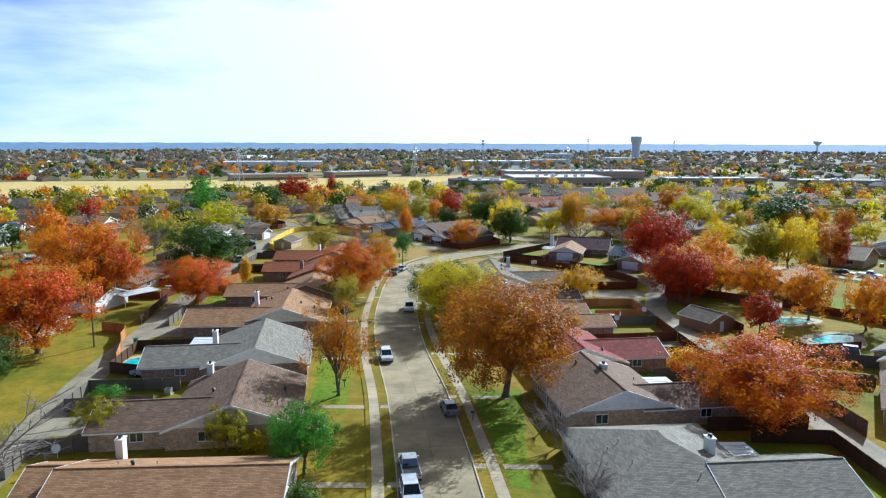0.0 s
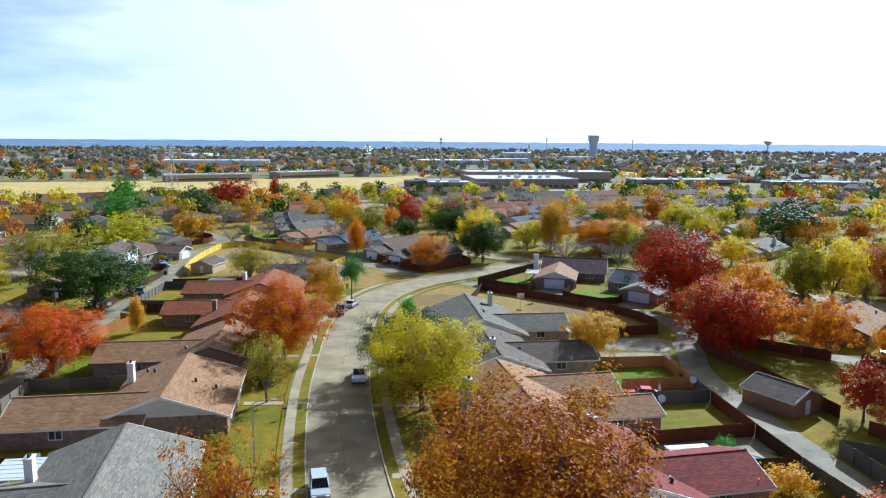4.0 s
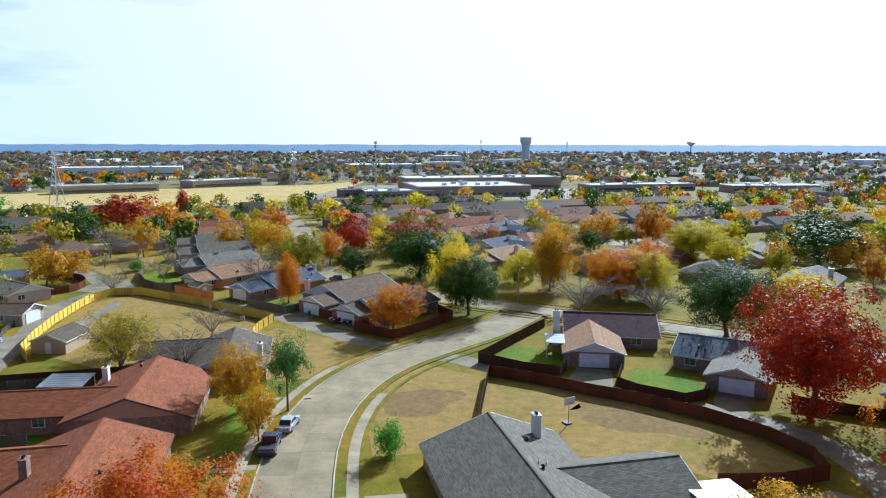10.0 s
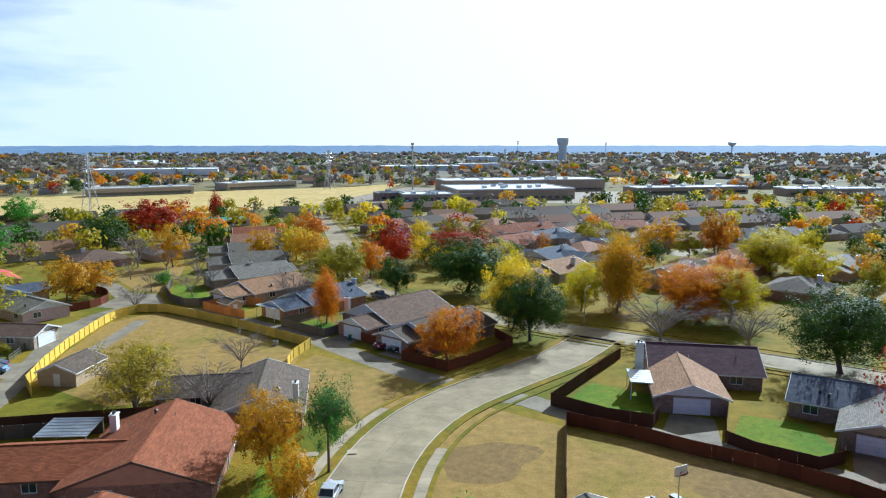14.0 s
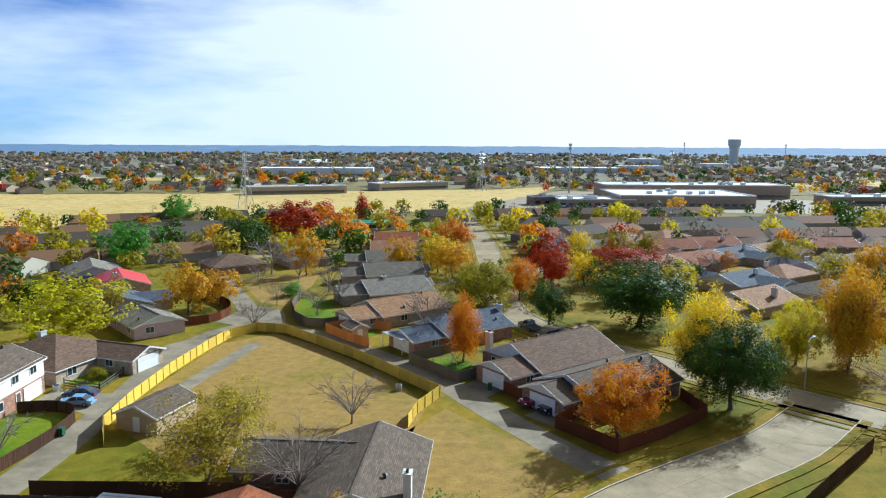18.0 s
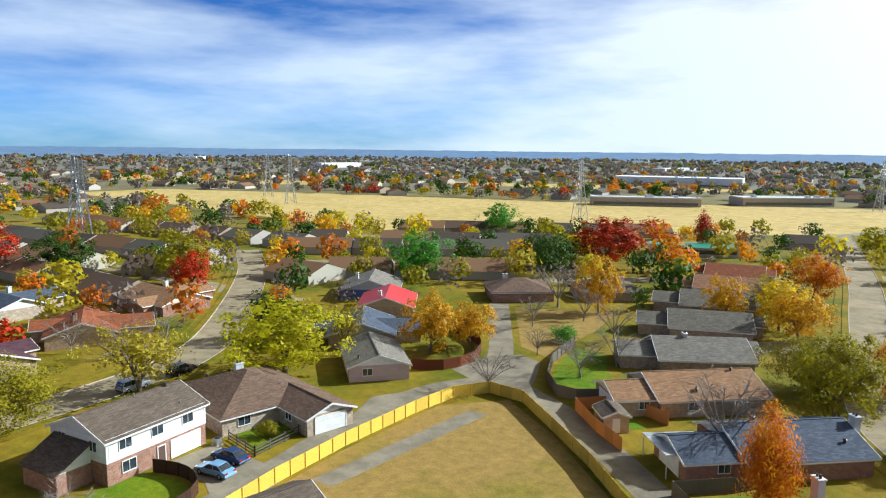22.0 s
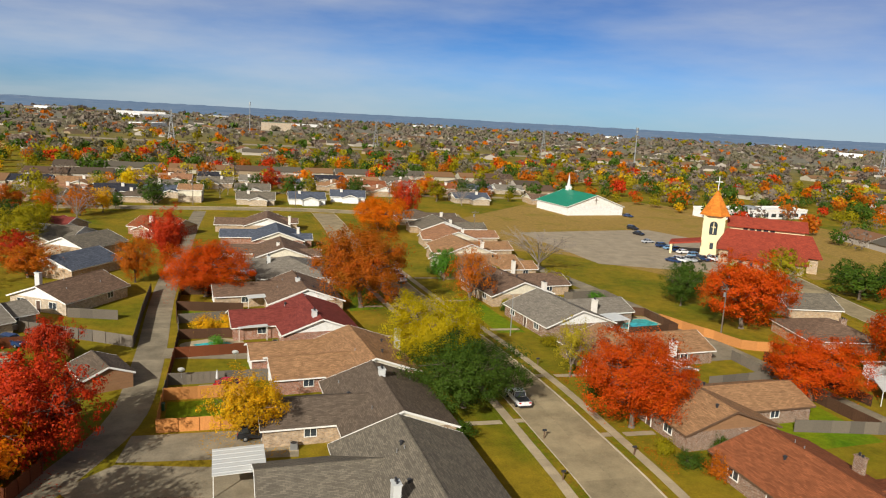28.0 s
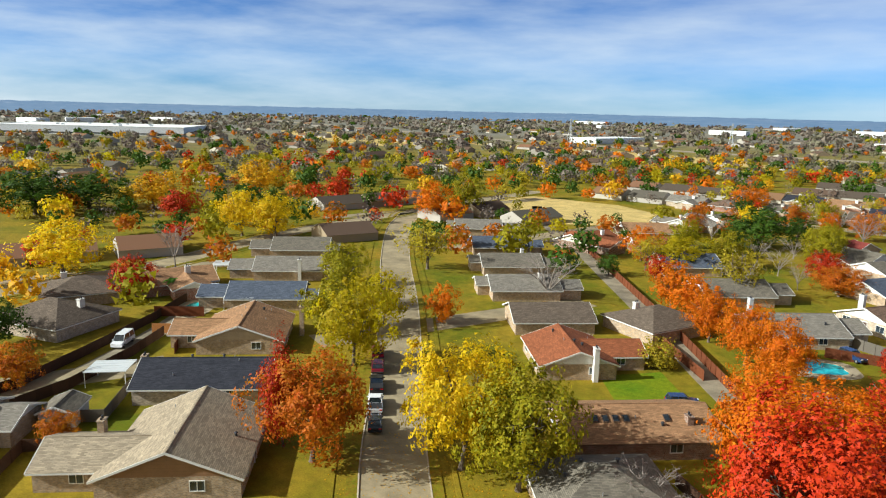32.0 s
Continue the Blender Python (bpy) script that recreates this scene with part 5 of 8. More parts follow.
patch("church_meadow", [(-60, 38), (-36, 30), (-30, -8), (-80, -14), (-150, 10), (-150, 75), (-80, 68)], 0.012, DRY_LAWN, "dry tan meadow round a church car park", "lawn")
patch("parking_lot", [(-66, 52), (-60, -2), (-118, -14), (-140, 34), (-96, 64)], 0.03, LOTC, "pale concrete church car park", "parking lot")

# ---------------------------------------------------------------- houses along the main street
DARKBRICK = BRICK["brown"]
house(12.5, 173.5, 4, 20, 15.5, "grey", "tan", "cream", [(1, 8.5, 9.5, -2.5)], (16.4, 180.2), METAL_WHITE, chim_top=6.3, rise=2.9, label="grey-roofed brick house with cream gables and a white chimney")
house(13, 152.5, 5, 17, 14, "taupe", "tan", "cream", [(1, 9, 9.0, 0.5)], (13.1, 149.2), METAL_WHITE, chim_top=5.9)
house(14, 134, 8, 16, 13.5, "tan", "red", "cream", [(1, 7.5, 9.0, 2.5), (1, 9.5, 7.0, -5.5)], (7.9, 131.5), METAL_WHITE, chim_top=5.8)
house(20.5, 113, 9, 17, 13, "maroon", "red", "white", [(1, 7.5, 9.0, -2)], (20.4, 119.1), METAL_WHITE, chim_top=5.6)
house(22, 93.5, 9, 16, 14.5, "brown", "tan", "white", [(1, 9.5, 8.5, -3.5)], (22.4, 94.4), METAL_WHITE, chim_top=5.6)
house(23.5, 71.5, 6, 18, 16, "light", "pale", "white", [(1, 8.5, 9.5, -4.5)], (28.3, 70.8), METAL_WHITE, hip=True, chim_top=5.4)
house(25, 50, 3, 16, 14, "brown", "tan", "cream", [(1, 9, 8.5, -2)], (26, 53), detail=False)
house(26, 26, 2, 17, 14, "blue", "red", "cream", [(1, 9, 8.5, -2)], (20, 28), detail=False)
house(29, 0, 0, 17, 14, "brown", "tan", "white", [(1, 9, 8.5, 2)], (22, 6), detail=False)
house(-24.5, 64.5, 4, 13.5, 21, "tan", "tan", "cream", [(-1, 4, 7, 3)], (-32.6, 71.2), PLASTER, chim_top=4.6, along="x", rise=2.3)
house(-25, 88, 9, 17, 15, "brown", "tan", "cream", [(-1, 8.5, 9.5, -3)], (-31.4, 95.6), PLASTER, chim_top=4.9)
house(-28.5, 111, 9, 17, 15, "light", "brown", "white", [(-1, 9, 9.5, -2.5)], (-36.0, 111.7), PLASTER, chim_top=5.2)
house(-30, 136.5, 6, 17, 15, "tan", "brown", "cream", [(-1, 10, 10.5, -4.5)], (-36.9, 139.7), PLASTER, chim_top=5.6)
house(-29.5, 157.5, 4, 16.5, 14, "tan", "brown", "brown", [(-1, 10.5, 9.5, -1.5)], None, trim=False)
house(-31.2, 180, 3, 19, 14, "rust", "brown", "brown", [(-1, 8, 9.0, 5)], (-36.2, 179.5), BRICK["brown"], trim=False, chim_top=5.2)
house(-31, 204.5, 0, 17, 15, "rust", "red", "salmon", [(-1, 9.5, 9.5, -1)], (-37.2, 209.5), PLASTER, trim=False, chim_top=5.0)
house(-22, 222.8, 2, 16.5, 11.5, "taupe", "brown", "white", [(-1, 8.5, 8, 4.0, 1)], (-16.9, 217.3), PLASTER, chim_top=5.4)
house(-26, 43, 6, 16, 15, "tan", "tan", "cream", [(-1, 8, 8.5, -2)], (-31, 48), detail=False)
house(-28, 22, 3, 16, 15, "orange", "tan", "cream", [(-1, 8, 8.5, -2)], (-31, 26), detail=False)
house(-29, 1, 2, 16, 15, "grey", "tan", "white", [(-1, 8, 8.5, 2)], (-32, 6), detail=False)
house(-25, -22, 2, 15, 14, "taupe", "tan", "tan", [(-1, 8, 8.5, 2)], None, hip=True, detail=False)

# ---------------------------------------------------------------- houses west of the alley
house(-79.5, 241, 6, 13.5, 9.5, "taupe", "red", "white", None, None, storeys=2, rise=1.9, garage=(4.75, 3.7, 4.2, (1, 0)), lean=True, label="two-storey house with white upper siding over red brick")
house(-81.5, 259.5, -12, 15, 16, "brown", "pale", "white", [(1, 7, 7.0, 4)], (-84, 260.3), METAL_WHITE, hip=True, chim_top=5.6)
house(-79, 214, 2, 17, 11, "tan", "tan", "tan", None, (-75.6, 210.5), PLASTER, chim_top=5.3)
house(-79, 284, 48, 14, 9.5, "light", "pink", "white", None, None, detail=True, label="pink-sided cottage with a pale grey shingle roof")
house(-93, 297, 40, 14, 12, "blue", "tan", "grey", [(1, 5, 7, 0)], None, detail=False)
house(-104, 318, 35, 15, 12, "red", "tan", "tan", None, (-103, 314), PLASTER, label="brick house with a bright red metal roof", detail=False)
house(-119, 330, 35, 15, 14, "light", "blue", "grey", None, (-122.2, 328), PLASTER, detail=False)
house(-127, 243, 88, 14, 13, "plum", "tan", "tan", [(-1, 5, 8, 0)], (-133.0, 262.3), DARKBRICK, detail=False)
house(-135, 265, 60, 15, 12, "rust", "tan", "tan", [(1, 6, 8, 0)], (-133, 262.3), BRICK["tan"], detail=False)
house(-155, 240, 85, 11, 12, "char", "white", "white", [(1, 6, 8, 0)], None, storeys=2, label="white two-storey farmhouse-style house with charcoal roof")
house(-137, 190, 85, 15, 13, "grey", "pale", "white", [(1, 7, 9, 0)], (-133, 193), METAL_WHITE, hip=True, detail=False)
house(-164, 186, 85, 15, 13, "taupe", "tan", "cream", [(1, 6, 8, 0)], None, detail=False)
house(-142, 160, 80, 15, 14, "rust", "tan", "cream", None, (-140, 164), hip=True, detail=False)
house(-162, 148, 80, 16, 14, "grey", "tan", "grey", None, None, hip=True, detail=False)
house(-76, 172, 86, 11, 18, "brown", "brown", "brown", [(1, 5, 8, 0)], None, trim=False, along="x")
house(-79, 126, 80, 14, 14, "brown", "tan", "tan", None, (-81, 128), BRICK["brown"], hip=True, detail=False)
house(-91, 105, 80, 12, 12, "grey", "tan", "white", None, None, detail=False)
house(-76, 150, 80, 11, 11, "taupe", "white", "white", None, None, detail=False)
house(-118, 128, 60, 16, 14, "grey", "red", "tan", None, (-112, 133), hip=True, detail=False)
house(-150, 112, 70, 13, 12, "light", "tan", "white", [(1, 6, 8, 0)], None, detail=False)

# ---------------------------------------------------------------- houses north of the junction
house(-0.8, 269.5, 43, 14, 18, "brown", "red", "white", [(-1, 5.5, 8, -2)], (-11.2, 270.9), PLASTER, along="x", chim_top=5.0, rise=2.9)
house(6.8, 256.5, 43, 12.5, 17, "taupe", "brown", "white", [(-1, 4, 8, 1)], None, along="x")
house(-17, 286, 43, 12, 15, "blue", "red", "white", [(-1, 7, 8, -1)], (-10, 291), METAL_WHITE, along="x")
house(-31, 300, 43, 12, 16, "tan", "tan", "cream", [(-1, 6, 8, -1)], None, along="x")
house(-36, 319, 30, 13, 15, "light", "tan", "white", [(-1, 6, 8, 0)], (-38, 318), PLASTER, along="x", detail=False)
house(-40, 341, 20, 13, 15, "grey", "tan", "white", [(-1, 6, 8, 0)], None, along="x", detail=False)
house(-44, 363, 15, 13, 15, "grey", "tan", "white", [(-1, 6, 8, 0)], None, along="x", detail=False)
house(-47, 385, 12, 13, 15, "orange", "tan", "white", [(-1, 6, 8, 0)], None, along="x", detail=False)
house(-50, 407, 10, 13, 15, "rust", "tan", "white", [(-1, 6, 8, 0)], None, along="x", detail=False)
house(45, 229.5, -107, 16, 12, "plum", "brown", "white", [(1, 11.5, 9.5, -3.8)], (34.2, 227.5), METAL_WHITE, wing_roof="tan", chim_top=6.3, rise=2.6, label="brick house with a plum shingle roof and white garage gable")
house(57.5, 212, -129, 13, 11, "blue", "brown", "tan", [(1, 8.2, 8.5, 4.2)], None, wing_roof="light", label="brick house with blue-grey roof and a front-facing garage")

# ---------------------------------------------------------------- houses along the eastern street
house(78, 190, 45, 13, 14, "grey", "tan", "tan", None, None, hip=True)
house(83.2, 172.6, 45, 12, 18.5, "tan", "brown", "brown", None, (76.5, 170.5), BRICK["brown"], along="x", trim=False, chim_top=4.4, label="brown brick house with tan shingle roof and skylights")
house(103, 154.5, 45, 14, 12, "rust", "tan", "white", [(-1, 6, 8, -1)], (96, 158), PLASTER)
house(117, 138, 45, 12, 15, "taupe", "tan", "tan", None, None, along="x", detail=False)
house(134, 122, 45, 12, 15, "light", "tan", "grey", [(-1, 5, 7, 1)], (130, 121), along="x", detail=False)
house(150, 104, 45, 12, 15, "grey", "tan", "white", [(-1, 5, 7, 1)], (149, 100), along="x", detail=False)
house(167, 86, 45, 12, 15, "blue", "tan", "white", [(-1, 5, 7, 1)], None, along="x", detail=False)
house(191, 64, 40, 12, 15, "light", "tan", "white", [(-1, 5, 7, 1)], None, along="x", detail=False)
house(118.5, 213.5, 45, 17, 15, "beige", "tan", "brown", [(1, 7, 9, 2)], (127, 219.5), BRICK["tan"], chim_top=4.4, rise=3.0)
house(136, 200, 45, 12, 18, "char", "pale", "white", None, (143, 206), BRICK["tan"], along="x", chim_top=4.8, label="long brick house with a new charcoal shingle roof")
house(150.5, 183.5, 45, 15, 14, "tan", "tan", "tan", [(1, 5, 8, 0)], (146, 175), BRICK["tan"])
house(168, 166, 45, 12, 15, "blue", "tan", "white", [(1, 6, 8, 0)], None, along="x", detail=False)
house(185, 147, 45, 12, 16, "light", "tan", "white", [(1, 6, 8, 0)], (178, 150), along="x", detail=False)
house(203, 129, 45, 13, 15, "grey", "tan", "white", [(1, 6, 8, 0)], None, along="x", detail=False)
house(182, 203, 20, 14, 16, "taupe", "pale", "tan", None, (178, 200), hip=True, detail=False)
house(80, 113, 42, 13, 16, "light", "pale", "white", [(-1, 5, 8, 0)], (88, 110), METAL_WHITE, along="x", chim_top=5.6)
house(66, 91, 60, 13, 16, "brown", "pale", "white", None, (72, 90), METAL_WHITE, along="x", chim_top=5.6)
house(98, 92, 42, 13, 15, "grey", "tan", "white", [(-1, 5, 8, 0)], None, along="x", detail=False)
house(117, 70, 42, 13, 15, "blue", "tan", "white", None, None, along="x", detail=False)
house(134, 50, 42, 13, 15, "rust", "tan", "white", None, None, along="x", detail=False)
house(148, 28, 40, 13, 15, "tan", "tan", "white", [(-1, 5, 8, 0)], None, along="x", detail=False)
house(72, 64, 60, 13, 15, "blue", "tan", "white", None, None, along="x", detail=False)
house(75, 40, 60, 13, 15, "grey", "tan", "white", None, None, along="x", detail=False)
# north of the side street
for x, y, r, rf, bk, gb, hp in ((75, 305, 43, "brown", "tan", "cream", False), (97, 284, 43, "taupe", "red", "tan", True), (114, 267, 43, "grey", "tan", "white", False), (46, 317, 40, "tan", "tan", "cream", False),
                                (127, 311, 43, "light", "pale", "white", False), (67, 330, 40, "grey", "tan", "white", True), (133, 250, 43, "brown", "tan", "white", False), (148, 233, 43, "light", "tan", "white", False)):
    house(x, y, r, 13, 16, rf, bk, gb, None if hp else [(-1, 5, 7.5, -1)], (x + 4, y - 2), METAL_WHITE, hip=hp, detail=False, along="x")
# beyond the southern cross road
for x, y, r, rf, bk, gb in ((113, -62, 90, "brown", "tan", "white"), (79, -66, 88, "taupe", "tan", "tan"), (34, -67, 90, "grey", "pale", "white"), (13, -72, 92, "blue", "white", "white"),
                            (-6, -84, 86, "blue", "white", "grey"), (96, -64, 90, "taupe", "tan", "cream"), (91, 11, 70, "maroon", "tan", "tan"), (85, 27, 70, "grey", "tan", "white"),
                            (-26, -110, 4, "orange", "tan", "white"), (-5, -128, 4, "tan", "tan", "cream"), (36, -100, 88, "grey", "tan", "white"), (36, -142, 88, "light", "tan", "white"),
                            (74, -105, 90, "grey", "tan", "cream"), (74, -137, 90, "orange", "pale", "white"), (80, -165, 92, "tan", "tan", "cream"), (-36, -14, 4, "taupe", "tan", "tan"), (60, 10, 60, "rust", "red", "tan")):
    house(x, y, r, 15, 13, rf, bk, gb, None if x in (-36, 79) else [(1, 4, 7, 1)], (x + 3, y + 2), PLASTER, hip=x in (-36, 79), detail=False)
house(60, -69, 90, 9, 10, "tan", "pale", "cream", None, None, storeys=2, detail=False, label="narrow two-storey cream house with garage below")

# ---------------------------------------------------------------- sheds and patio covers
shed(-53.5, 239.5, -12, 8, 6.2, label="cream double-size garden shed with a brown roof")
shed(51.2, 135.8, 28, 7.5, 6.5, "taupe", "brown", label="small brown-boarded outbuilding with a taupe gabled roof")
shed(-37, 283, 40, 4, 3.4, "taupe", "tan")
shelter(31, 166.5, 4, 6, 5.5, 2.6, METAL_WHITE, "flat white metal carport on slim posts")
shelter(31, 116, 9, 4.5, 5)
shelter(30, 96.5, 9, 3.5, 5, 2.5)
shelter(32, 74, 6, 4.5, 5)
shelter(-38.5, 115, 9, 5, 5)
shelter(-43.5, 212.5, 0, 6, 6, 2.5, METAL_GREY, "ribbed pale metal patio cover beside a chimney")
shelter(33.5, 222.5, -15, 6, 5.5, 2.6)
shelter(-26, 277, 43, 6.5, 7, 2.7)
shelter(148.6, 208.5, 45, 5, 6, 2.4)
shelter(181.4, 173.6, 45, 4, 6.5, 2.5)
shelter(168.8, 172.6, 45, 4, 6, 2.5)
shelter(198, 157.5, 45, 6, 5, 2.5)
shed(139.6, 218.8, 45, 5, 4.2, "grey", "grey", label="grey-green garden shed with a shingled roof")
fence([(129, 219.5), (134.7, 225.6), (127, 233)], "brown", 1.6)
fence([(142.5, 222.5), (135.8, 215.4), (143.4, 208.2)], "grey", 1.7)
fence([(175.5, 187.5), (168.5, 181)], "red", 2.0)
fence([(166, 193), (160.5, 188)], "cedar", 1.8)
fence([(98, 131.5), (91, 138.5), (83.5, 146)], "red", 1.7)

# ---------------------------------------------------------------- fences
fence([(-17.6, 252.8), (-26.5, 262), (-34.5, 270.2), (-43, 277.6), (-51, 284.4), (-57, 285), (-60.2, 280), (-61, 272), (-61.2, 258), (-60.5, 246), (-59, 236), (-56, 231)], "new", 1.8, label="new yellow pine board fence curving round a vacant lot")
fence([(-17.6, 252.8), (-20, 246), (-20.5, 241)], "new", 1.8, label="new yellow pine board fence curving round a vacant lot")
fence([(18.3, 212.5), (14.3, 199), (11.2, 188)], "brown", 1.7)
fence([(18.3, 212.5), (25.6, 207), (30.4, 202), (36, 197.5), (42.5, 190.5), (47, 183), (48.5, 177), (47.2, 172.6), (40.7, 171.6), (34, 172.5)], "red", 1.8, label="long red-brown board fence along an alley")
fence([(18.2, 219.3), (24.1, 212.8), (29.2, 210), (31.5, 213.5)], "brown", 1.9)
fence([(18.2, 219.3), (26.4, 229), (36, 240)], "brown", 1.9)
fence([(36.3, 204.5), (38, 201), (43, 196.3), (47, 197.5), (49, 200.5)], "brown", 1.6)
fence([(36.3, 204.5), (42, 215)], "brown", 1.6)
fence([(57, 193), (66, 186), (74, 180)], "brown", 1.7)
fence([(56.5, 131), (55.5, 140), (54, 150), (51.5, 162), (53, 168), (60, 164), (70, 155)], "red", 1.8, label="long red-brown board fence along an alley")
fence([(52.4, 84), (51.4, 100), (49.6, 120.2), (56.5, 116.5), (63.6, 113.2), (69.5, 110.5)], "grey", 2.0)
fence([(74, 153.5), (87, 137.5), (105, 115.5), (125, 92.5), (146, 68.5), (168, 45)], "red", 1.8, label="long red-brown board fence beside an alley")
fence([(26.5, 152.6), (41.2, 153.2), (41.8, 143.1), (31, 142.4)], "cedar", 1.8)
fence([(41.8, 143), (42, 137.6), (26.5, 136.6)], "grey", 1.8)
fence([(42, 137.4), (42.5, 126), (27, 123.6)], "red", 1.8)
fence([(42.5, 125.8), (43, 116.5), (29, 115.5)], "brown", 1.8)
fence([(43, 116.3), (44.2, 107), (32, 104.2)], "grey", 1.8)
fence([(44.4, 106.8), (45.6, 98), (33, 99.5)], "brown", 1.8)
fence([(45.6, 97.8), (46.2, 86), (33.5, 85.5)], "brown", 1.8)
fence([(37.5, 82), (46.8, 81.6), (47.2, 66), (38, 63.5)], "brown", 1.8)
fence([(34, 60), (47, 58), (47.5, 40), (36, 42)], "grey", 1.8)
fence([(-37, 79), (-46, 77), (-45, 71)], "grey", 1.8)
fence([(-37, 99), (-49.5, 97.5), (-49, 90), (-38, 92)], "grey", 1.8)
fence([(-40, 119.5), (-51.5, 118), (-50.6, 106), (-43, 104)], "brown", 1.8)
fence([(-40, 146), (-53, 144.5), (-52.5, 134)], "grey", 1.8)
fence([(-54.6, 164.5), (-53.4, 151)], "brown", 1.8)
fence([(-45.5, 192), (-56, 191.5)], "brown", 1.8)
fence([(-41, 216.5), (-57.4, 215.5), (-57.2, 195), (-42, 194.5)], "grey", 1.8)
fence([(-56.5, 218.5), (-36, 220.5), (-27, 219)], "brown", 1.8)
fence([(-51.6, 110.5), (-54.5, 118.5), (-56.5, 122.7), (-58.4, 128.6), (-63.8, 130.6)], "cedar", 1.8, smooth=True, label="orange-brown board fence curving along an alley")
fence([(-58.4, 135), (-60.6, 150), (-61.4, 156)], "brown", 1.8)
fence([(-62.6, 192), (-63.2, 202), (-63.8, 214)], "brown", 1.8)
fence([(-75, 158.5), (-63.4, 158), (-62.4, 165), (-62.2, 173), (-70.5, 173.5)], "red", 1.7)
fence([(-42.2, 162.6), (-50, 164), (-56, 165.2)], "grey", 1.8)
fence([(-56, 166.5), (-54.5, 175), (-52.3, 182.4), (-55.8, 184.4)], "cedar", 1.8)
shelter(-67, 153.5, -32, 9, 4.2, 2.6)
fence([(-64, 217), (-63.2, 230), (-64.1, 238), (-67, 240.6), (-70.4, 240.9), (-73.6, 239.8)], "brown", 1.6, smooth=True, label="dark brown board fence curving round a front lawn")
rail_fence([(-67.6, 249.2), (-68.8, 262), (-73.2, 264.2)])
rail_fence([(-67.6, 249.2), (-74, 250.5)])
fence([(-73.5, 287), (-69, 290), (-67.5, 297), (-72, 306), (-82, 312)], "red", 1.8, smooth=True, label="red-stained board fence curving round a yard")
fence([(-43.5, 286), (-38, 280.4), (-33, 276.4)], "cedar", 1.8)
fence([(-43.5, 286), (-38.5, 291.5), (-31, 288)], "cedar", 1.8)
fence([(-24.5, 268.8), (-15.5, 259.4), (-10, 264.6)], "grey", 1.7)
fence([(-24.5, 268.8), (-18, 275)], "grey", 1.7)
fence([(-8.5, 255.5), (-3, 249.5)], "red", 1.8)
fence([(-1.5, 243), (5.5, 236), (12, 241.5), (19, 249), (17, 256)], "red", 1.8, label="red-brown board fence round a corner yard")
fence([(-1.5, 243), (1.5, 247)], "red", 1.8)
fence([(-57.9, 316.7), (-56.1, 304.1), (-52.6, 295.2), (-48.3, 289.8), (-45.1, 289.6), (-41.7, 292.2), (-39.4, 296.1)], "grey", 1.8)
fence([(147, 226), (150, 214), (157, 201), (163.5, 192)], "brown", 1.7)
fence([(153, 236), (155.5, 219), (162, 207), (172, 190), (182, 176), (195, 163)], "brown", 1.7)
fence([(160, 190), (153, 196)], "red", 1.7)
fence([(64, 102), (55, 104)], "grey", 1.8)
fence([(72, 120), (62, 118), (57, 126)], "red", 1.8)

# ---------------------------------------------------------------- driveways and back yards
driveway([(28, 163.5), (28, 170), (46, 170), (49, 166), (44.5, 161), (36, 162.5)])
driveway([(24, 153.6), (24.5, 161.5), (44.5, 160.5), (44, 153.8)])
driveway([(27, 123), (28, 127.5), (44.5, 126), (44.5, 121)])
driveway([(38.6, 212), (35.5, 204), (29.5, 208), (33.5, 214.5)])
driveway([(46, 194.5), (49, 191), (54, 196.5), (50, 200.5)])
driveway([(-67, 265), (-64.5, 263), (-64, 284), (-70, 273)])
driveway([(-74.4, 241.4), (-74.4, 248.8), (-63.6, 248.6), (-62.8, 239.5), (-66.8, 241.6), (-70.4, 241.8)])
driveway([(-2, 243.5), (-5.5, 247), (0, 253), (4, 249)])
driveway([(-8.5, 257), (-5, 261), (-9, 265.5), (-14.5, 258.5), (-11, 253)])
driveway([(-43, 83), (-43, 89), (-49.5, 88), (-49, 81)])
driveway([(-45, 127), (-45, 135), (-53.5, 134), (-53, 126)])
driveway([(-68, 291), (-61, 288), (-52.5, 288.5), (-54.5, 295), (-58, 303.5), (-63, 305.5), (-67, 300)])
def back_lawn(q):
    patch("green_lawn", q, 0.016, GREEN_LAWN, "well-watered bright green back lawn", "lawn")




def garden_path(y, side, reach):
    """A narrow walk of concrete from the pavement to a front door."""
    q = min(MAIN, key=lambda p: abs(p.y - y))
    x0, x1 = q.x + side * 6.9, q.x + side * reach
    patch("garden_path", [(x0, y - 0.6), (x1, y - 0.6), (x1, y + 0.6), (x0, y + 0.6)], 0.05, WALKC, "narrow concrete path to a front door", "path")
    a, b = q.x + side * 4.4, q.x + side * 5.6
    patch("garden_path", [(a, y - 0.6), (b, y - 0.6), (b, y + 0.6), (a, y + 0.6)], 0.132, WALKC, "narrow concrete path across the verge", "path")


for y, side, reach in ((70.5, -1, 15), (92.5, -1, 13.5), (114, -1, 13.5), (139, -1, 13), (160.5, -1, 12), (185, -1, 13), (207, -1, 12),
                       (75, 1, 13), (96.5, 1, 13), (117, 1, 13.5), (137.5, 1, 13), (155, 1, 12.5), (176, 1, 12)):
    garden_path(y, side, reach)
back_lawn([(27, 151.8), (40.6, 152.4), (41.2, 143.8), (28, 143)])
back_lawn([(31, 214.5), (24.5, 213.8), (19.6, 219.6), (27, 228), (34, 222)])
back_lawn([(37, 204.8), (43, 197.3), (48.5, 201), (49.5, 209), (43, 213)])
back_lawn([(-41, 206), (-54.5, 205), (-55.5, 194.5), (-42, 195)])
back_lawn([(-68, 250), (-74.5, 252), (-75, 262), (-69.2, 261)])
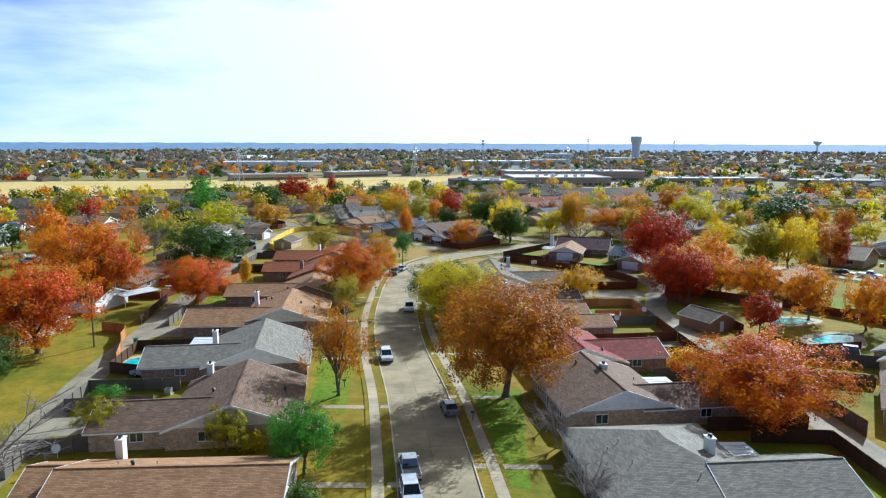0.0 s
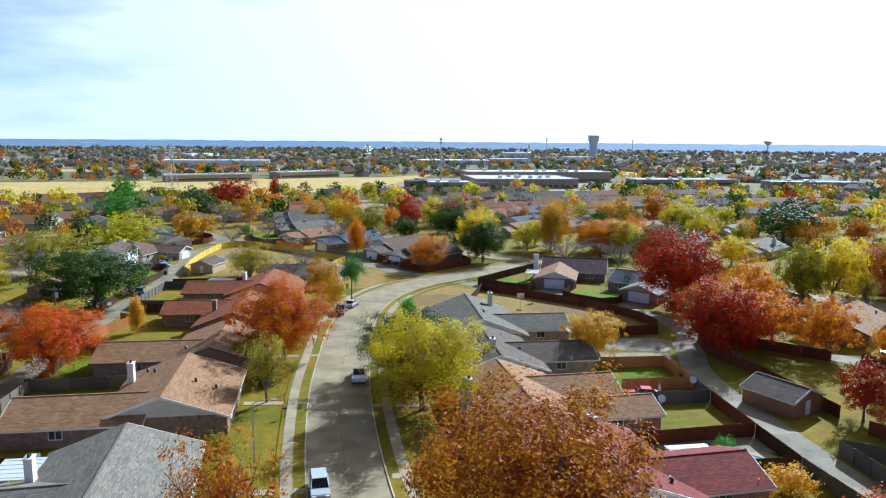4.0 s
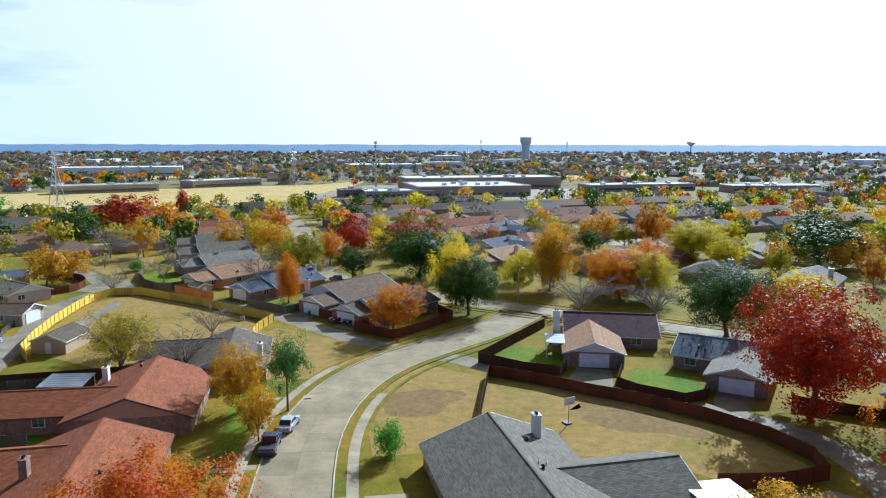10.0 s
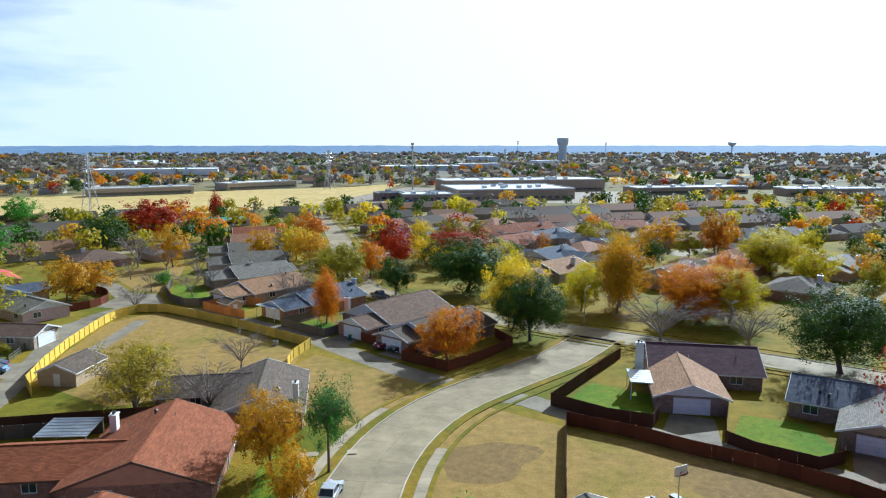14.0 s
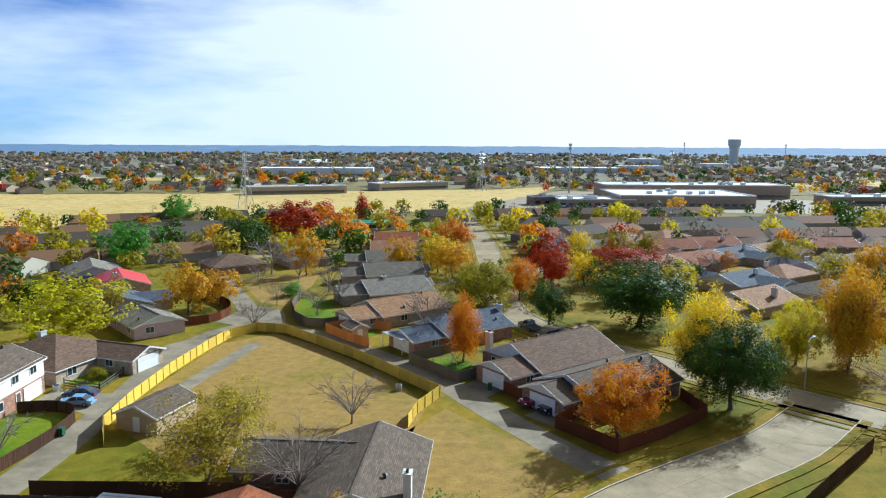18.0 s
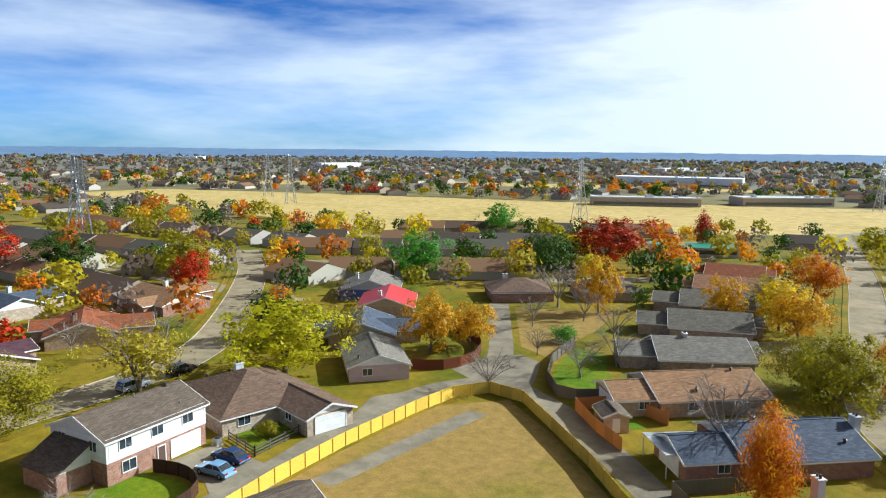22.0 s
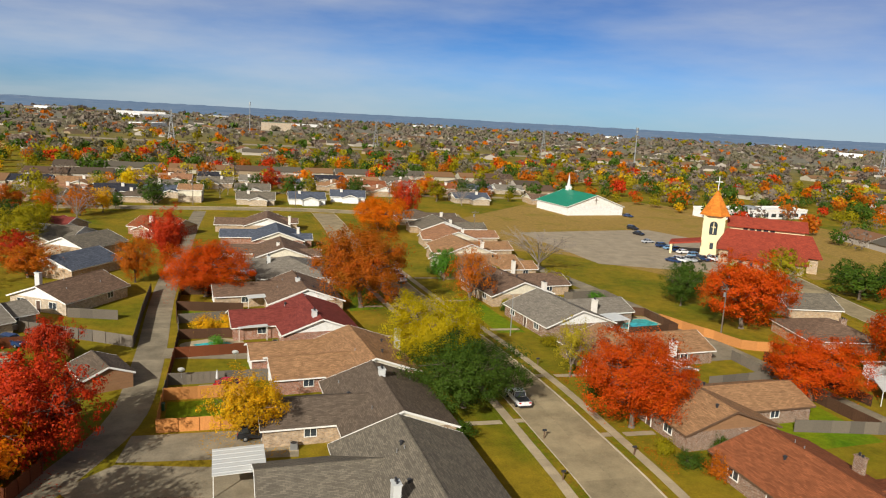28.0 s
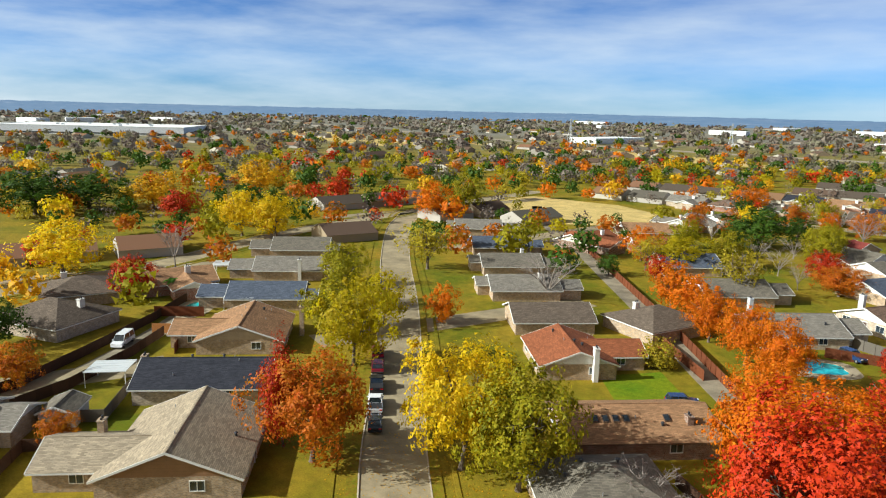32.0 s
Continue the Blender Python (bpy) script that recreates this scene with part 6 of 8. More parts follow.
back_lawn([(-64.6, 218.5), (-72.8, 218.5), (-73, 223.5), (-74.4, 234), (-74.3, 238.8), (-70, 240.2), (-66.8, 239.8), (-64.7, 237), (-64, 230)])
back_lawn([(90, 163), (96.5, 155.5), (90, 147), (83, 154.5)])
back_lawn([(-24, 268), (-16, 260), (-10.5, 265), (-18, 274)])
back_lawn([(-42.5, 286.5), (-38, 281.5), (-33, 285), (-38, 290.5)])
back_lawn([(28, 108), (43.5, 105.5), (44.5, 98.5), (30, 101)])
back_lawn([(36, 83.5), (45.5, 81.5), (45.8, 67), (38, 64)])
back_lawn([(0, 282), (12, 272), (22, 262), (10, 268)])
back_lawn([(-13, 190), (-20, 190), (-20, 213), (-14, 205)])
back_lawn([(4.5, 98), (12, 100), (10, 70), (5.5, 72)])
back_lawn([(-20, 116), (-14.6, 116), (-12, 90), (-17, 90)])
back_lawn([(-55.3, 304), (-52, 296), (-48, 290.8), (-45, 290.6), (-42, 293), (-40, 296.5), (-47, 306), (-51, 315), (-56.8, 315.5)])
back_lawn([(-38, 150), (-52.5, 152), (-53, 167), (-40, 168)])
pool(-46, 112, 30, 5.2, 2.8)
pool(37, 119.8, 0, 3.0, 1.6)
pool(71.5, 127, 40, 5.0, 3.0)
pool(175, 179.3, 135, 4.8, 2.0)
pool(70, 141, 10, 4.0, 2.0)

# ---------------------------------------------------------------- cars
car("suv", "silver", -8.8, 113.6, 190)
car("sedan", "grey", 1.6, 91.2, 12)
car("pickup", "silver", -2.7, 73.6, 10)
car("suv", "silver", -2.2, 67.6, 190)
car("pickup", "white", -7.0, 148.5, 182)
car("pickup", "navy", -13.4, 190, -5)
car("sedan", "silver", -11.6, 196.3, -14)
car("suv", "black", 29.2, 156, 92)
car("sedan", "red", 33.2, 139.6, 80)
car("suv", "silver", -44.2, 104.6, 80)
car("pickup", "maroon", -3.6, 251.3, 130)
car("pickup", "black", -1.0, 249.2, 130)
car("sedan", "blue", -67.5, 243.5, 98)
car("sedan", "navy", -69, 246.8, 95)
car("suv", "blue", -61.5, 210, 20)
car("pickup", "white", -65.2, 196.8, 62)
for kd, pn, px, py in (("sedan", "black", 109.2, 192.6), ("pickup", "white", 113.4, 188.4), ("pickup", "black", 118.4, 183.2), ("suv", "maroon", 123.6, 177.9), ("suv", "maroon", 128.3, 173.2)):
    car(kd, pn, px, py, 225)
car("sedan", "maroon", 154.8, 144.8, 45)
car("sedan", "red", 225.5, 142, 10)
car("pickup", "white", -121, 204.5, 92)
# Van added to stand in for a white boat trailer.
car("van", "white", 163.5, 199.5, 40)
for k, (px, py, pn) in enumerate(((-119, 214.6, "tan"), (-131, 215.0, "silver"), (-151, 215.3, "blue"), (-164, 213.8, "silver"), (-182, 212.0, "white"))):
    car(("suv", "sedan", "van")[k % 3], pn, px, py, 90)
car("suv", "maroon", -99.2, 213, 0)
car("suv", "silver", -100.6, 254, 5)
car("suv", "black", -101.6, 263, 10)
car("pickup", "grey", -4, 293, 30)
car("suv", "navy", 1.5, 287, 45)
car("pickup", "red", 6.5, 290, 45)
car("sedan", "red", 93.6, 140, 50)
car("pickup", "navy", 97.2, 143.8, 50)
car("suv", "navy", 82, 158, 130)
car("suv", "navy", 68, 118, 60)
for k in range(9):
    car(("sedan", "suv", "pickup")[k % 3], ("navy", "white", "silver", "black")[k % 4], -92 - 3.0 * k, 43 - 0.6 * k + 6, 20, lite=True)

# ---------------------------------------------------------------- trees that stand near the way
def grove(kind, *spots):
    """Trees of one kind: each spot is x, y, the height and the crown's width."""
    for x, y, h, w in spots:
        d = min(math.hypot(x - p[1][0], y - p[1][1]) for p in PATH)
        near = 1 if d > 100 else 5 if d < 52 and w > 12.9 else 4 if (d < 60 and w > 14) or w >= 17 else 3 if (d < 62 and w > 6) or w >= 14 else 2
        tree(x, y, h, w, kind, near, "slim" if w < h * 0.62 and kind in ("gold", "orange", "red") else None)


grove("thin", (-99, 254, 10.6, 14), (-88, 287, 10, 7), (-41, 234, 7.5, 9.5), (-38.5, 221.5, 10, 12), (-19, 139.5, 9.5, 6.7), (97, 90, 12.5, 13), (166, 118, 13, 16))
grove("green", (-161, 463, 12.8, 17), (-122, 354, 13, 17.7), (-14, 73, 8, 7.4))
grove("rust", (9.5, 97, 16.5, 19.5), (57, 75, 10, 8), (80, 70, 7.3, 12.9), (108, 204, 12.8, 13), (107, 345, 14.4, 11.4), (155, 219, 7, 6.7))
grove("yg", (67, 261, 11, 14), (106, 292, 10, 12), (112, 322, 11, 14), (40, 275, 9, 9), (-96, 211, 5.5, 9.6), (45, 288, 8.7, 7.8), (106, 311, 12, 17), (119, 70, 8.9, 16), (128, 179, 14, 13), (140, 160, 10, 10))
grove("red", (57.6, 190, 17, 19), (-121, 139, 9.9, 9.8), (-89, 162, 5.2, 4.2), (-89, 410, 15.4, 26), (-78, 477, 13.4, 8.3), (-23, -27, 15, 9.8), (1, 349, 12, 14), (2, 332, 10.8, 9), (23, 345, 10, 20), (52, 161, 12, 11.7), (53, 57, 14, 10.5), (55, 157, 11.7, 10.6), (59, 130, 8, 7.2))
grove("red", (86, 57, 8, 9.8), (113.5, 204, 12.5, 6.5), (190, 184, 9, 9.7), (276, 124, 11, 13.7), (292, 37, 10, 11.8))
grove("orange", (78, 283, 11, 10), (-116, 207, 17, 12), (-101, 185, 12.8, 15), (-97, 196, 13, 13.5), (-28, 392, 11, 14), (-15.5, 270, 11, 6.8), (-8, 1, 11.7, 17.6), (-6, 319, 10, 9), (6, 240.5, 9.6, 10), (57, 167, 11, 13), (61, 262, 11.7, 15), (63, 274, 9.7, 12), (64, 163, 10, 12), (66, 176, 13, 12), (70, 278, 8.2, 10.4), (71, 158, 10, 10), (74, 142, 11, 10))
grove("orange", (81, 134, 10.5, 9), (90, 126, 10, 9), (97, 118, 10, 9), (104, 110, 10.2, 10), (132, 152, 7.7, 6.7), (141, -58, 12, 15.7), (221, 53, 13.5, 17))
grove("gold", (30.5, 156.5, 8.2, 9), (-72.8, 304, 8.5, 9), (-76.5, 296.5, 10.5, 10.5), (-65, 345, 12.4, 10), (-49.5, 176, 6.8, 3.8), (-24, 345, 10, 11.7), (-18.5, 203, 9.2, 7.2), (-15, 192.5, 7, 4.8), (47, 272, 16, 9.5), (50, 278, 16, 11), (310, 116, 13, 21), (322, 58, 15.6, 24))
grove("flame", (-67.5, 116, 15, 19), (-73.5, 153, 16.5, 17), (-53.5, 152.5, 10, 14.5), (41, 87.5, 11.5, 18), (-19.8, 158.5, 13.2, 14.5))
grove("red", (-152, 301, 11, 10), (-224, 285, 14, 17), (-150, 182, 12, 14))
grove("olive", (-165, 308, 13.5, 20), (-97, 213, 5, 9))
grove("dark", (-212, 268, 13, 16), (-203, 296, 12, 17), (-169, 228, 9, 10), (-64.5, 98, 9, 8.5))
grove("orange", (-200, 255, 8, 10))
grove("lime", (-88, 272.5, 12, 20))
grove("bare", (-60.5, 307, 6.5, 6), (-71, 325, 8, 8), (-49, 300, 7.5, 9), (-58, 286, 6.5, 9), (-64.5, 336, 8, 8), (-53, 324, 9, 10), (-46.5, 309, 8, 9))
grove("yg", (2.2, 136, 12.4, 15.5))
grove("dark", (1.4, 149.5, 10, 15.5))
tree(-14, 97, 13.5, 9.5, "rust", 3, "sparse")
tree(99, 190, 9, 5, "thin", 3)
grove("olive", (86.4, 193, 14.4, 13), (-96, 233, 10.5, 14), (-71, 254, 2, 3), (-40, 82, 5, 6.5), (-26, 152, 4.5, 5), (-24, 78.5, 5, 5.4), (-17, 315, 8.6, 14), (-13, 302, 11.7, 12.6), (91, 37, 11, 12), (94, 19, 9.7, 9.6), (143, 171, 10, 11), (154, 157, 11, 9), (169, 145, 10, 11), (218, 36, 15.9, 13))
grove("dark", (153, 316, 14, 18), (-118, 94, 8.7, 16.7), (-115, 156, 15, 18), (-101, 393, 11, 17), (-95, 378, 11.4, 16), (-89, 157, 4.3, 4.4), (-71, 90, 8.5, 8.4), (-65, 194, 13, 21), (0, 297, 8.8, 10), (18, 298, 13.2, 22), (23, 252.5, 12.5, 13), (68, 228, 13.5, 18), (113, 20, 12.5, 23), (138, 296, 13, 25), (323, 154, 16, 30), (325, 134, 13, 30))
grove("yellow", (95, 245, 9, 12), (-29, 353, 10, 12), (22, 262, 14.5, 12), (94, 193.6, 15, 13), (221, 186, 13, 19), (227, 120, 13.7, 14.5), (238, 125, 14, 16))
grove("bare", (61, 243, 9, 15), (-91, 220, 11.5, 11), (-75, 345, 11.6, 15), (-68, 214, 6, 8.6), (-65, 225, 7.2, 7.8), (-43, 62, 12.4, 17), (-29, 221, 8, 11), (-28, 241.5, 6.5, 9), (-23, 283, 10.7, 11.9), (14, 80, 6, 6.2), (15, 66, 5.5, 6.6), (47, 249, 9, 17), (49, 355, 8.8, 12.6), (74, 188.5, 6, 8.8), (127, 122, 11.6, 16), (211, 163, 13.6, 10.6))
grove("pine", (-12, 202, 10.6, 6.8))
for x, y, h, w, k in ((0.5, 186, 4.6, 3.4, "green"), (4.5, 159.5, 2.6, 3.4, "dark"), (-22, 124, 2, 4, "olive"), (-20, 147, 2.2, 4, "dark"),
                      (-21.5, 170, 2.2, 3.2, "dark"), (-21, 183, 2, 4, "olive"), (-20, 166.5, 2.2, 2.4, "olive"), (-29, 163, 2.6, 3, "dark"), (-113, 236, 1.6, 6, "dark"), (12.5, 84, 3, 5, "bare"), (39.3, 111.8, 3.0, 4.4, "gold"), (35, 111.2, 3.0, 4.6, "gold"), (-22.3, 84, 4.2, 6, "olive"), (-27.5, 167.5, 2.4, 2.6, "dark"), (-23.5, 173, 3.0, 3.2, "rust"),
                      (36.5, 121, 2.2, 2.4, "green"), (-60.5, 318, 3.5, 5, "green"), (-13, 66, 2.4, 4, "dark"), (-21, 79, 2.6, 3.4, "yg"), (91, 145.5, 5, 6, "thin"), (-24.5, 160.5, 2, 2.2, "olive"),
                      (-45, 94, 2.4, 4, "green"), (-22, 96, 2.2, 3, "olive"), (-21, 101, 2, 3, "dark")):
    tree(x, y, h, w, k, 1, "bush")

def palm(x, y, h=3.2):
    """A short palm: ringed trunk and arching fronds."""
    e = thing("palm_tree", pose(x, y, 0), "short green palm with arching fronds by a pool", "tree")
    part("trunk", tubes(*[((0, 0, i * h / 8), (0, 0, (i + 1) * h / 8), .24, .19) for i in range(8)], sides=8), BARK, e)
    for k in range(13):
        a = 2 * math.pi * k / 13 + 0.2 * math.sin(k * 5)
        up = 0.9 - 0.55 * (k % 3)
        bm = bmesh.new()
        prev = None
        for i in range(6):
            t = i / 5
            d, z = 2.2 * t, h + up * 1.3 * t - 1.5 * t * t
            w = 0.42 * math.sin(math.pi * (0.12 + 0.85 * t))
            q = [bm.verts.new((math.cos(a) * d - math.sin(a) * o, math.sin(a) * d + math.cos(a) * o, z - abs(o) * 0.5)) for o in (-w, 0, w)]
            if prev:
                bm.faces.new((prev[0], prev[1], q[1], q[0]))
                bm.faces.new((prev[1], prev[2], q[2], q[1]))
            prev = q
        part("frond", bm, LEAF["green"], e)


palm(188.5, 176.4)
# ---------------------------------------------------------------- small things by the street
def hoop(x, y, rot):
    e = thing("basketball_hoop", pose(x, y, 0, 0, 0, rot), "freestanding basketball hoop with a white backboard", "basketball hoop")
    part("pole", tubes(((0, 0, 0), (0, 0, 3.0), .06, .06)), METAL_GREY, e)
    part("backboard", boxes((-.85, .85, .1, .16, 2.7, 3.7)), METAL_WHITE, e)
    part("ring", tubes(((-.22, .2, 3.0), (.22, .2, 3.0), .025, .025), ((-.22, .2, 3.0), (-.22, .62, 3.0), .025, .025), ((.22, .2, 3.0), (.22, .62, 3.0), .025, .025), ((-.22, .62, 3.0), (.22, .62, 3.0), .025, .025)), LENS_RED, e)
    part("base", boxes((-.4, .4, -.9, .2, 0, .18)), BLACK, e)


hoop(24.3, 191.8, 200)
hoop(-30, 45, 30)
for x, y in ((-6.4, 160.5), (-16.0, 166.3), (-13.6, 100), (-15.6, 134), (4.6, 88), (-4.6, 171)):
    mailbox(x, y)
street_lamp(36.5, 262, 140, 7.5)
street_lamp(-16.2, 118, 90, 8)
for x, y in ((-60, 120), (-61, 170), (-38, 15), (98, -52), (58, -56), (18, -57), (-20, -52), (140, -46)):
    utility_pole(x, y, 0)


def swing(x, y, rot):
    e = thing("swing_set", pose(x, y, 0, 0, 0, rot), "pale green metal swing set on a back lawn", "swing set")
    part("top_bar", tubes(((-2, 0, 2.1), (2, 0, 2.1), .05, .05)), METAL_GREY, e)
    for s in (-2, 2):
        for d in (-.9, .9):
            part("leg", tubes(((s, 0, 2.1), (s * 1.1, d, 0), .045, .045)), METAL_GREY, e)
    for s in (-1, 0.2, 1.2):
        part("swing", tubes(((s - .2, 0, 2.1), (s - .2, 0, .5), .012, .012), ((s + .2, 0, 2.1), (s + .2, 0, .5), .012, .012), ((s - .25, 0, .5), (s + .25, 0, .5), .06, .06)), METAL_WHITE, e)


swing(-18.5, 266, 40)
swing(-80, 128, 20)


def skylights():
    for k, (a, b) in enumerate(((5.5, 2.6), (4.2, 2.6), (2.9, 2.6), (1.6, 2.6), (-3.6, 2.6))):
        q = pose(83.2, 172.6, 0, 0, 0, 45) @ Vector((a, b, 0))
        e = thing("skylight", pose(q.x, q.y, 3.86, -20, 0, 45), "domed blue glass skylight on a brown roof", "skylight", "skylights on the brown roof")
        part("skylight_frame", boxes((-.4, .4, -.6, .6, 0, .1)), DARKTRIM, e)
        part("skylight_glass", boxes((-.33, .33, -.52, .52, .1, .16)), CARGLASS, e)


skylights()


def patio_set(x, y, rot, top, label):
    e = thing("patio_table", pose(x, y, 0.03, 0, 0, rot), label, "table")
    part("tabletop", tubes(((0, 0, .70), (0, 0, .75), .75, .75), sides=18), top, e)
    part("pedestal", tubes(((0, 0, 0), (0, 0, .70), .06, .05), ((0, 0, 0), (0, 0, .05), .35, .30), sides=10), METAL_GREY, e)


def garden_chair(x, y, rot):
    e = thing("garden_chair", pose(x, y, 0.03, 0, 0, rot), "dark metal garden chair beside a patio table", "chair", "chairs round the patio table")
    part("seat", boxes((-.25, .25, -.25, .25, .42, .47)), BLACK, e)
    part("backrest", boxes((-.25, .25, .21, .26, .47, .95)), BLACK, e)
    for sx in (-.22, .22):
        for sy in (-.22, .22):
            part("leg", boxes((sx - .02, sx + .02, sy - .02, sy + .02, 0, .42)), BLACK, e)


def closed_umbrella(x, y):
    e = thing("garden_umbrella", pose(x, y, 0.03), "closed white garden umbrella on a patio", "umbrella")
    part("base", tubes(((0, 0, 0), (0, 0, .1), .28, .25), sides=12), BLACK, e)
    part("pole", tubes(((0, 0, .1), (0, 0, 2.5), .025, .025), sides=8), METAL_GREY, e)
    part("canopy", tubes(((0, 0, 1.2), (0, 0, 1.9), .20, .16), ((0, 0, 1.9), (0, 0, 2.55), .16, .02), sides=8), METAL_WHITE, e, "white furled canopy")


patch("patio", [(30.5, 139.5), (37.5, 140.2), (37.8, 137.9), (30.5, 137.4)], 0.03, WALKC, "small concrete patio behind a house", "patio")
closed_umbrella(35.2, 138.6)
patio_set(34.2, 138.8, 0, DARKTRIM, "round brown patio table on a concrete patio")
for a in range(4):
    garden_chair(34.2 + 1.1 * math.cos(a * 1.57 + .4), 138.8 + 0.95 * math.sin(a * 1.57 + .4), math.degrees(a * 1.57 + .4) - 90)
patio_set(-66.5, 169.2, 0, METAL_WHITE, "round white table in a fenced back yard")
patio_set(-64.8, 168.4, 0, CARPAINT["blue"], "round pale blue table in a fenced back yard")


def ac_unit(x, y):
    e = thing("air_conditioner", pose(x, y, 0), "grey outdoor air conditioning unit on a pad", "air conditioner")
    part("pad", boxes((-.55, .55, -.55, .55, 0, .08)), WALKC, e)
    part("case", boxes((-.42, .42, -.42, .42, .08, .85)), METAL_GREY, e)
    part("fan_grille", tubes(((0, 0, .85), (0, 0, .89), .36, .36), sides=14), BLACK, e)


for x, y in ((25, 159.5), (27, 120.5), (-38, 97), (-41, 122), (-40.5, 149), (-40, 166), (33, 102.5), (-74, 248.8), (90, 166), (107, 149), (127, 206), (-24, 255)):
    ac_unit(x, y)


def dish(x, y, z, rot=180):
    e = thing("satellite_dish", pose(x, y, z, 0, 0, rot), "round white satellite dish on a short mast", "satellite dish")
    part("mast", tubes(((0, 0, 0), (0, 0, 1.0), .03, .03)), METAL_GREY, e)
    bm = bmesh.new()
    bmesh.ops.create_cone(bm, cap_ends=True, segments=18, radius1=.12, radius2=.5, depth=.14, matrix=pose(0, .12, 1.15, -60))
    part("reflector", bm, METAL_WHITE, e)


for x, y in ((-37.5, 82.5), (-41, 74), (40, 139), (33, 132)):
    dish(x, y, 1.1 if x < 0 else 1.6)


def bin_cart(x, y, mat):
    e = thing("trash_bin", pose(x, y, 0.03), "wheeled plastic refuse bin by the alley", "trash bin")
    part("bin_body", boxes((-.3, .3, -.32, .32, .08, .95)), mat, e)
    part("lid", boxes((-.33, .33, -.36, .36, .95, 1.05)), mat, e)
    for s in (-.3, .3):
        part("wheel", tubes(((s - .03, -.3, .12), (s + .03, -.3, .12), .12, .12), sides=10), RUBBER, e)


GREENPLASTIC = grainy("dark_green_plastic", (0.02, 0.10, 0.05), 0.5)
for x, y in ((45, 188.6), (45.9, 187.9), (41.5, 146.5), (-53.6, 122), (-10.5, 256.5), (-63, 233.5), (-54.5, 147)):
    bin_cart(x, y, GREENPLASTIC)




def fallen_leaves(colour, spots, count, seed):
    """Fallen leaves strewn on the lawns below a few crowns."""
    g = np.random.default_rng(seed)
    v = []
    line = np.array([(q.x, q.y) for q in MAIN])
    for x, y, w in spots:
        t, r = g.random(count) * 2 * np.pi, w * 0.62 * np.sqrt(g.random(count))
        p = np.stack([x + r * np.cos(t), y + r * np.sin(t), 0.035 + 0.02 * g.random(count)], 1)
        p = p[np.min(np.hypot(p[:, :1] - line[None, :, 0], p[:, 1:2] - line[None, :, 1]), 1) > 7.2]
        a = g.random(len(p)) * 2 * np.pi
        s = 0.07 + 0.08 * g.random(len(p))
        for k in (0, 2.2, 4.1):
            v.append(np.stack([p[:, 0] + s * np.cos(a + k), p[:, 1] + s * np.sin(a + k), p[:, 2] + 0.02 * np.sin(a * 3 + k)], 1))
        v[-3:] = [np.stack(v[-3:], 1).reshape(-1, 3)]
    v = np.concatenate(v)
    me = arrays_mesh("fallen_leaves", [tuple(q) for q in v], [(i, i + 1, i + 2) for i in range(0, len(v), 3)], LEAF[colour])
    tagged(new("fallen_leaves", me), "fallen %s leaves strewn over the lawn" % WORDS[colour], "leaves", "", "stuff")


fallen_leaves("rust", [(9, 96, 22), (-19.5, 158, 18), (-16, 150, 9), (-15.5, 168, 8), (-14, 140, 7), (-18, 90, 9), (-17, 80, 8), (-4, 108, 14)], 900, 3)
fallen_leaves("gold", [(-18.5, 203, 9), (-15, 192, 8), (3, 135, 18), (30, 156, 10), (95, 197, 20), (47, 272, 10)], 700, 4)
fallen_leaves("red", [(57.6, 190, 20), (40, 86, 18), (66, 176, 14), (57, 167, 14), (-74, 151, 16)], 700, 5)


# ---------------------------------------------------------------- churches, school, halls
def flat_hall(x, y, rot, L, W, h, wall, roof_mat=None, label="low commercial building with a white flat roof", units=3):
    e = thing("building", pose(x, y, 0, 0, 0, rot), label, "building")
    part("wall", boxes((-W / 2, W / 2, -L / 2, L / 2, 0, h)), wall, e)
    part("flat_roof", boxes((-W / 2 + .4, W / 2 - .4, -L / 2 + .4, L / 2 - .4, h, h + .05)), roof_mat or WHITEROOF, e)
    far = math.hypot(x, y - 190) > 450
    if not units:
        for s in (-1, 1) if math.hypot(x, y - 190) < 800 else ():
            part("window_band", boxes((-W / 2 + 2, W / 2 - 2, s * L / 2 - .06, s * L / 2 + .06, 1.0, min(2.6, h - .8))), PANE, e)
        return e
    for q in ((-W / 2 - .1, W / 2 + .1, -L / 2 - .1, -L / 2 + .4), (-W / 2 - .1, W / 2 + .1, L / 2 - .4, L / 2 + .1), (-W / 2 - .1, -W / 2 + .4, -L / 2 + .4, L / 2 - .4), (W / 2 - .4, W / 2 + .1, -L / 2 + .4, L / 2 - .4)):
        part("parapet", boxes((*q, h - .1, h + .6)), TRIM, e)
    rnd = random.Random(int(x) + 7)
    for k in range(units):
        a, b = rnd.uniform(-.35, .35) * W, rnd.uniform(-.35, .35) * L
        part("roof_unit", boxes((a - 1.4, a + 1.4, b - 1.8, b + 1.8, h + .05, h + 1.8)), METAL_GREY, e)
    if far:
        for s in (-1, 1):
            part("window_band", boxes((-W / 2 + 2, W / 2 - 2, s * L / 2 - .06, s * L / 2 + .06, 1.0, min(2.6, h - .8))), PANE, e)
        return e
    n = int(W / 5)
    for s in (-1, 1):
        for k in range(n):
            xx = -W / 2 + (k + .5) * W / n
            part("window", boxes((xx - 1.5, xx + 1.5, s * L / 2 - .06, s * L / 2 + .06, 1.0, min(2.6, h - .8))), PANE, e)
    return e


def block(root, name, q, z0, z1, mat):
    part(name, boxes((*q, z0, z1)), mat, root)


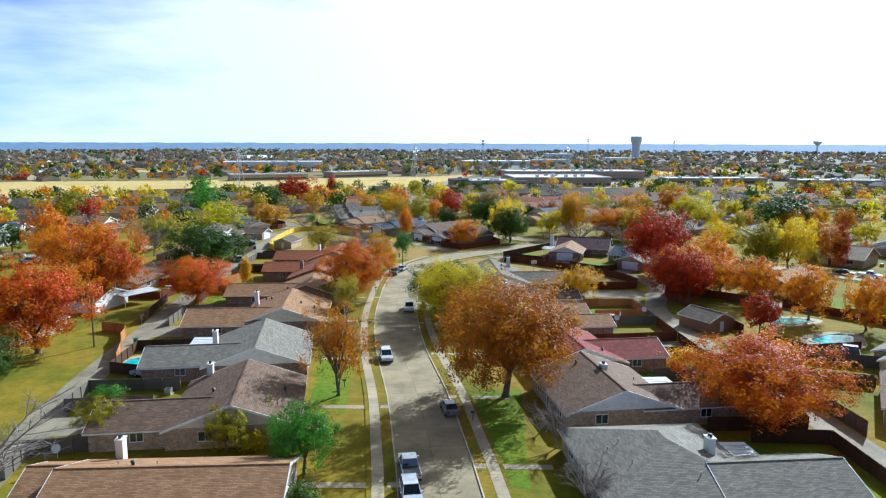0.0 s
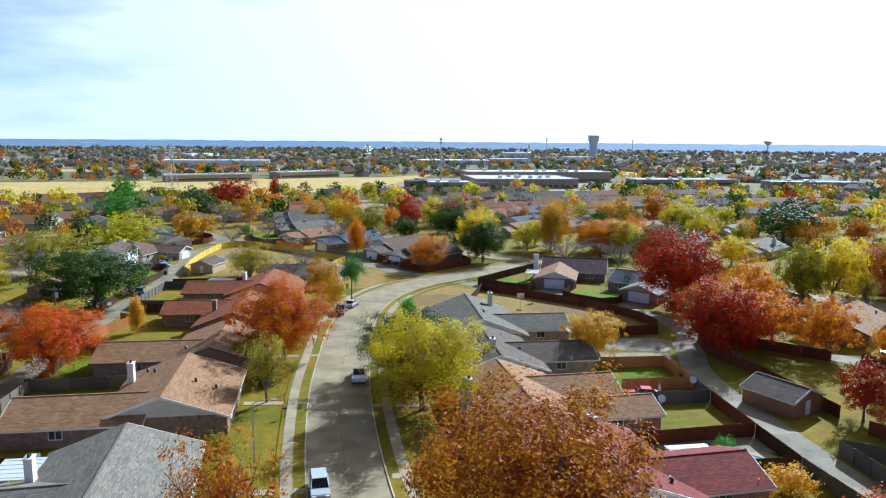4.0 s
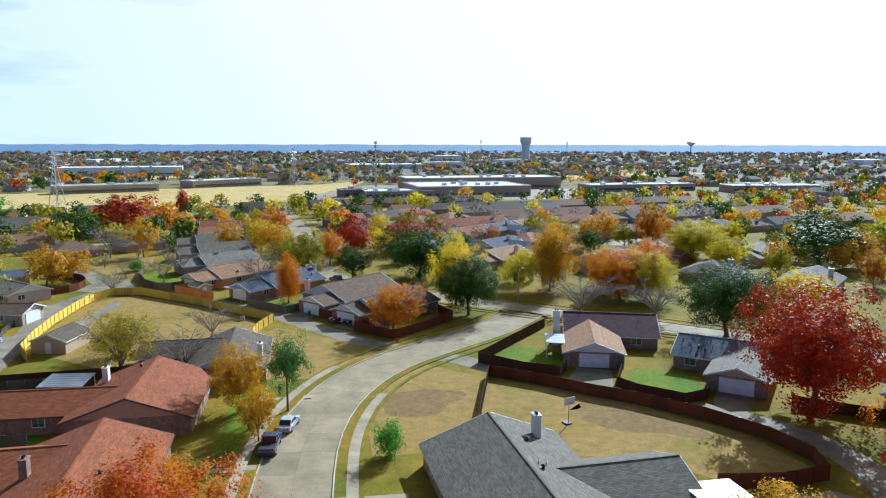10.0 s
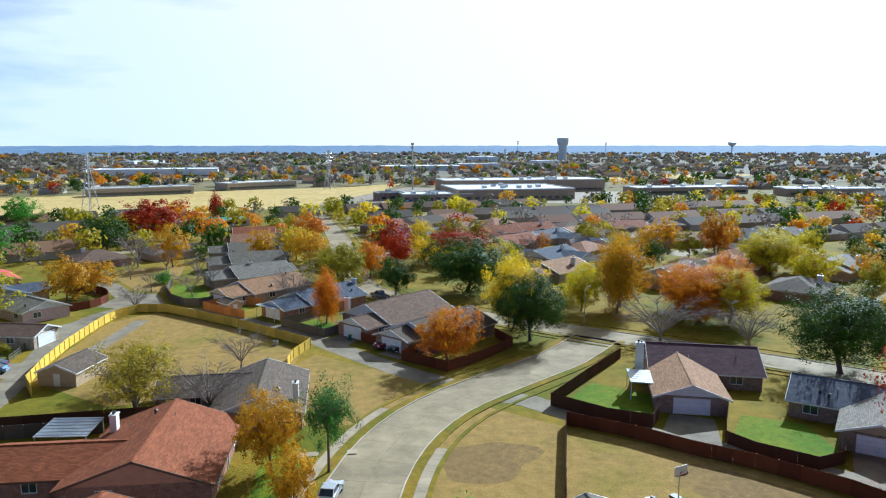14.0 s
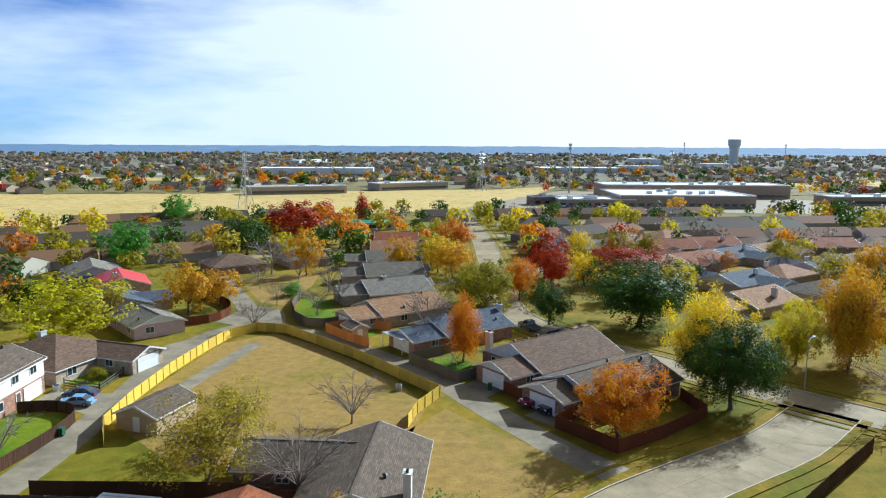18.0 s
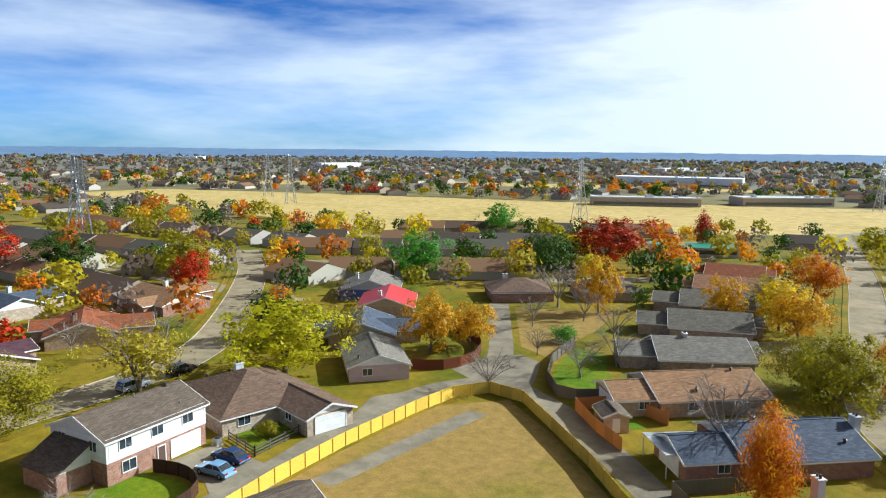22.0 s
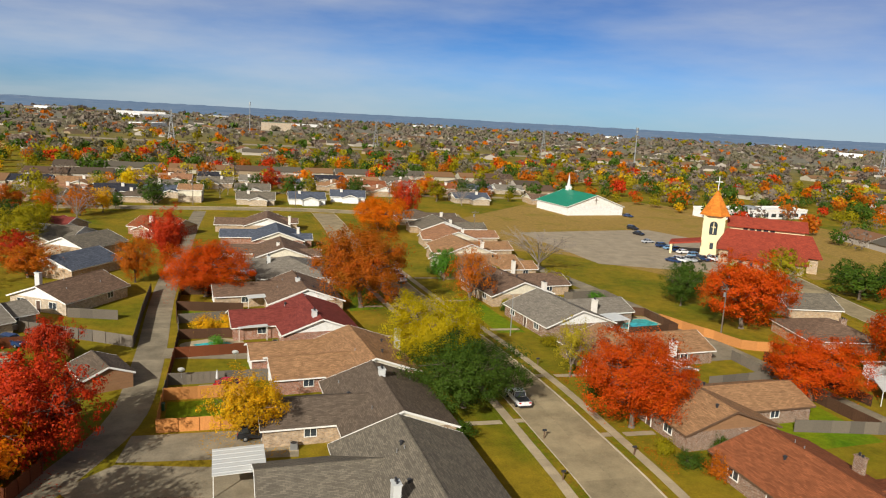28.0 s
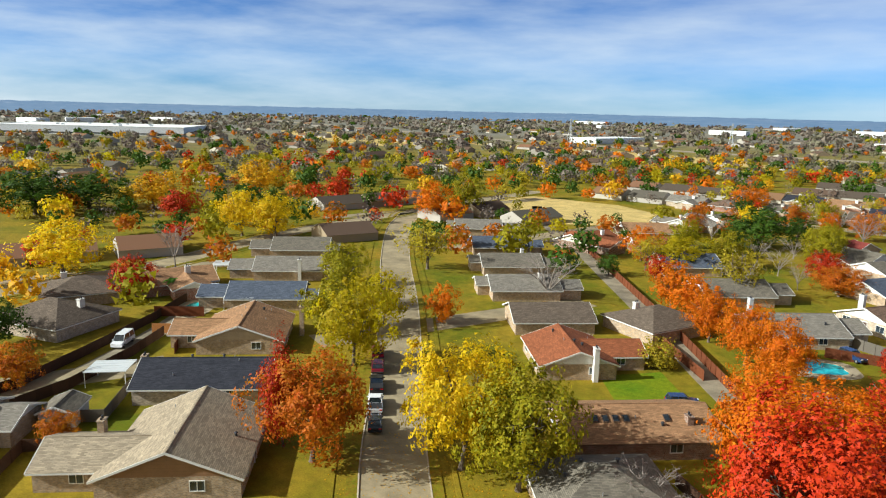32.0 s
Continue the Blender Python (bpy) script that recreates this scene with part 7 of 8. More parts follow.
def big_church():
    e = thing("church", pose(-113, 37, 0, 0, 0, 145), "cream and brick church with red roof and orange-capped tower", "church")
    e["trim"] = True
    cream = grainy("cream_stucco", (0.74, 0.62, 0.38), 0.85, vary=0.06)
    cap = shingles("orange_tower_tiles", (0.62, 0.20, 0.03))
    # tower at the front corner
    t = part("tower", boxes((-3.3, 3.3, -3.3, 3.3, 0, 13.5)), cream, e)
    bm = bmesh.new()
    bmesh.ops.create_cone(bm, cap_ends=True, segments=8, radius1=5.0, radius2=0.05, depth=8.2, matrix=pose(0, 0, 17.5, 0, 0, 22.5))
    part("tower_roof", bm, cap, t, "orange tiled octagonal tower roof")
    part("cross", boxes((-.14, .14, -.14, .14, 21.4, 26.0), (-1.1, 1.1, -.14, .14, 24.0, 24.35)), METAL_WHITE, t)
    for r in (0, 90, 180, 270):
        bm = boxes((-1.2, 1.2, -3.38, -3.2, 7.2, 10.4))
        tube(bm, (0, -3.38, 10.4), (0, -3.2, 10.4), 1.2, 1.2, 16)
        w = part("bell_opening", bm, PANE, t, "dark arched bell opening")
        w.rotation_euler = (0, 0, radians(r))
        c = part("window_cross", boxes((-.12, .12, -3.46, -3.36, 7.6, 11.2), (-.7, .7, -3.46, -3.36, 9.6, 9.85)), cream, w)
        d = part("slit_window", boxes((-.55, .55, -3.37, -3.2, 2.5, 4.6)), PANE, t)
        d.rotation_euler = (0, 0, radians(r))
    # porch
    part("porch_roof", slab(bmesh.new(), [(-13, -6, 3.6), (-3.2, -6, 5.2), (-3.2, 3, 5.2), (-13, 3, 3.6)], .5), ROOF["church"], e)
    for yy in (-5.5, -1.5, 2.5):
        part("column", boxes((-12.6, -11.9, yy - .35, yy + .35, 0, 3.6)), cream, e)
    # nave with two roof levels
    part("wall", boxes((2.5, 30, -14, 12, 0, 5.2)), BRICK["tan"], e)
    for q in ([(1.5, -15, 4.9), (31, -15, 4.9), (29, -1, 9.6), (4, -1, 9.6)], [(31, 13, 4.9), (1.5, 13, 4.9), (4, -1, 9.6), (29, -1, 9.6)],
              [(31, -15, 4.9), (31, 13, 4.9), (29, -1, 9.6)], [(1.5, 13, 4.9), (1.5, -15, 4.9), (4, -1, 9.6)]):
        part("roof_slope", slab(bmesh.new(), q, .35), ROOF["church"], e)
    part("clerestory", boxes((5, 27, 1, 12, 6, 10.6)), cream, e, "cream clerestory band with windows")
    for k in range(5):
        part("clerestory_window", boxes((9 + k * 2.0, 10.4 + k * 2.0, .9, 1.1, 9.0, 10.2)), PANE, e)
    for q in ([(4, 0, 10.4), (28, 0, 10.4), (28, 7, 13.0), (4, 7, 13.0)], [(28, 14, 10.4), (4, 14, 10.4), (4, 7, 13.0), (28, 7, 13.0)]):
        part("roof_slope", slab(bmesh.new(), q, .35), ROOF["church"], e)
    part("wing_wall", boxes((6, 26, -20, -14, 0, 3.6)), BRICK["tan"], e)
    part("roof_slope", slab(bmesh.new(), [(5, -21, 3.4), (27, -21, 3.4), (27, -13, 5.6), (5, -13, 5.6)], .3), ROOF["church"], e)
    for k in range(6):
        part("window", boxes((8 + k * 3, 9.2 + k * 3, -20.06, -19.95, .9, 2.5)), PANE, e)


big_church()


def green_church():
    e = thing("church", pose(-112, -66, 0, 0, 0, 100), "white church hall with a green metal roof and a slim steeple", "church")
    e["trim"] = True
    part("wall", boxes((-13, 13, -15, 15, 0, 4.2)), BRICK["white"], e)
    roof_gable(e, -13, 13, -15, 15, 4.2, 5.0, "x", ROOF["green"], .6)
    gable_wall(e, -15, 15, 12.9, 4.2, 5.0, GABLE["white"], "x")
    gable_wall(e, -15, 15, -12.9, 4.2, 5.0, GABLE["white"], "x")
    part("steeple_base", boxes((-11, -9, -1, 1, 8, 10.8)), BRICK["white"], e)
    bm = bmesh.new()
    bmesh.ops.create_cone(bm, cap_ends=True, segments=8, radius1=.95, radius2=.03, depth=6, matrix=pose(-10, 0, 13.7))
    part("steeple", bm, METAL_WHITE, e, "white pointed steeple")
    part("wall_cross", boxes((13.0, 13.12, -.15, .15, 5.2, 8.0), (13.0, 13.12, -.9, .9, 6.8, 7.1)), DARKTRIM, e)


green_church()
flat_hall(-233, 40, 25, 16, 34, 3.6, BRICK["tan"], ROOF["grey"], "long brick hall with a grey roof", 0)
flat_hall(-200, -60, 10, 14, 60, 4.0, BRICK["white"], None, "long low white shop row with a flat roof")
flat_hall(-170, 672, 26, 16, 72, 5.5, BRICK["pale"], None, "long pale school building with rows of windows")
flat_hall(-96, 740, 40, 20, 66, 5.5, BRICK["pale"], None, "long pale school building with rows of windows")
flat_hall(92, 618, 5, 60, 80, 7, BRICK["tan"], None, "large school with a white flat roof", 9)
flat_hall(118, 690, 5, 40, 130, 9, BRICK["tan"], None, "large school with a white flat roof", 9)
flat_hall(40, 596, 5, 26, 46, 4.5, BRICK["tan"], None, "school wing with a white flat roof", 5)
flat_hall(10, 602, 20, 12, 18, 5, BRICK["brown"], ROOF["char"], "small brown brick hall", 1)
flat_hall(235, 640, 5, 24, 90, 5, BRICK["tan"], None, "long low school annexe with a white roof", 4)
flat_hall(330, 610, -5, 22, 70, 5, BRICK["tan"], None, "low shops with a white roof", 4)
flat_hall(-240, 980, 10, 50, 130, 9, BRICK["white"], None, "white warehouse far across the fields", 4)
flat_hall(-470, 40, 70, 20, 26, 7, BRICK["white"], METAL_WHITE, "white metal barn with a flat roof", 0)
flat_hall(990, -180, 45, 120, 230, 10, BRICK["white"], None, "vast white distribution warehouse", 10)
flat_hall(1100, -60, 45, 60, 160, 9, BRICK["blue"], None, "blue and white warehouse", 6)
flat_hall(20, -1060, 5, 20, 50, 14, BRICK["pale"], ROOF["green"], "pale hotel with a green roof", 0)
flat_hall(-75, 455, 25, 14, 30, 3.2, GABLE["grey"], ROOF["green"], "low field house with a green metal roof", 0)
patch("school_yard", [(-40, 560), (20, 575), (60, 560), (170, 560), (200, 660), (30, 740), (-10, 640)], 0.03, LOTC, "pale concrete school yard and car park", "parking lot")
patch("dry_field", [(250, -12), (236, -40), (192, -42), (140, -14), (147, 3), (187, 29), (232, 10)], 0.02, FIELD, "bare tan vacant lot by the houses", "field")
for k, (x, y, r) in enumerate(((-102, 16, 100), (-103, 24, 96), (-103.5, 28, 96), (-104, 31.5, 96), (-104.3, 35, 96), (-104.7, 41, 100), (-107.6, -1, 20), (-111.8, -13.5, 20), (-129, -50, 30))):
    car(("sedan", "suv")[k % 2], ("silver", "navy", "blue", "navy", "white", "blue", "black", "black", "navy")[k], x, y, r, lite=True)
for k in range(22):
    car(("sedan", "suv", "van")[k % 3], ("white", "silver", "navy", "red")[k % 4], 14 + (k % 11) * 3.2, 566 + (k // 11) * 9, 20, lite=True)


def water_tower(x, y, top, r, label, column=2.2, fat=True):
    e = thing("water_tower", pose(x, y, 0), label, "water tower")
    if fat:
        part("stem", tubes(((0, 0, 0), (0, 0, top - r * 1.2), r * .72, r * .72), sides=24), METAL_WHITE, e)
        part("tank", tubes(((0, 0, top - r * 1.5), (0, 0, top - r * .9), r * .72, r), ((0, 0, top - r * .9), (0, 0, top - .8), r, r), ((0, 0, top - .8), (0, 0, top), r, r * .5), sides=24), METAL_WHITE, e)
    else:
        part("stem", tubes(((0, 0, 0), (0, 0, top - r), column, column), sides=14), METAL_WHITE, e)
        part("tank", tubes(((0, 0, top - r * 1.3), (0, 0, top - r * .6), column, r), ((0, 0, top - r * .6), (0, 0, top - r * .2), r, r), ((0, 0, top - r * .2), (0, 0, top), r, r * .3), sides=18), METAL_WHITE, e)


water_tower(414, 1602, 51, 12, "broad white water tower on the horizon")
water_tower(-1424, 665, 41, 9, "slender white water tower on the horizon", fat=False)
water_tower(1190, 2340, 46, 13, "pale domed tower on the horizon", fat=False)


def mast(x, y, h):
    e = thing("radio_mast", pose(x, y, 0), "slim grey monopole radio mast", "radio mast")
    part("pole", tubes(((0, 0, 0), (0, 0, h), .7, .35), sides=8), METAL_GREY, e)
    for z in (h - 1, h - 4):
        part("antenna_ring", tubes(((0, 0, z - 1), (0, 0, z + 1), 1.3, 1.3), sides=9), METAL_GREY, e)


mast(33.5, 709, 38)
mast(240, 1250, 42)
mast(420, 1350, 40)
mast(-330, -420, 40)
mast(60, -900, 46)
for x, y, r in ((-283, 342, 50), (-355, 522, 60), (-160, 545, 60), (-35, 726, 60), (-420, 560, 60), (-368, 99, 100), (-395, -70, 100), (-595, -381, 120), (-255, 330, 60), (150, 905, 60),
                (-80, -520, 90), (130, -560, 90), (330, -600, 90), (-250, -470, 90), (520, -560, 90)):
    pylon(x, y, r, 32)


# ---------------------------------------------------------------- the wider neighbourhood
def inside(x, y, poly):
    hit = False
    for (x0, y0), (x1, y1) in zip(poly, poly[1:] + poly[:1]):
        if (y0 > y) != (y1 > y) and x < (x1 - x0) * (y - y0) / (y1 - y0) + x0:
            hit = not hit
    return hit


KEEP_OUT = [
    [(-560, 480), (-420, 470), (-314, 452), (-207, 442), (-142, 488), (-52, 545), (-14, 580), (30, 800), (-29, 745), (-134, 705), (-244, 655), (-404, 618), (-560, 560)],
    [(-40, 545), (20, 560), (170, 555), (390, 580), (390, 660), (200, 720), (30, 740), (-10, 640)],
    [(-60, 38), (-40, 25), (-40, -45), (-85, -95), (-160, -80), (-180, 40), (-150, 75), (-80, 72)],
    [(236, 2), (218, -40), (169, -56), (140, -14), (185, 27)],
    [(-260, 20), (-205, 20), (-205, 60), (-260, 60)],
    [(-96, 296), (-50, 290), (-50, 345), (-96, 345)],
    [(-200, 650), (-60, 720), (-60, 790), (-220, 720)],
    [(-600, -530), (300, -508), (620, -530), (1560, -865), (1560, -935), (620, -600), (300, -575), (-600, -595)],
]
WAY = [Vector((p[1][0], p[1][1])) for p in PATH]
ROADS = [MAIN, CROSS, WEST, WEST2, EAST]
BUSY = [Vector(o.matrix_basis.translation).to_2d() for o in scene.objects if o.parent is None and o.get("category") in ("house", "building", "church")]
TREES_NOW = [Vector(o.matrix_basis.translation).to_2d() for o in scene.objects if o.parent is None and o.get("category") == "tree"]


def far_from(p, pts, d):
    return all((p - q).length_squared > d * d for q in pts)


def way_dist(p):
    return min((p - q).length for q in WAY)


TEMPLATES = []
rnd_wide = random.Random(21)
for k, (rf, bk, gb, hp) in enumerate((("brown", "tan", "cream", False), ("grey", "tan", "white", False), ("tan", "red", "cream", False), ("taupe", "tan", "tan", True),
                                      ("light", "pale", "white", False), ("rust", "brown", "cream", False), ("orange", "tan", "white", True), ("char", "tan", "white", False),
                                      ("blue", "pale", "white", False), ("brown", "red", "tan", True))):
    t = house(0, 0, 0, 15 + k % 3, 12 + k % 2, rf, bk, gb, None if hp else [(1, 6, 8, (-1) ** k * 2.5)], (2.5, 3), PLASTER, hip=hp, detail=False)
    t.matrix_basis = pose(0, 0, -80)
    TEMPLATES.append(t)

used = [False] * len(TEMPLATES)


def wide_house(x, y, rot):
    k = rnd_wide.randrange(len(TEMPLATES))
    m = pose(x, y, 0, 0, 0, rot)
    if not used[k]:
        used[k] = True
        TEMPLATES[k].matrix_basis = m
    else:
        copy_thing(TEMPLATES[k], m)
    BUSY.append(Vector((x, y)))


SPOTS = []


def rows(cx, cy, ang, nu, nv, du=19.5, dv=(44, 26)):
    """Streets of houses: nv rows across, nu houses along, round a centre, with a road in every wide gap."""
    a = radians(ang)
    ux, uy = Vector((math.cos(a), math.sin(a))), Vector((-math.sin(a), math.cos(a)))
    v = 0.0
    for j in range(nv):
        for i in range(nu):
            p = Vector((cx, cy)) + ux * ((i - nu / 2) * du + rnd_wide.uniform(-1.5, 1.5)) + uy * (v + rnd_wide.uniform(-1.5, 1.5))
            if way_dist(p) > (78 if p.y > 255 and p.x > 20 else 105) and not any(inside(p.x, p.y, q) for q in KEEP_OUT) and not any(not far_from(p, r[::2], 13) for r in ROADS):
                SPOTS.append((way_dist(p), p.x, p.y, ang + (90 if j % 2 else -90) + rnd_wide.choice((0, 0, 180))))
        if j % 2 == 0:
            c = Vector((cx, cy)) + uy * (v + dv[0] / 2)
            half = nu / 2 * du
            n = max(2, int(2 * half / 12))
            run = []
            for q in [c - ux * half + ux * (2 * half * t / n) for t in range(n + 1)] + [None]:
                ok = q is not None and way_dist(q) > 100 and not any(inside(q.x, q.y, z) for z in KEEP_OUT) and far_from(q, BUSY, 9)
                if ok:
                    run.append(q)
                    continue
                if len(run) > 3:
                    strip("side_road", run, -3.8, 3.8, 0.035, 0.03, ROADC, None, "pale concrete residential side street", "road")
                run = []
        v += dv[j % 2]


rows(70, 300, 40, 9, 5)
rows(150, 380, 12, 10, 4)
rows(-140, 350, 35, 6, 3)
rows(60, 410, 15, 8, 4)
rows(-215, 150, 0, 9, 6)
rows(-250, 260, 5, 8, 4)
rows(20, -200, 3, 14, 4)
rows(90, -10, 85, 7, 4)
rows(230, 150, 70, 7, 4)
rows(260, 20, 80, 6, 4)
rows(150, -110, 0, 8, 2)
rows(-120, 440, 30, 6, 2)
rows(-190, 60, 80, 5, 3)
rows(-340, 120, 85, 8, 3)

SPOTS.sort()
EXTRA = []
for d, x, y, r in SPOTS:
    if not far_from(Vector((x, y)), BUSY, 16.5):
        continue
    if len(BUSY) < 184:
        wide_house(x, y, r)
    else:
        EXTRA.append((x, y, r))
        BUSY.append(Vector((x, y)))

COLS = ["dark"] * 30 + ["olive"] * 12 + ["thin"] * 6 + ["bare"] * 24 + ["yg"] * 3 + ["gold"] * 5 + ["rust"] * 16 + ["orange"] * 7 + ["red"] * 9 + ["yellow"]
NORTH_COLS = ["dark"] * 20 + ["olive"] * 14 + ["thin"] * 10 + ["bare"] * 22 + ["yg"] * 10 + ["gold"] * 10 + ["yellow"] * 4 + ["orange"] * 6 + ["rust"] * 5 + ["red"] * 3
KNOWN = [(50, 100), (110, 95), (215, 120), (160, 215), (60, 215)]
ALLTREES = list(TREES_NOW)
MID = {c: [] for c in COLS}
CAND = []
for k in range(7000):
    r = 66 + 330 * rnd_wide.random() ** 0.75
    q = WAY[rnd_wide.randrange(len(WAY))]
    t = rnd_wide.uniform(0, 2 * math.pi)
    p = q + Vector((math.cos(t), math.sin(t))) * r
    d = way_dist(p)
    if d > (70 if p.y > 255 and p.x > 15 else 88):
        CAND.append((d, p.x, p.y))
CAND.sort()
GRID = {}
made = 0
for d, x, y in CAND:
    p = Vector((x, y))
    cell = (int(x // 12), int(y // 12))
    near_by = [q for i in (-1, 0, 1) for j in (-1, 0, 1) for q in GRID.get((cell[0] + i, cell[1] + j), ())]
    if not far_from(p, near_by, 9.5) or not far_from(p, TREES_NOW, 8) or not far_from(p, BUSY, 10.5):
        continue
    if inside(x, y, KNOWN) or (d < 128 and x < 5 and y > 175) or any(inside(x, y, z) for z in KEEP_OUT) or any(not far_from(p, rd, 6) for rd in ROADS):
        continue
    az = math.degrees(math.atan2(x - 10, y - 180))
    if 58 < az < 92 and d > 200:
        continue
    if y < 250 and rnd_wide.random() < 0.35:
        continue
    c = rnd_wide.choice(NORTH_COLS if y > 250 else COLS if not (x < -50 and 40 < y < 140) else ["dark", "dark", "olive", "bare", "rust"])
    h = rnd_wide.uniform(5.0, 10.5)
    w = h * rnd_wide.uniform(0.8, 1.25)
    GRID.setdefault(cell, []).append(p)
    if made < 150:
        tree(x, y, h, w, c, 1)
        made += 1
    else:
        MID[c].append((x, y, h, w))


# ---------------------------------------------------------------- far woods and far roofs, too many to count
def far_zone(g, n, r0, r1):
    r = np.sqrt(g.random(n) * (r1 * r1 - r0 * r0) + r0 * r0)
    t = g.random(n) * 2 * np.pi
    x, y = 0 + r * np.cos(t), 190 + r * np.sin(t)
    az = np.degrees(np.arctan2(x - 10, y - 180))
    ok = ~((az > 60) & (az < 90))
    for z in KEEP_OUT:
        ok &= ~np.array([inside(a, b, z) for a, b in zip(x, y)])
    ok &= np.array([min((a - q.x) ** 2 + (b - q.y) ** 2 for q in WAY[::6]) > (r0 - 130) ** 2 for a, b in zip(x, y)]) if r0 < 500 else True
    return x[ok], y[ok]


def crowns_mesh(g, x, y, h, w, per, size, colour):
    """Many distant crowns in one mesh, each a loose cloud of leaf sprays."""
    k = len(x)
    d = g.normal(size=(k, per, 3))
    d /= np.linalg.norm(d, axis=2)[..., None]
    rr = g.random((k, per, 1)) ** 0.35
    p = d * rr * np.stack([w, w, h * 0.44], 1)[:, None, :] + np.stack([x, y, h * 0.54], 1)[:, None, :]
    p = p.reshape(-1, 3)
    m = len(p)
    nrm = (d.reshape(-1, 3) + g.normal(size=(m, 3)) * 0.5)
    nrm /= np.linalg.norm(nrm, axis=1)[:, None]
    u = np.cross(nrm, g.normal(size=(m, 3)))
    u /= np.linalg.norm(u, axis=1)[:, None]
    v = np.cross(nrm, u)
    s = (np.repeat(w, per) * size * (0.6 + 0.8 * g.random(m)))[:, None]
    s = s * 1.3
    vv = np.stack([p - u * s, p + u * s * .6 - v * s * .8, p + u * s * .6 + v * s * .8], 1).reshape(-1, 3)
    me = bpy.data.meshes.new("far_woods")
    me.vertices.add(m * 3)
    me.vertices.foreach_set("co", vv.astype(np.float32).ravel())
    me.loops.add(m * 3)
    me.loops.foreach_set("vertex_index", np.arange(m * 3, dtype=np.int32))
    me.polygons.add(m)
    me.polygons.foreach_set("loop_start", np.arange(0, m * 3, 3, dtype=np.int32))
    me.update(calc_edges=True)
    me.materials.append(LEAF[colour])
    tagged(new("far_woods", me), "distant suburban trees in %s colours" % WORDS[colour], "trees", "", "stuff")


def far_woods(seed, n, r0, r1, per, colour, size, low, high):
    g = np.random.default_rng(seed)
    x, y = far_zone(g, n, r0, r1)
    h = low + (high - low) * g.random(len(x))
    spread = 1.0
    if r0 > 900:        # far off the crowns close into one low canopy
        spread, h = 1.9, h * 0.75
    crowns_mesh(g, x, y, h, h * spread * (0.4 + 0.25 * g.random(len(x))), per, size / spread, colour)


for c, rowset in MID.items():
    if rowset:
        q = np.array(rowset)
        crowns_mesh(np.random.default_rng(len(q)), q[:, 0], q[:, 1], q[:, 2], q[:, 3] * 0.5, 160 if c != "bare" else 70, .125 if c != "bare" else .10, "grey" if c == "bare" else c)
# The greyed kinds gain share with distance, imitating haze.
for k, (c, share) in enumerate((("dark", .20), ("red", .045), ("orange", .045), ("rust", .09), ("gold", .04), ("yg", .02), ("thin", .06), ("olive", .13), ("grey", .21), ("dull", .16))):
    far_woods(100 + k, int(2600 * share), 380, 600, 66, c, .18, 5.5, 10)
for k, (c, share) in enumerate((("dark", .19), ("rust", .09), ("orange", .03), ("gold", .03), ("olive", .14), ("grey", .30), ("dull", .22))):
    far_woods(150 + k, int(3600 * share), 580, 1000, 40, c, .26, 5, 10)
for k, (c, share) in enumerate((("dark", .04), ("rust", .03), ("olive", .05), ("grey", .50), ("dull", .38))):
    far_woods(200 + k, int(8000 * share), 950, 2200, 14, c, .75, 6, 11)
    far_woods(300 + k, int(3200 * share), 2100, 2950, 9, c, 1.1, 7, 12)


def far_roofs(seed, n, r0, r1, roof, wall, spots=()):
    g = np.random.default_rng(seed)
    x, y = far_zone(g, n, r0, r1)
    rnd = random.Random(seed)
    vr, fr, vw, fw = [], [], [], []
    for a, b, r in [(a, b, rnd.choice((0, 45, 90, 20, 110))) for a, b in zip(x, y)] + list(spots):
        m = pose(a, b, 0, 0, 0, r)
        L, W = rnd.uniform(7, 11), rnd.uniform(5.5, 7.5)
        base = len(vr)
        vr += [tuple(m @ Vector(q)) for q in ((-W - .5, -L, 2.5), (-W - .5, L, 2.5), (0, L, 5.2), (0, -L, 5.2), (W + .5, -L, 2.5), (W + .5, L, 2.5))]
        fr += [(base, base + 3, base + 2, base + 1), (base + 4, base + 5, base + 2, base + 3)]
        base = len(vw)
        vw += [tuple(m @ Vector(q)) for q in ((-W, -L, 0), (W, -L, 0), (W, L, 0), (-W, L, 0), (-W, -L, 2.6), (W, -L, 2.6), (W, L, 2.6), (-W, L, 2.6), (0, -L + .1, 5.1), (0, L - .1, 5.1))]
        fw += [(base, base + 1, base + 5, base + 8, base + 4), (base + 2, base + 3, base + 7, base + 9, base + 6), (base + 1, base + 2, base + 6, base + 5), (base + 3, base, base + 4, base + 7)]
    e = thing("far_houses", pose(0, 0, 0), "distant suburban houses with %s roofs" % MATWORD.get(roof, roof), "houses", "", "stuff")
    part("far_roofs", arrays_mesh("far_roofs", vr, fr, ROOF[roof]), None, e)
    part("far_walls", arrays_mesh("far_walls", vw, fw, wall), None, e)


for k, (rf, wl_) in enumerate((("brown", GABLE["tan"]), ("grey", BRICK["pale"]), ("tan", GABLE["cream"]), ("orange", BRICK["pale"]), ("taupe", BRICK["tan"]))):
    far_roofs(400 + k, 230, 400, 1300, rf, wl_, EXTRA[k::5])
    far_roofs(500 + k, 90, 1200, 3000, rf, wl_)


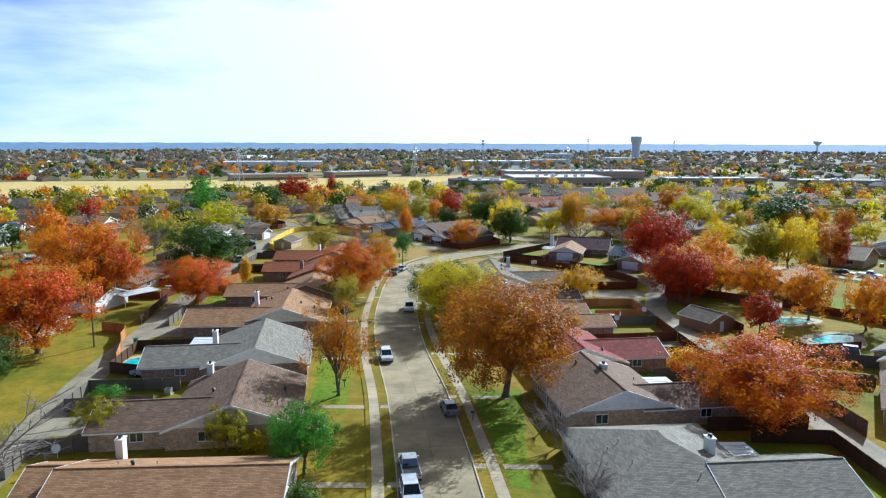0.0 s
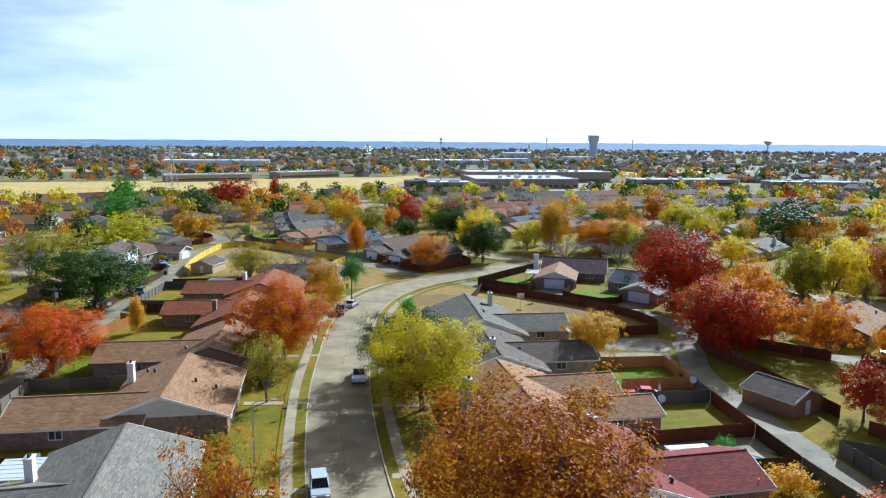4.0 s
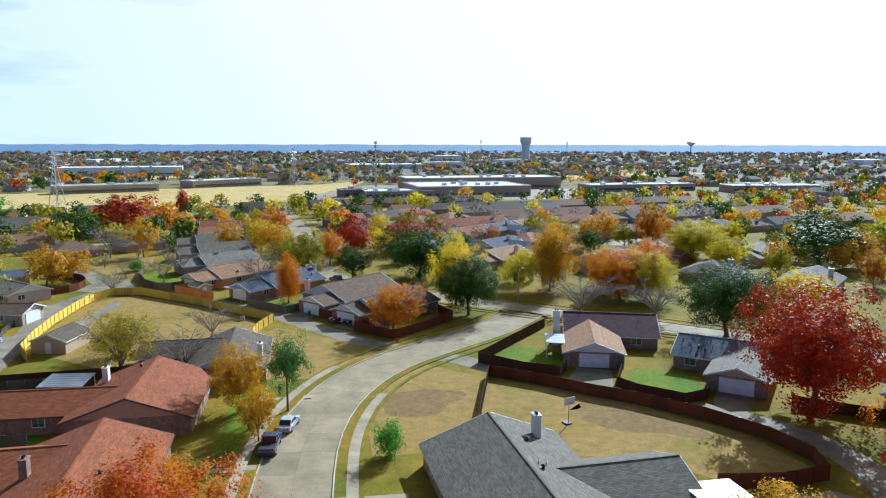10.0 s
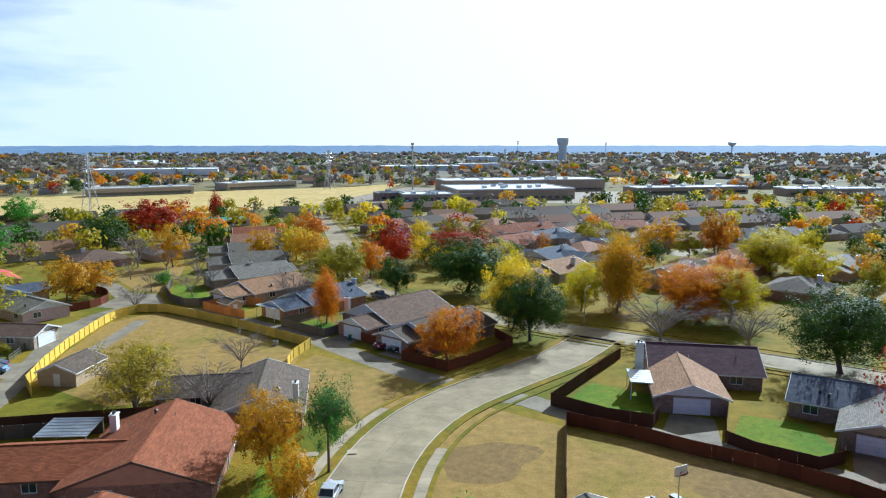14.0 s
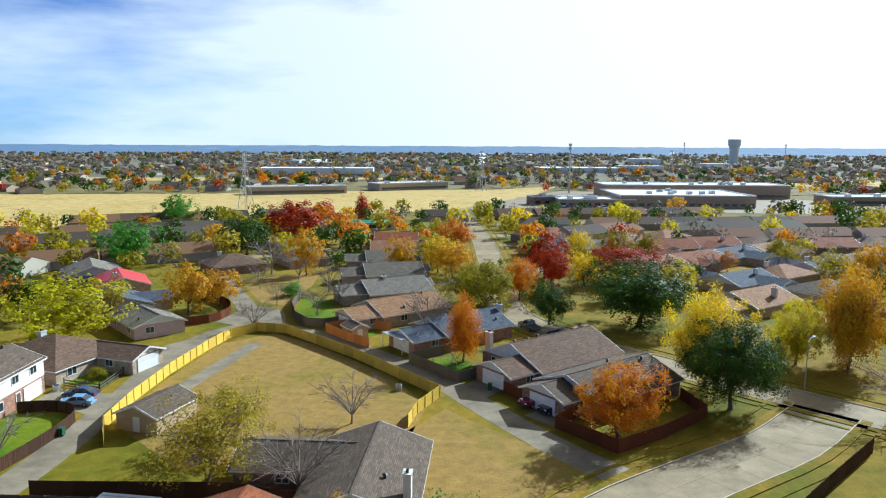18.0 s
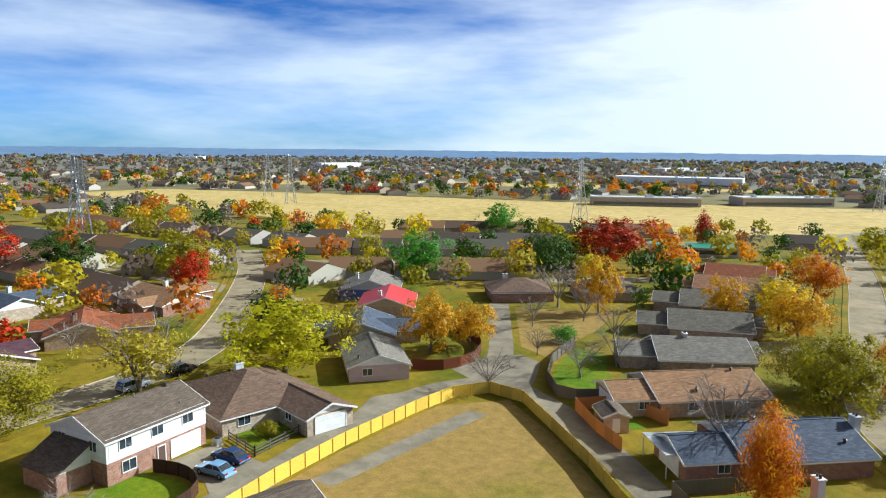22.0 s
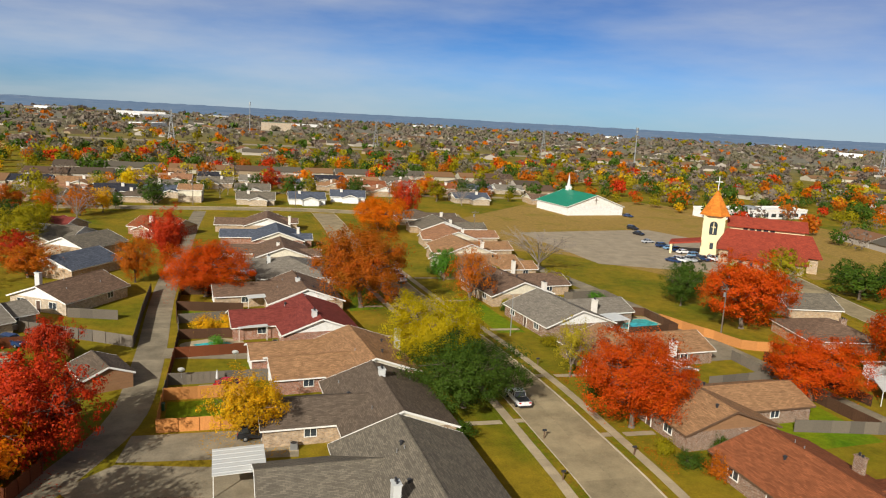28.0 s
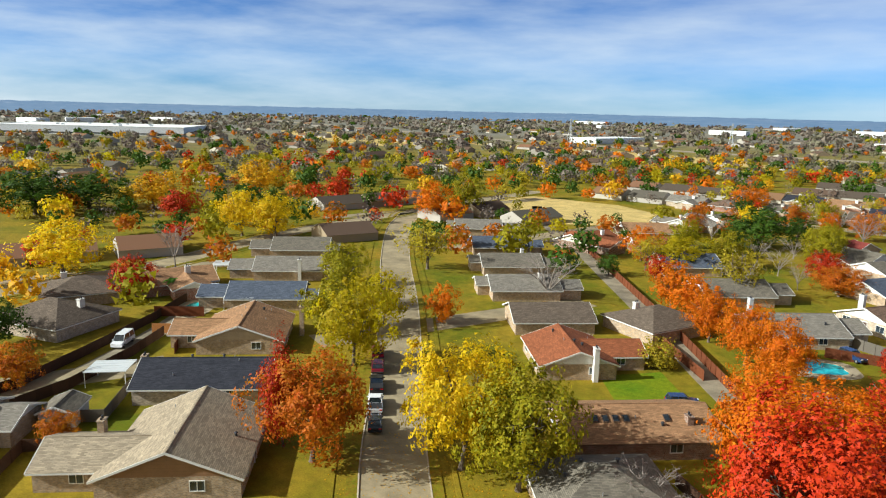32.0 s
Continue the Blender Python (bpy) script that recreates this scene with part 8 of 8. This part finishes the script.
def hazy_skyline():
    """A raised ring added for the far plain and skyline, haze blue painted in."""
    g = np.random.default_rng(77)
    radii = [2750, 2900, 3050, 3200, 3400, 3600, 3850, 4100, 4300, 4450, 4520]
    n = 720
    bumps = np.interp(np.arange(n) / n, np.linspace(0, 1, 61), np.append(g.random(60), 0.5))
    v, f = [], []
    for i, r in enumerate(radii):
        rise = 27.5 * (r - 2750) / 1770 - 0.3
        fuzz = g.random(n) * (1.6 + 2.2 * i / 10)
        for k in range(n):
            t = 2 * math.pi * k / n
            v.append((math.sin(t) * r, 190 + math.cos(t) * r, rise + (fuzz[k] + bumps[k] * 3.0 * i / 10 if i else 0)))
    for i in range(len(radii) - 1):
        for k in range(n):
            a, b = i * n + k, i * n + (k + 1) % n
            f.append((a, b, b + n, a + n))
    m, nn, l, b = mat_base("haze_blue_woods", 0.95)
    geo = nn.new("ShaderNodeNewGeometry").outputs["Position"]
    st = nn.new("ShaderNodeMapping")
    st.inputs["Scale"].default_value = (1, 1, 6)
    l.new(geo, st.inputs["Vector"])
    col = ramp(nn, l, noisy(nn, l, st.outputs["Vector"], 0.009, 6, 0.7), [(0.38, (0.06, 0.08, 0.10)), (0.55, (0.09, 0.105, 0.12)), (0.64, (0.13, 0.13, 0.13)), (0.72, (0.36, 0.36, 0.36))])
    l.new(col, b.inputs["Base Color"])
    # A blue glow on the ring imitates haze; nothing there gives light.
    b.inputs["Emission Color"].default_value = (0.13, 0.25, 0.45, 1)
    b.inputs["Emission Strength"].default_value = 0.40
    tagged(part("backdrop", arrays_mesh("backdrop", v, f, m), None, None), "low wooded skyline ring with painted blue haze", "backdrop", "", "structure")


hazy_skyline()
rnd_hall = random.Random(4)
for k in range(46):
    t = radians(rnd_hall.choice((rnd_hall.uniform(-60, 55), rnd_hall.uniform(95, 300))))
    r = rnd_hall.uniform(900, 2700)
    flat_hall(math.sin(t) * r, 190 + math.cos(t) * r, rnd_hall.uniform(0, 90), rnd_hall.uniform(20, 60), rnd_hall.uniform(30, 120), rnd_hall.uniform(5, 11), BRICK["white"], None, "distant white commercial building", 0)
patch("motorway", [(-600, -545), (300, -525), (620, -548), (1560, -880), (2200, -1150), (2200, -1190), (1560, -915), (620, -580), (300, -555), (-600, -575)], 0.05, LOTC, "pale concrete motorway crossing the plain", "road")
for (x, y, a, b, r) in ((300, 900, 160, 60, .3), (-700, 700, 200, 60, .1), (-900, 100, 130, 70, 1), (400, -420, 200, 45, -.2), (800, -420, 260, 60, -.4), (-300, 880, 200, 40, .2)):
    patch("dry_field", rounded(x, y, a, b, r, 24, .1, int(a)), 0.03, FIELD, "distant dry straw field", "field")
patch("old_path", [(-58, 249), (-55, 249), (-52.5, 277), (-55.5, 277)], 0.015, ALLEYC, "old weathered concrete path across the vacant lot", "path")
patch("church_field", [(-60, 30), (-42, 20), (-42, -30), (-62, -52), (-100, -95), (-165, -110), (-215, -40), (-205, 40), (-150, 76)], 0.021, DRY_LAWN, "dry tan grass field beside the church car park", "field")


def lawn_toy(x, y, rot, mat, label):
    e = thing("lawn_toy", pose(x, y, 0, 0, 0, rot), label, "toy", "toys on the lawn")
    part("seat", boxes((-.35, .35, -.5, .5, .18, .42)), mat, e)
    part("back", boxes((-.35, .35, .38, .5, .42, .85)), mat, e)
    for sx in (-.36, .36):
        for yy in (-.34, .34):
            part("wheel", tubes(((sx - .05, yy, .16), (sx + .05, yy, .16), .16, .16), sides=10), RUBBER, e)


for x, y, r, c in ((-71.5, 208.9, 20, "red"), (-71.7, 210.4, 80, "blue"), (-71, 212.1, 140, "red"), (-70.4, 213.8, 10, "maroon"), (-69.7, 217.1, 60, "red")):
    lawn_toy(x, y, r, CARPAINT[c], "%s plastic ride-on toy on a shady lawn" % c)
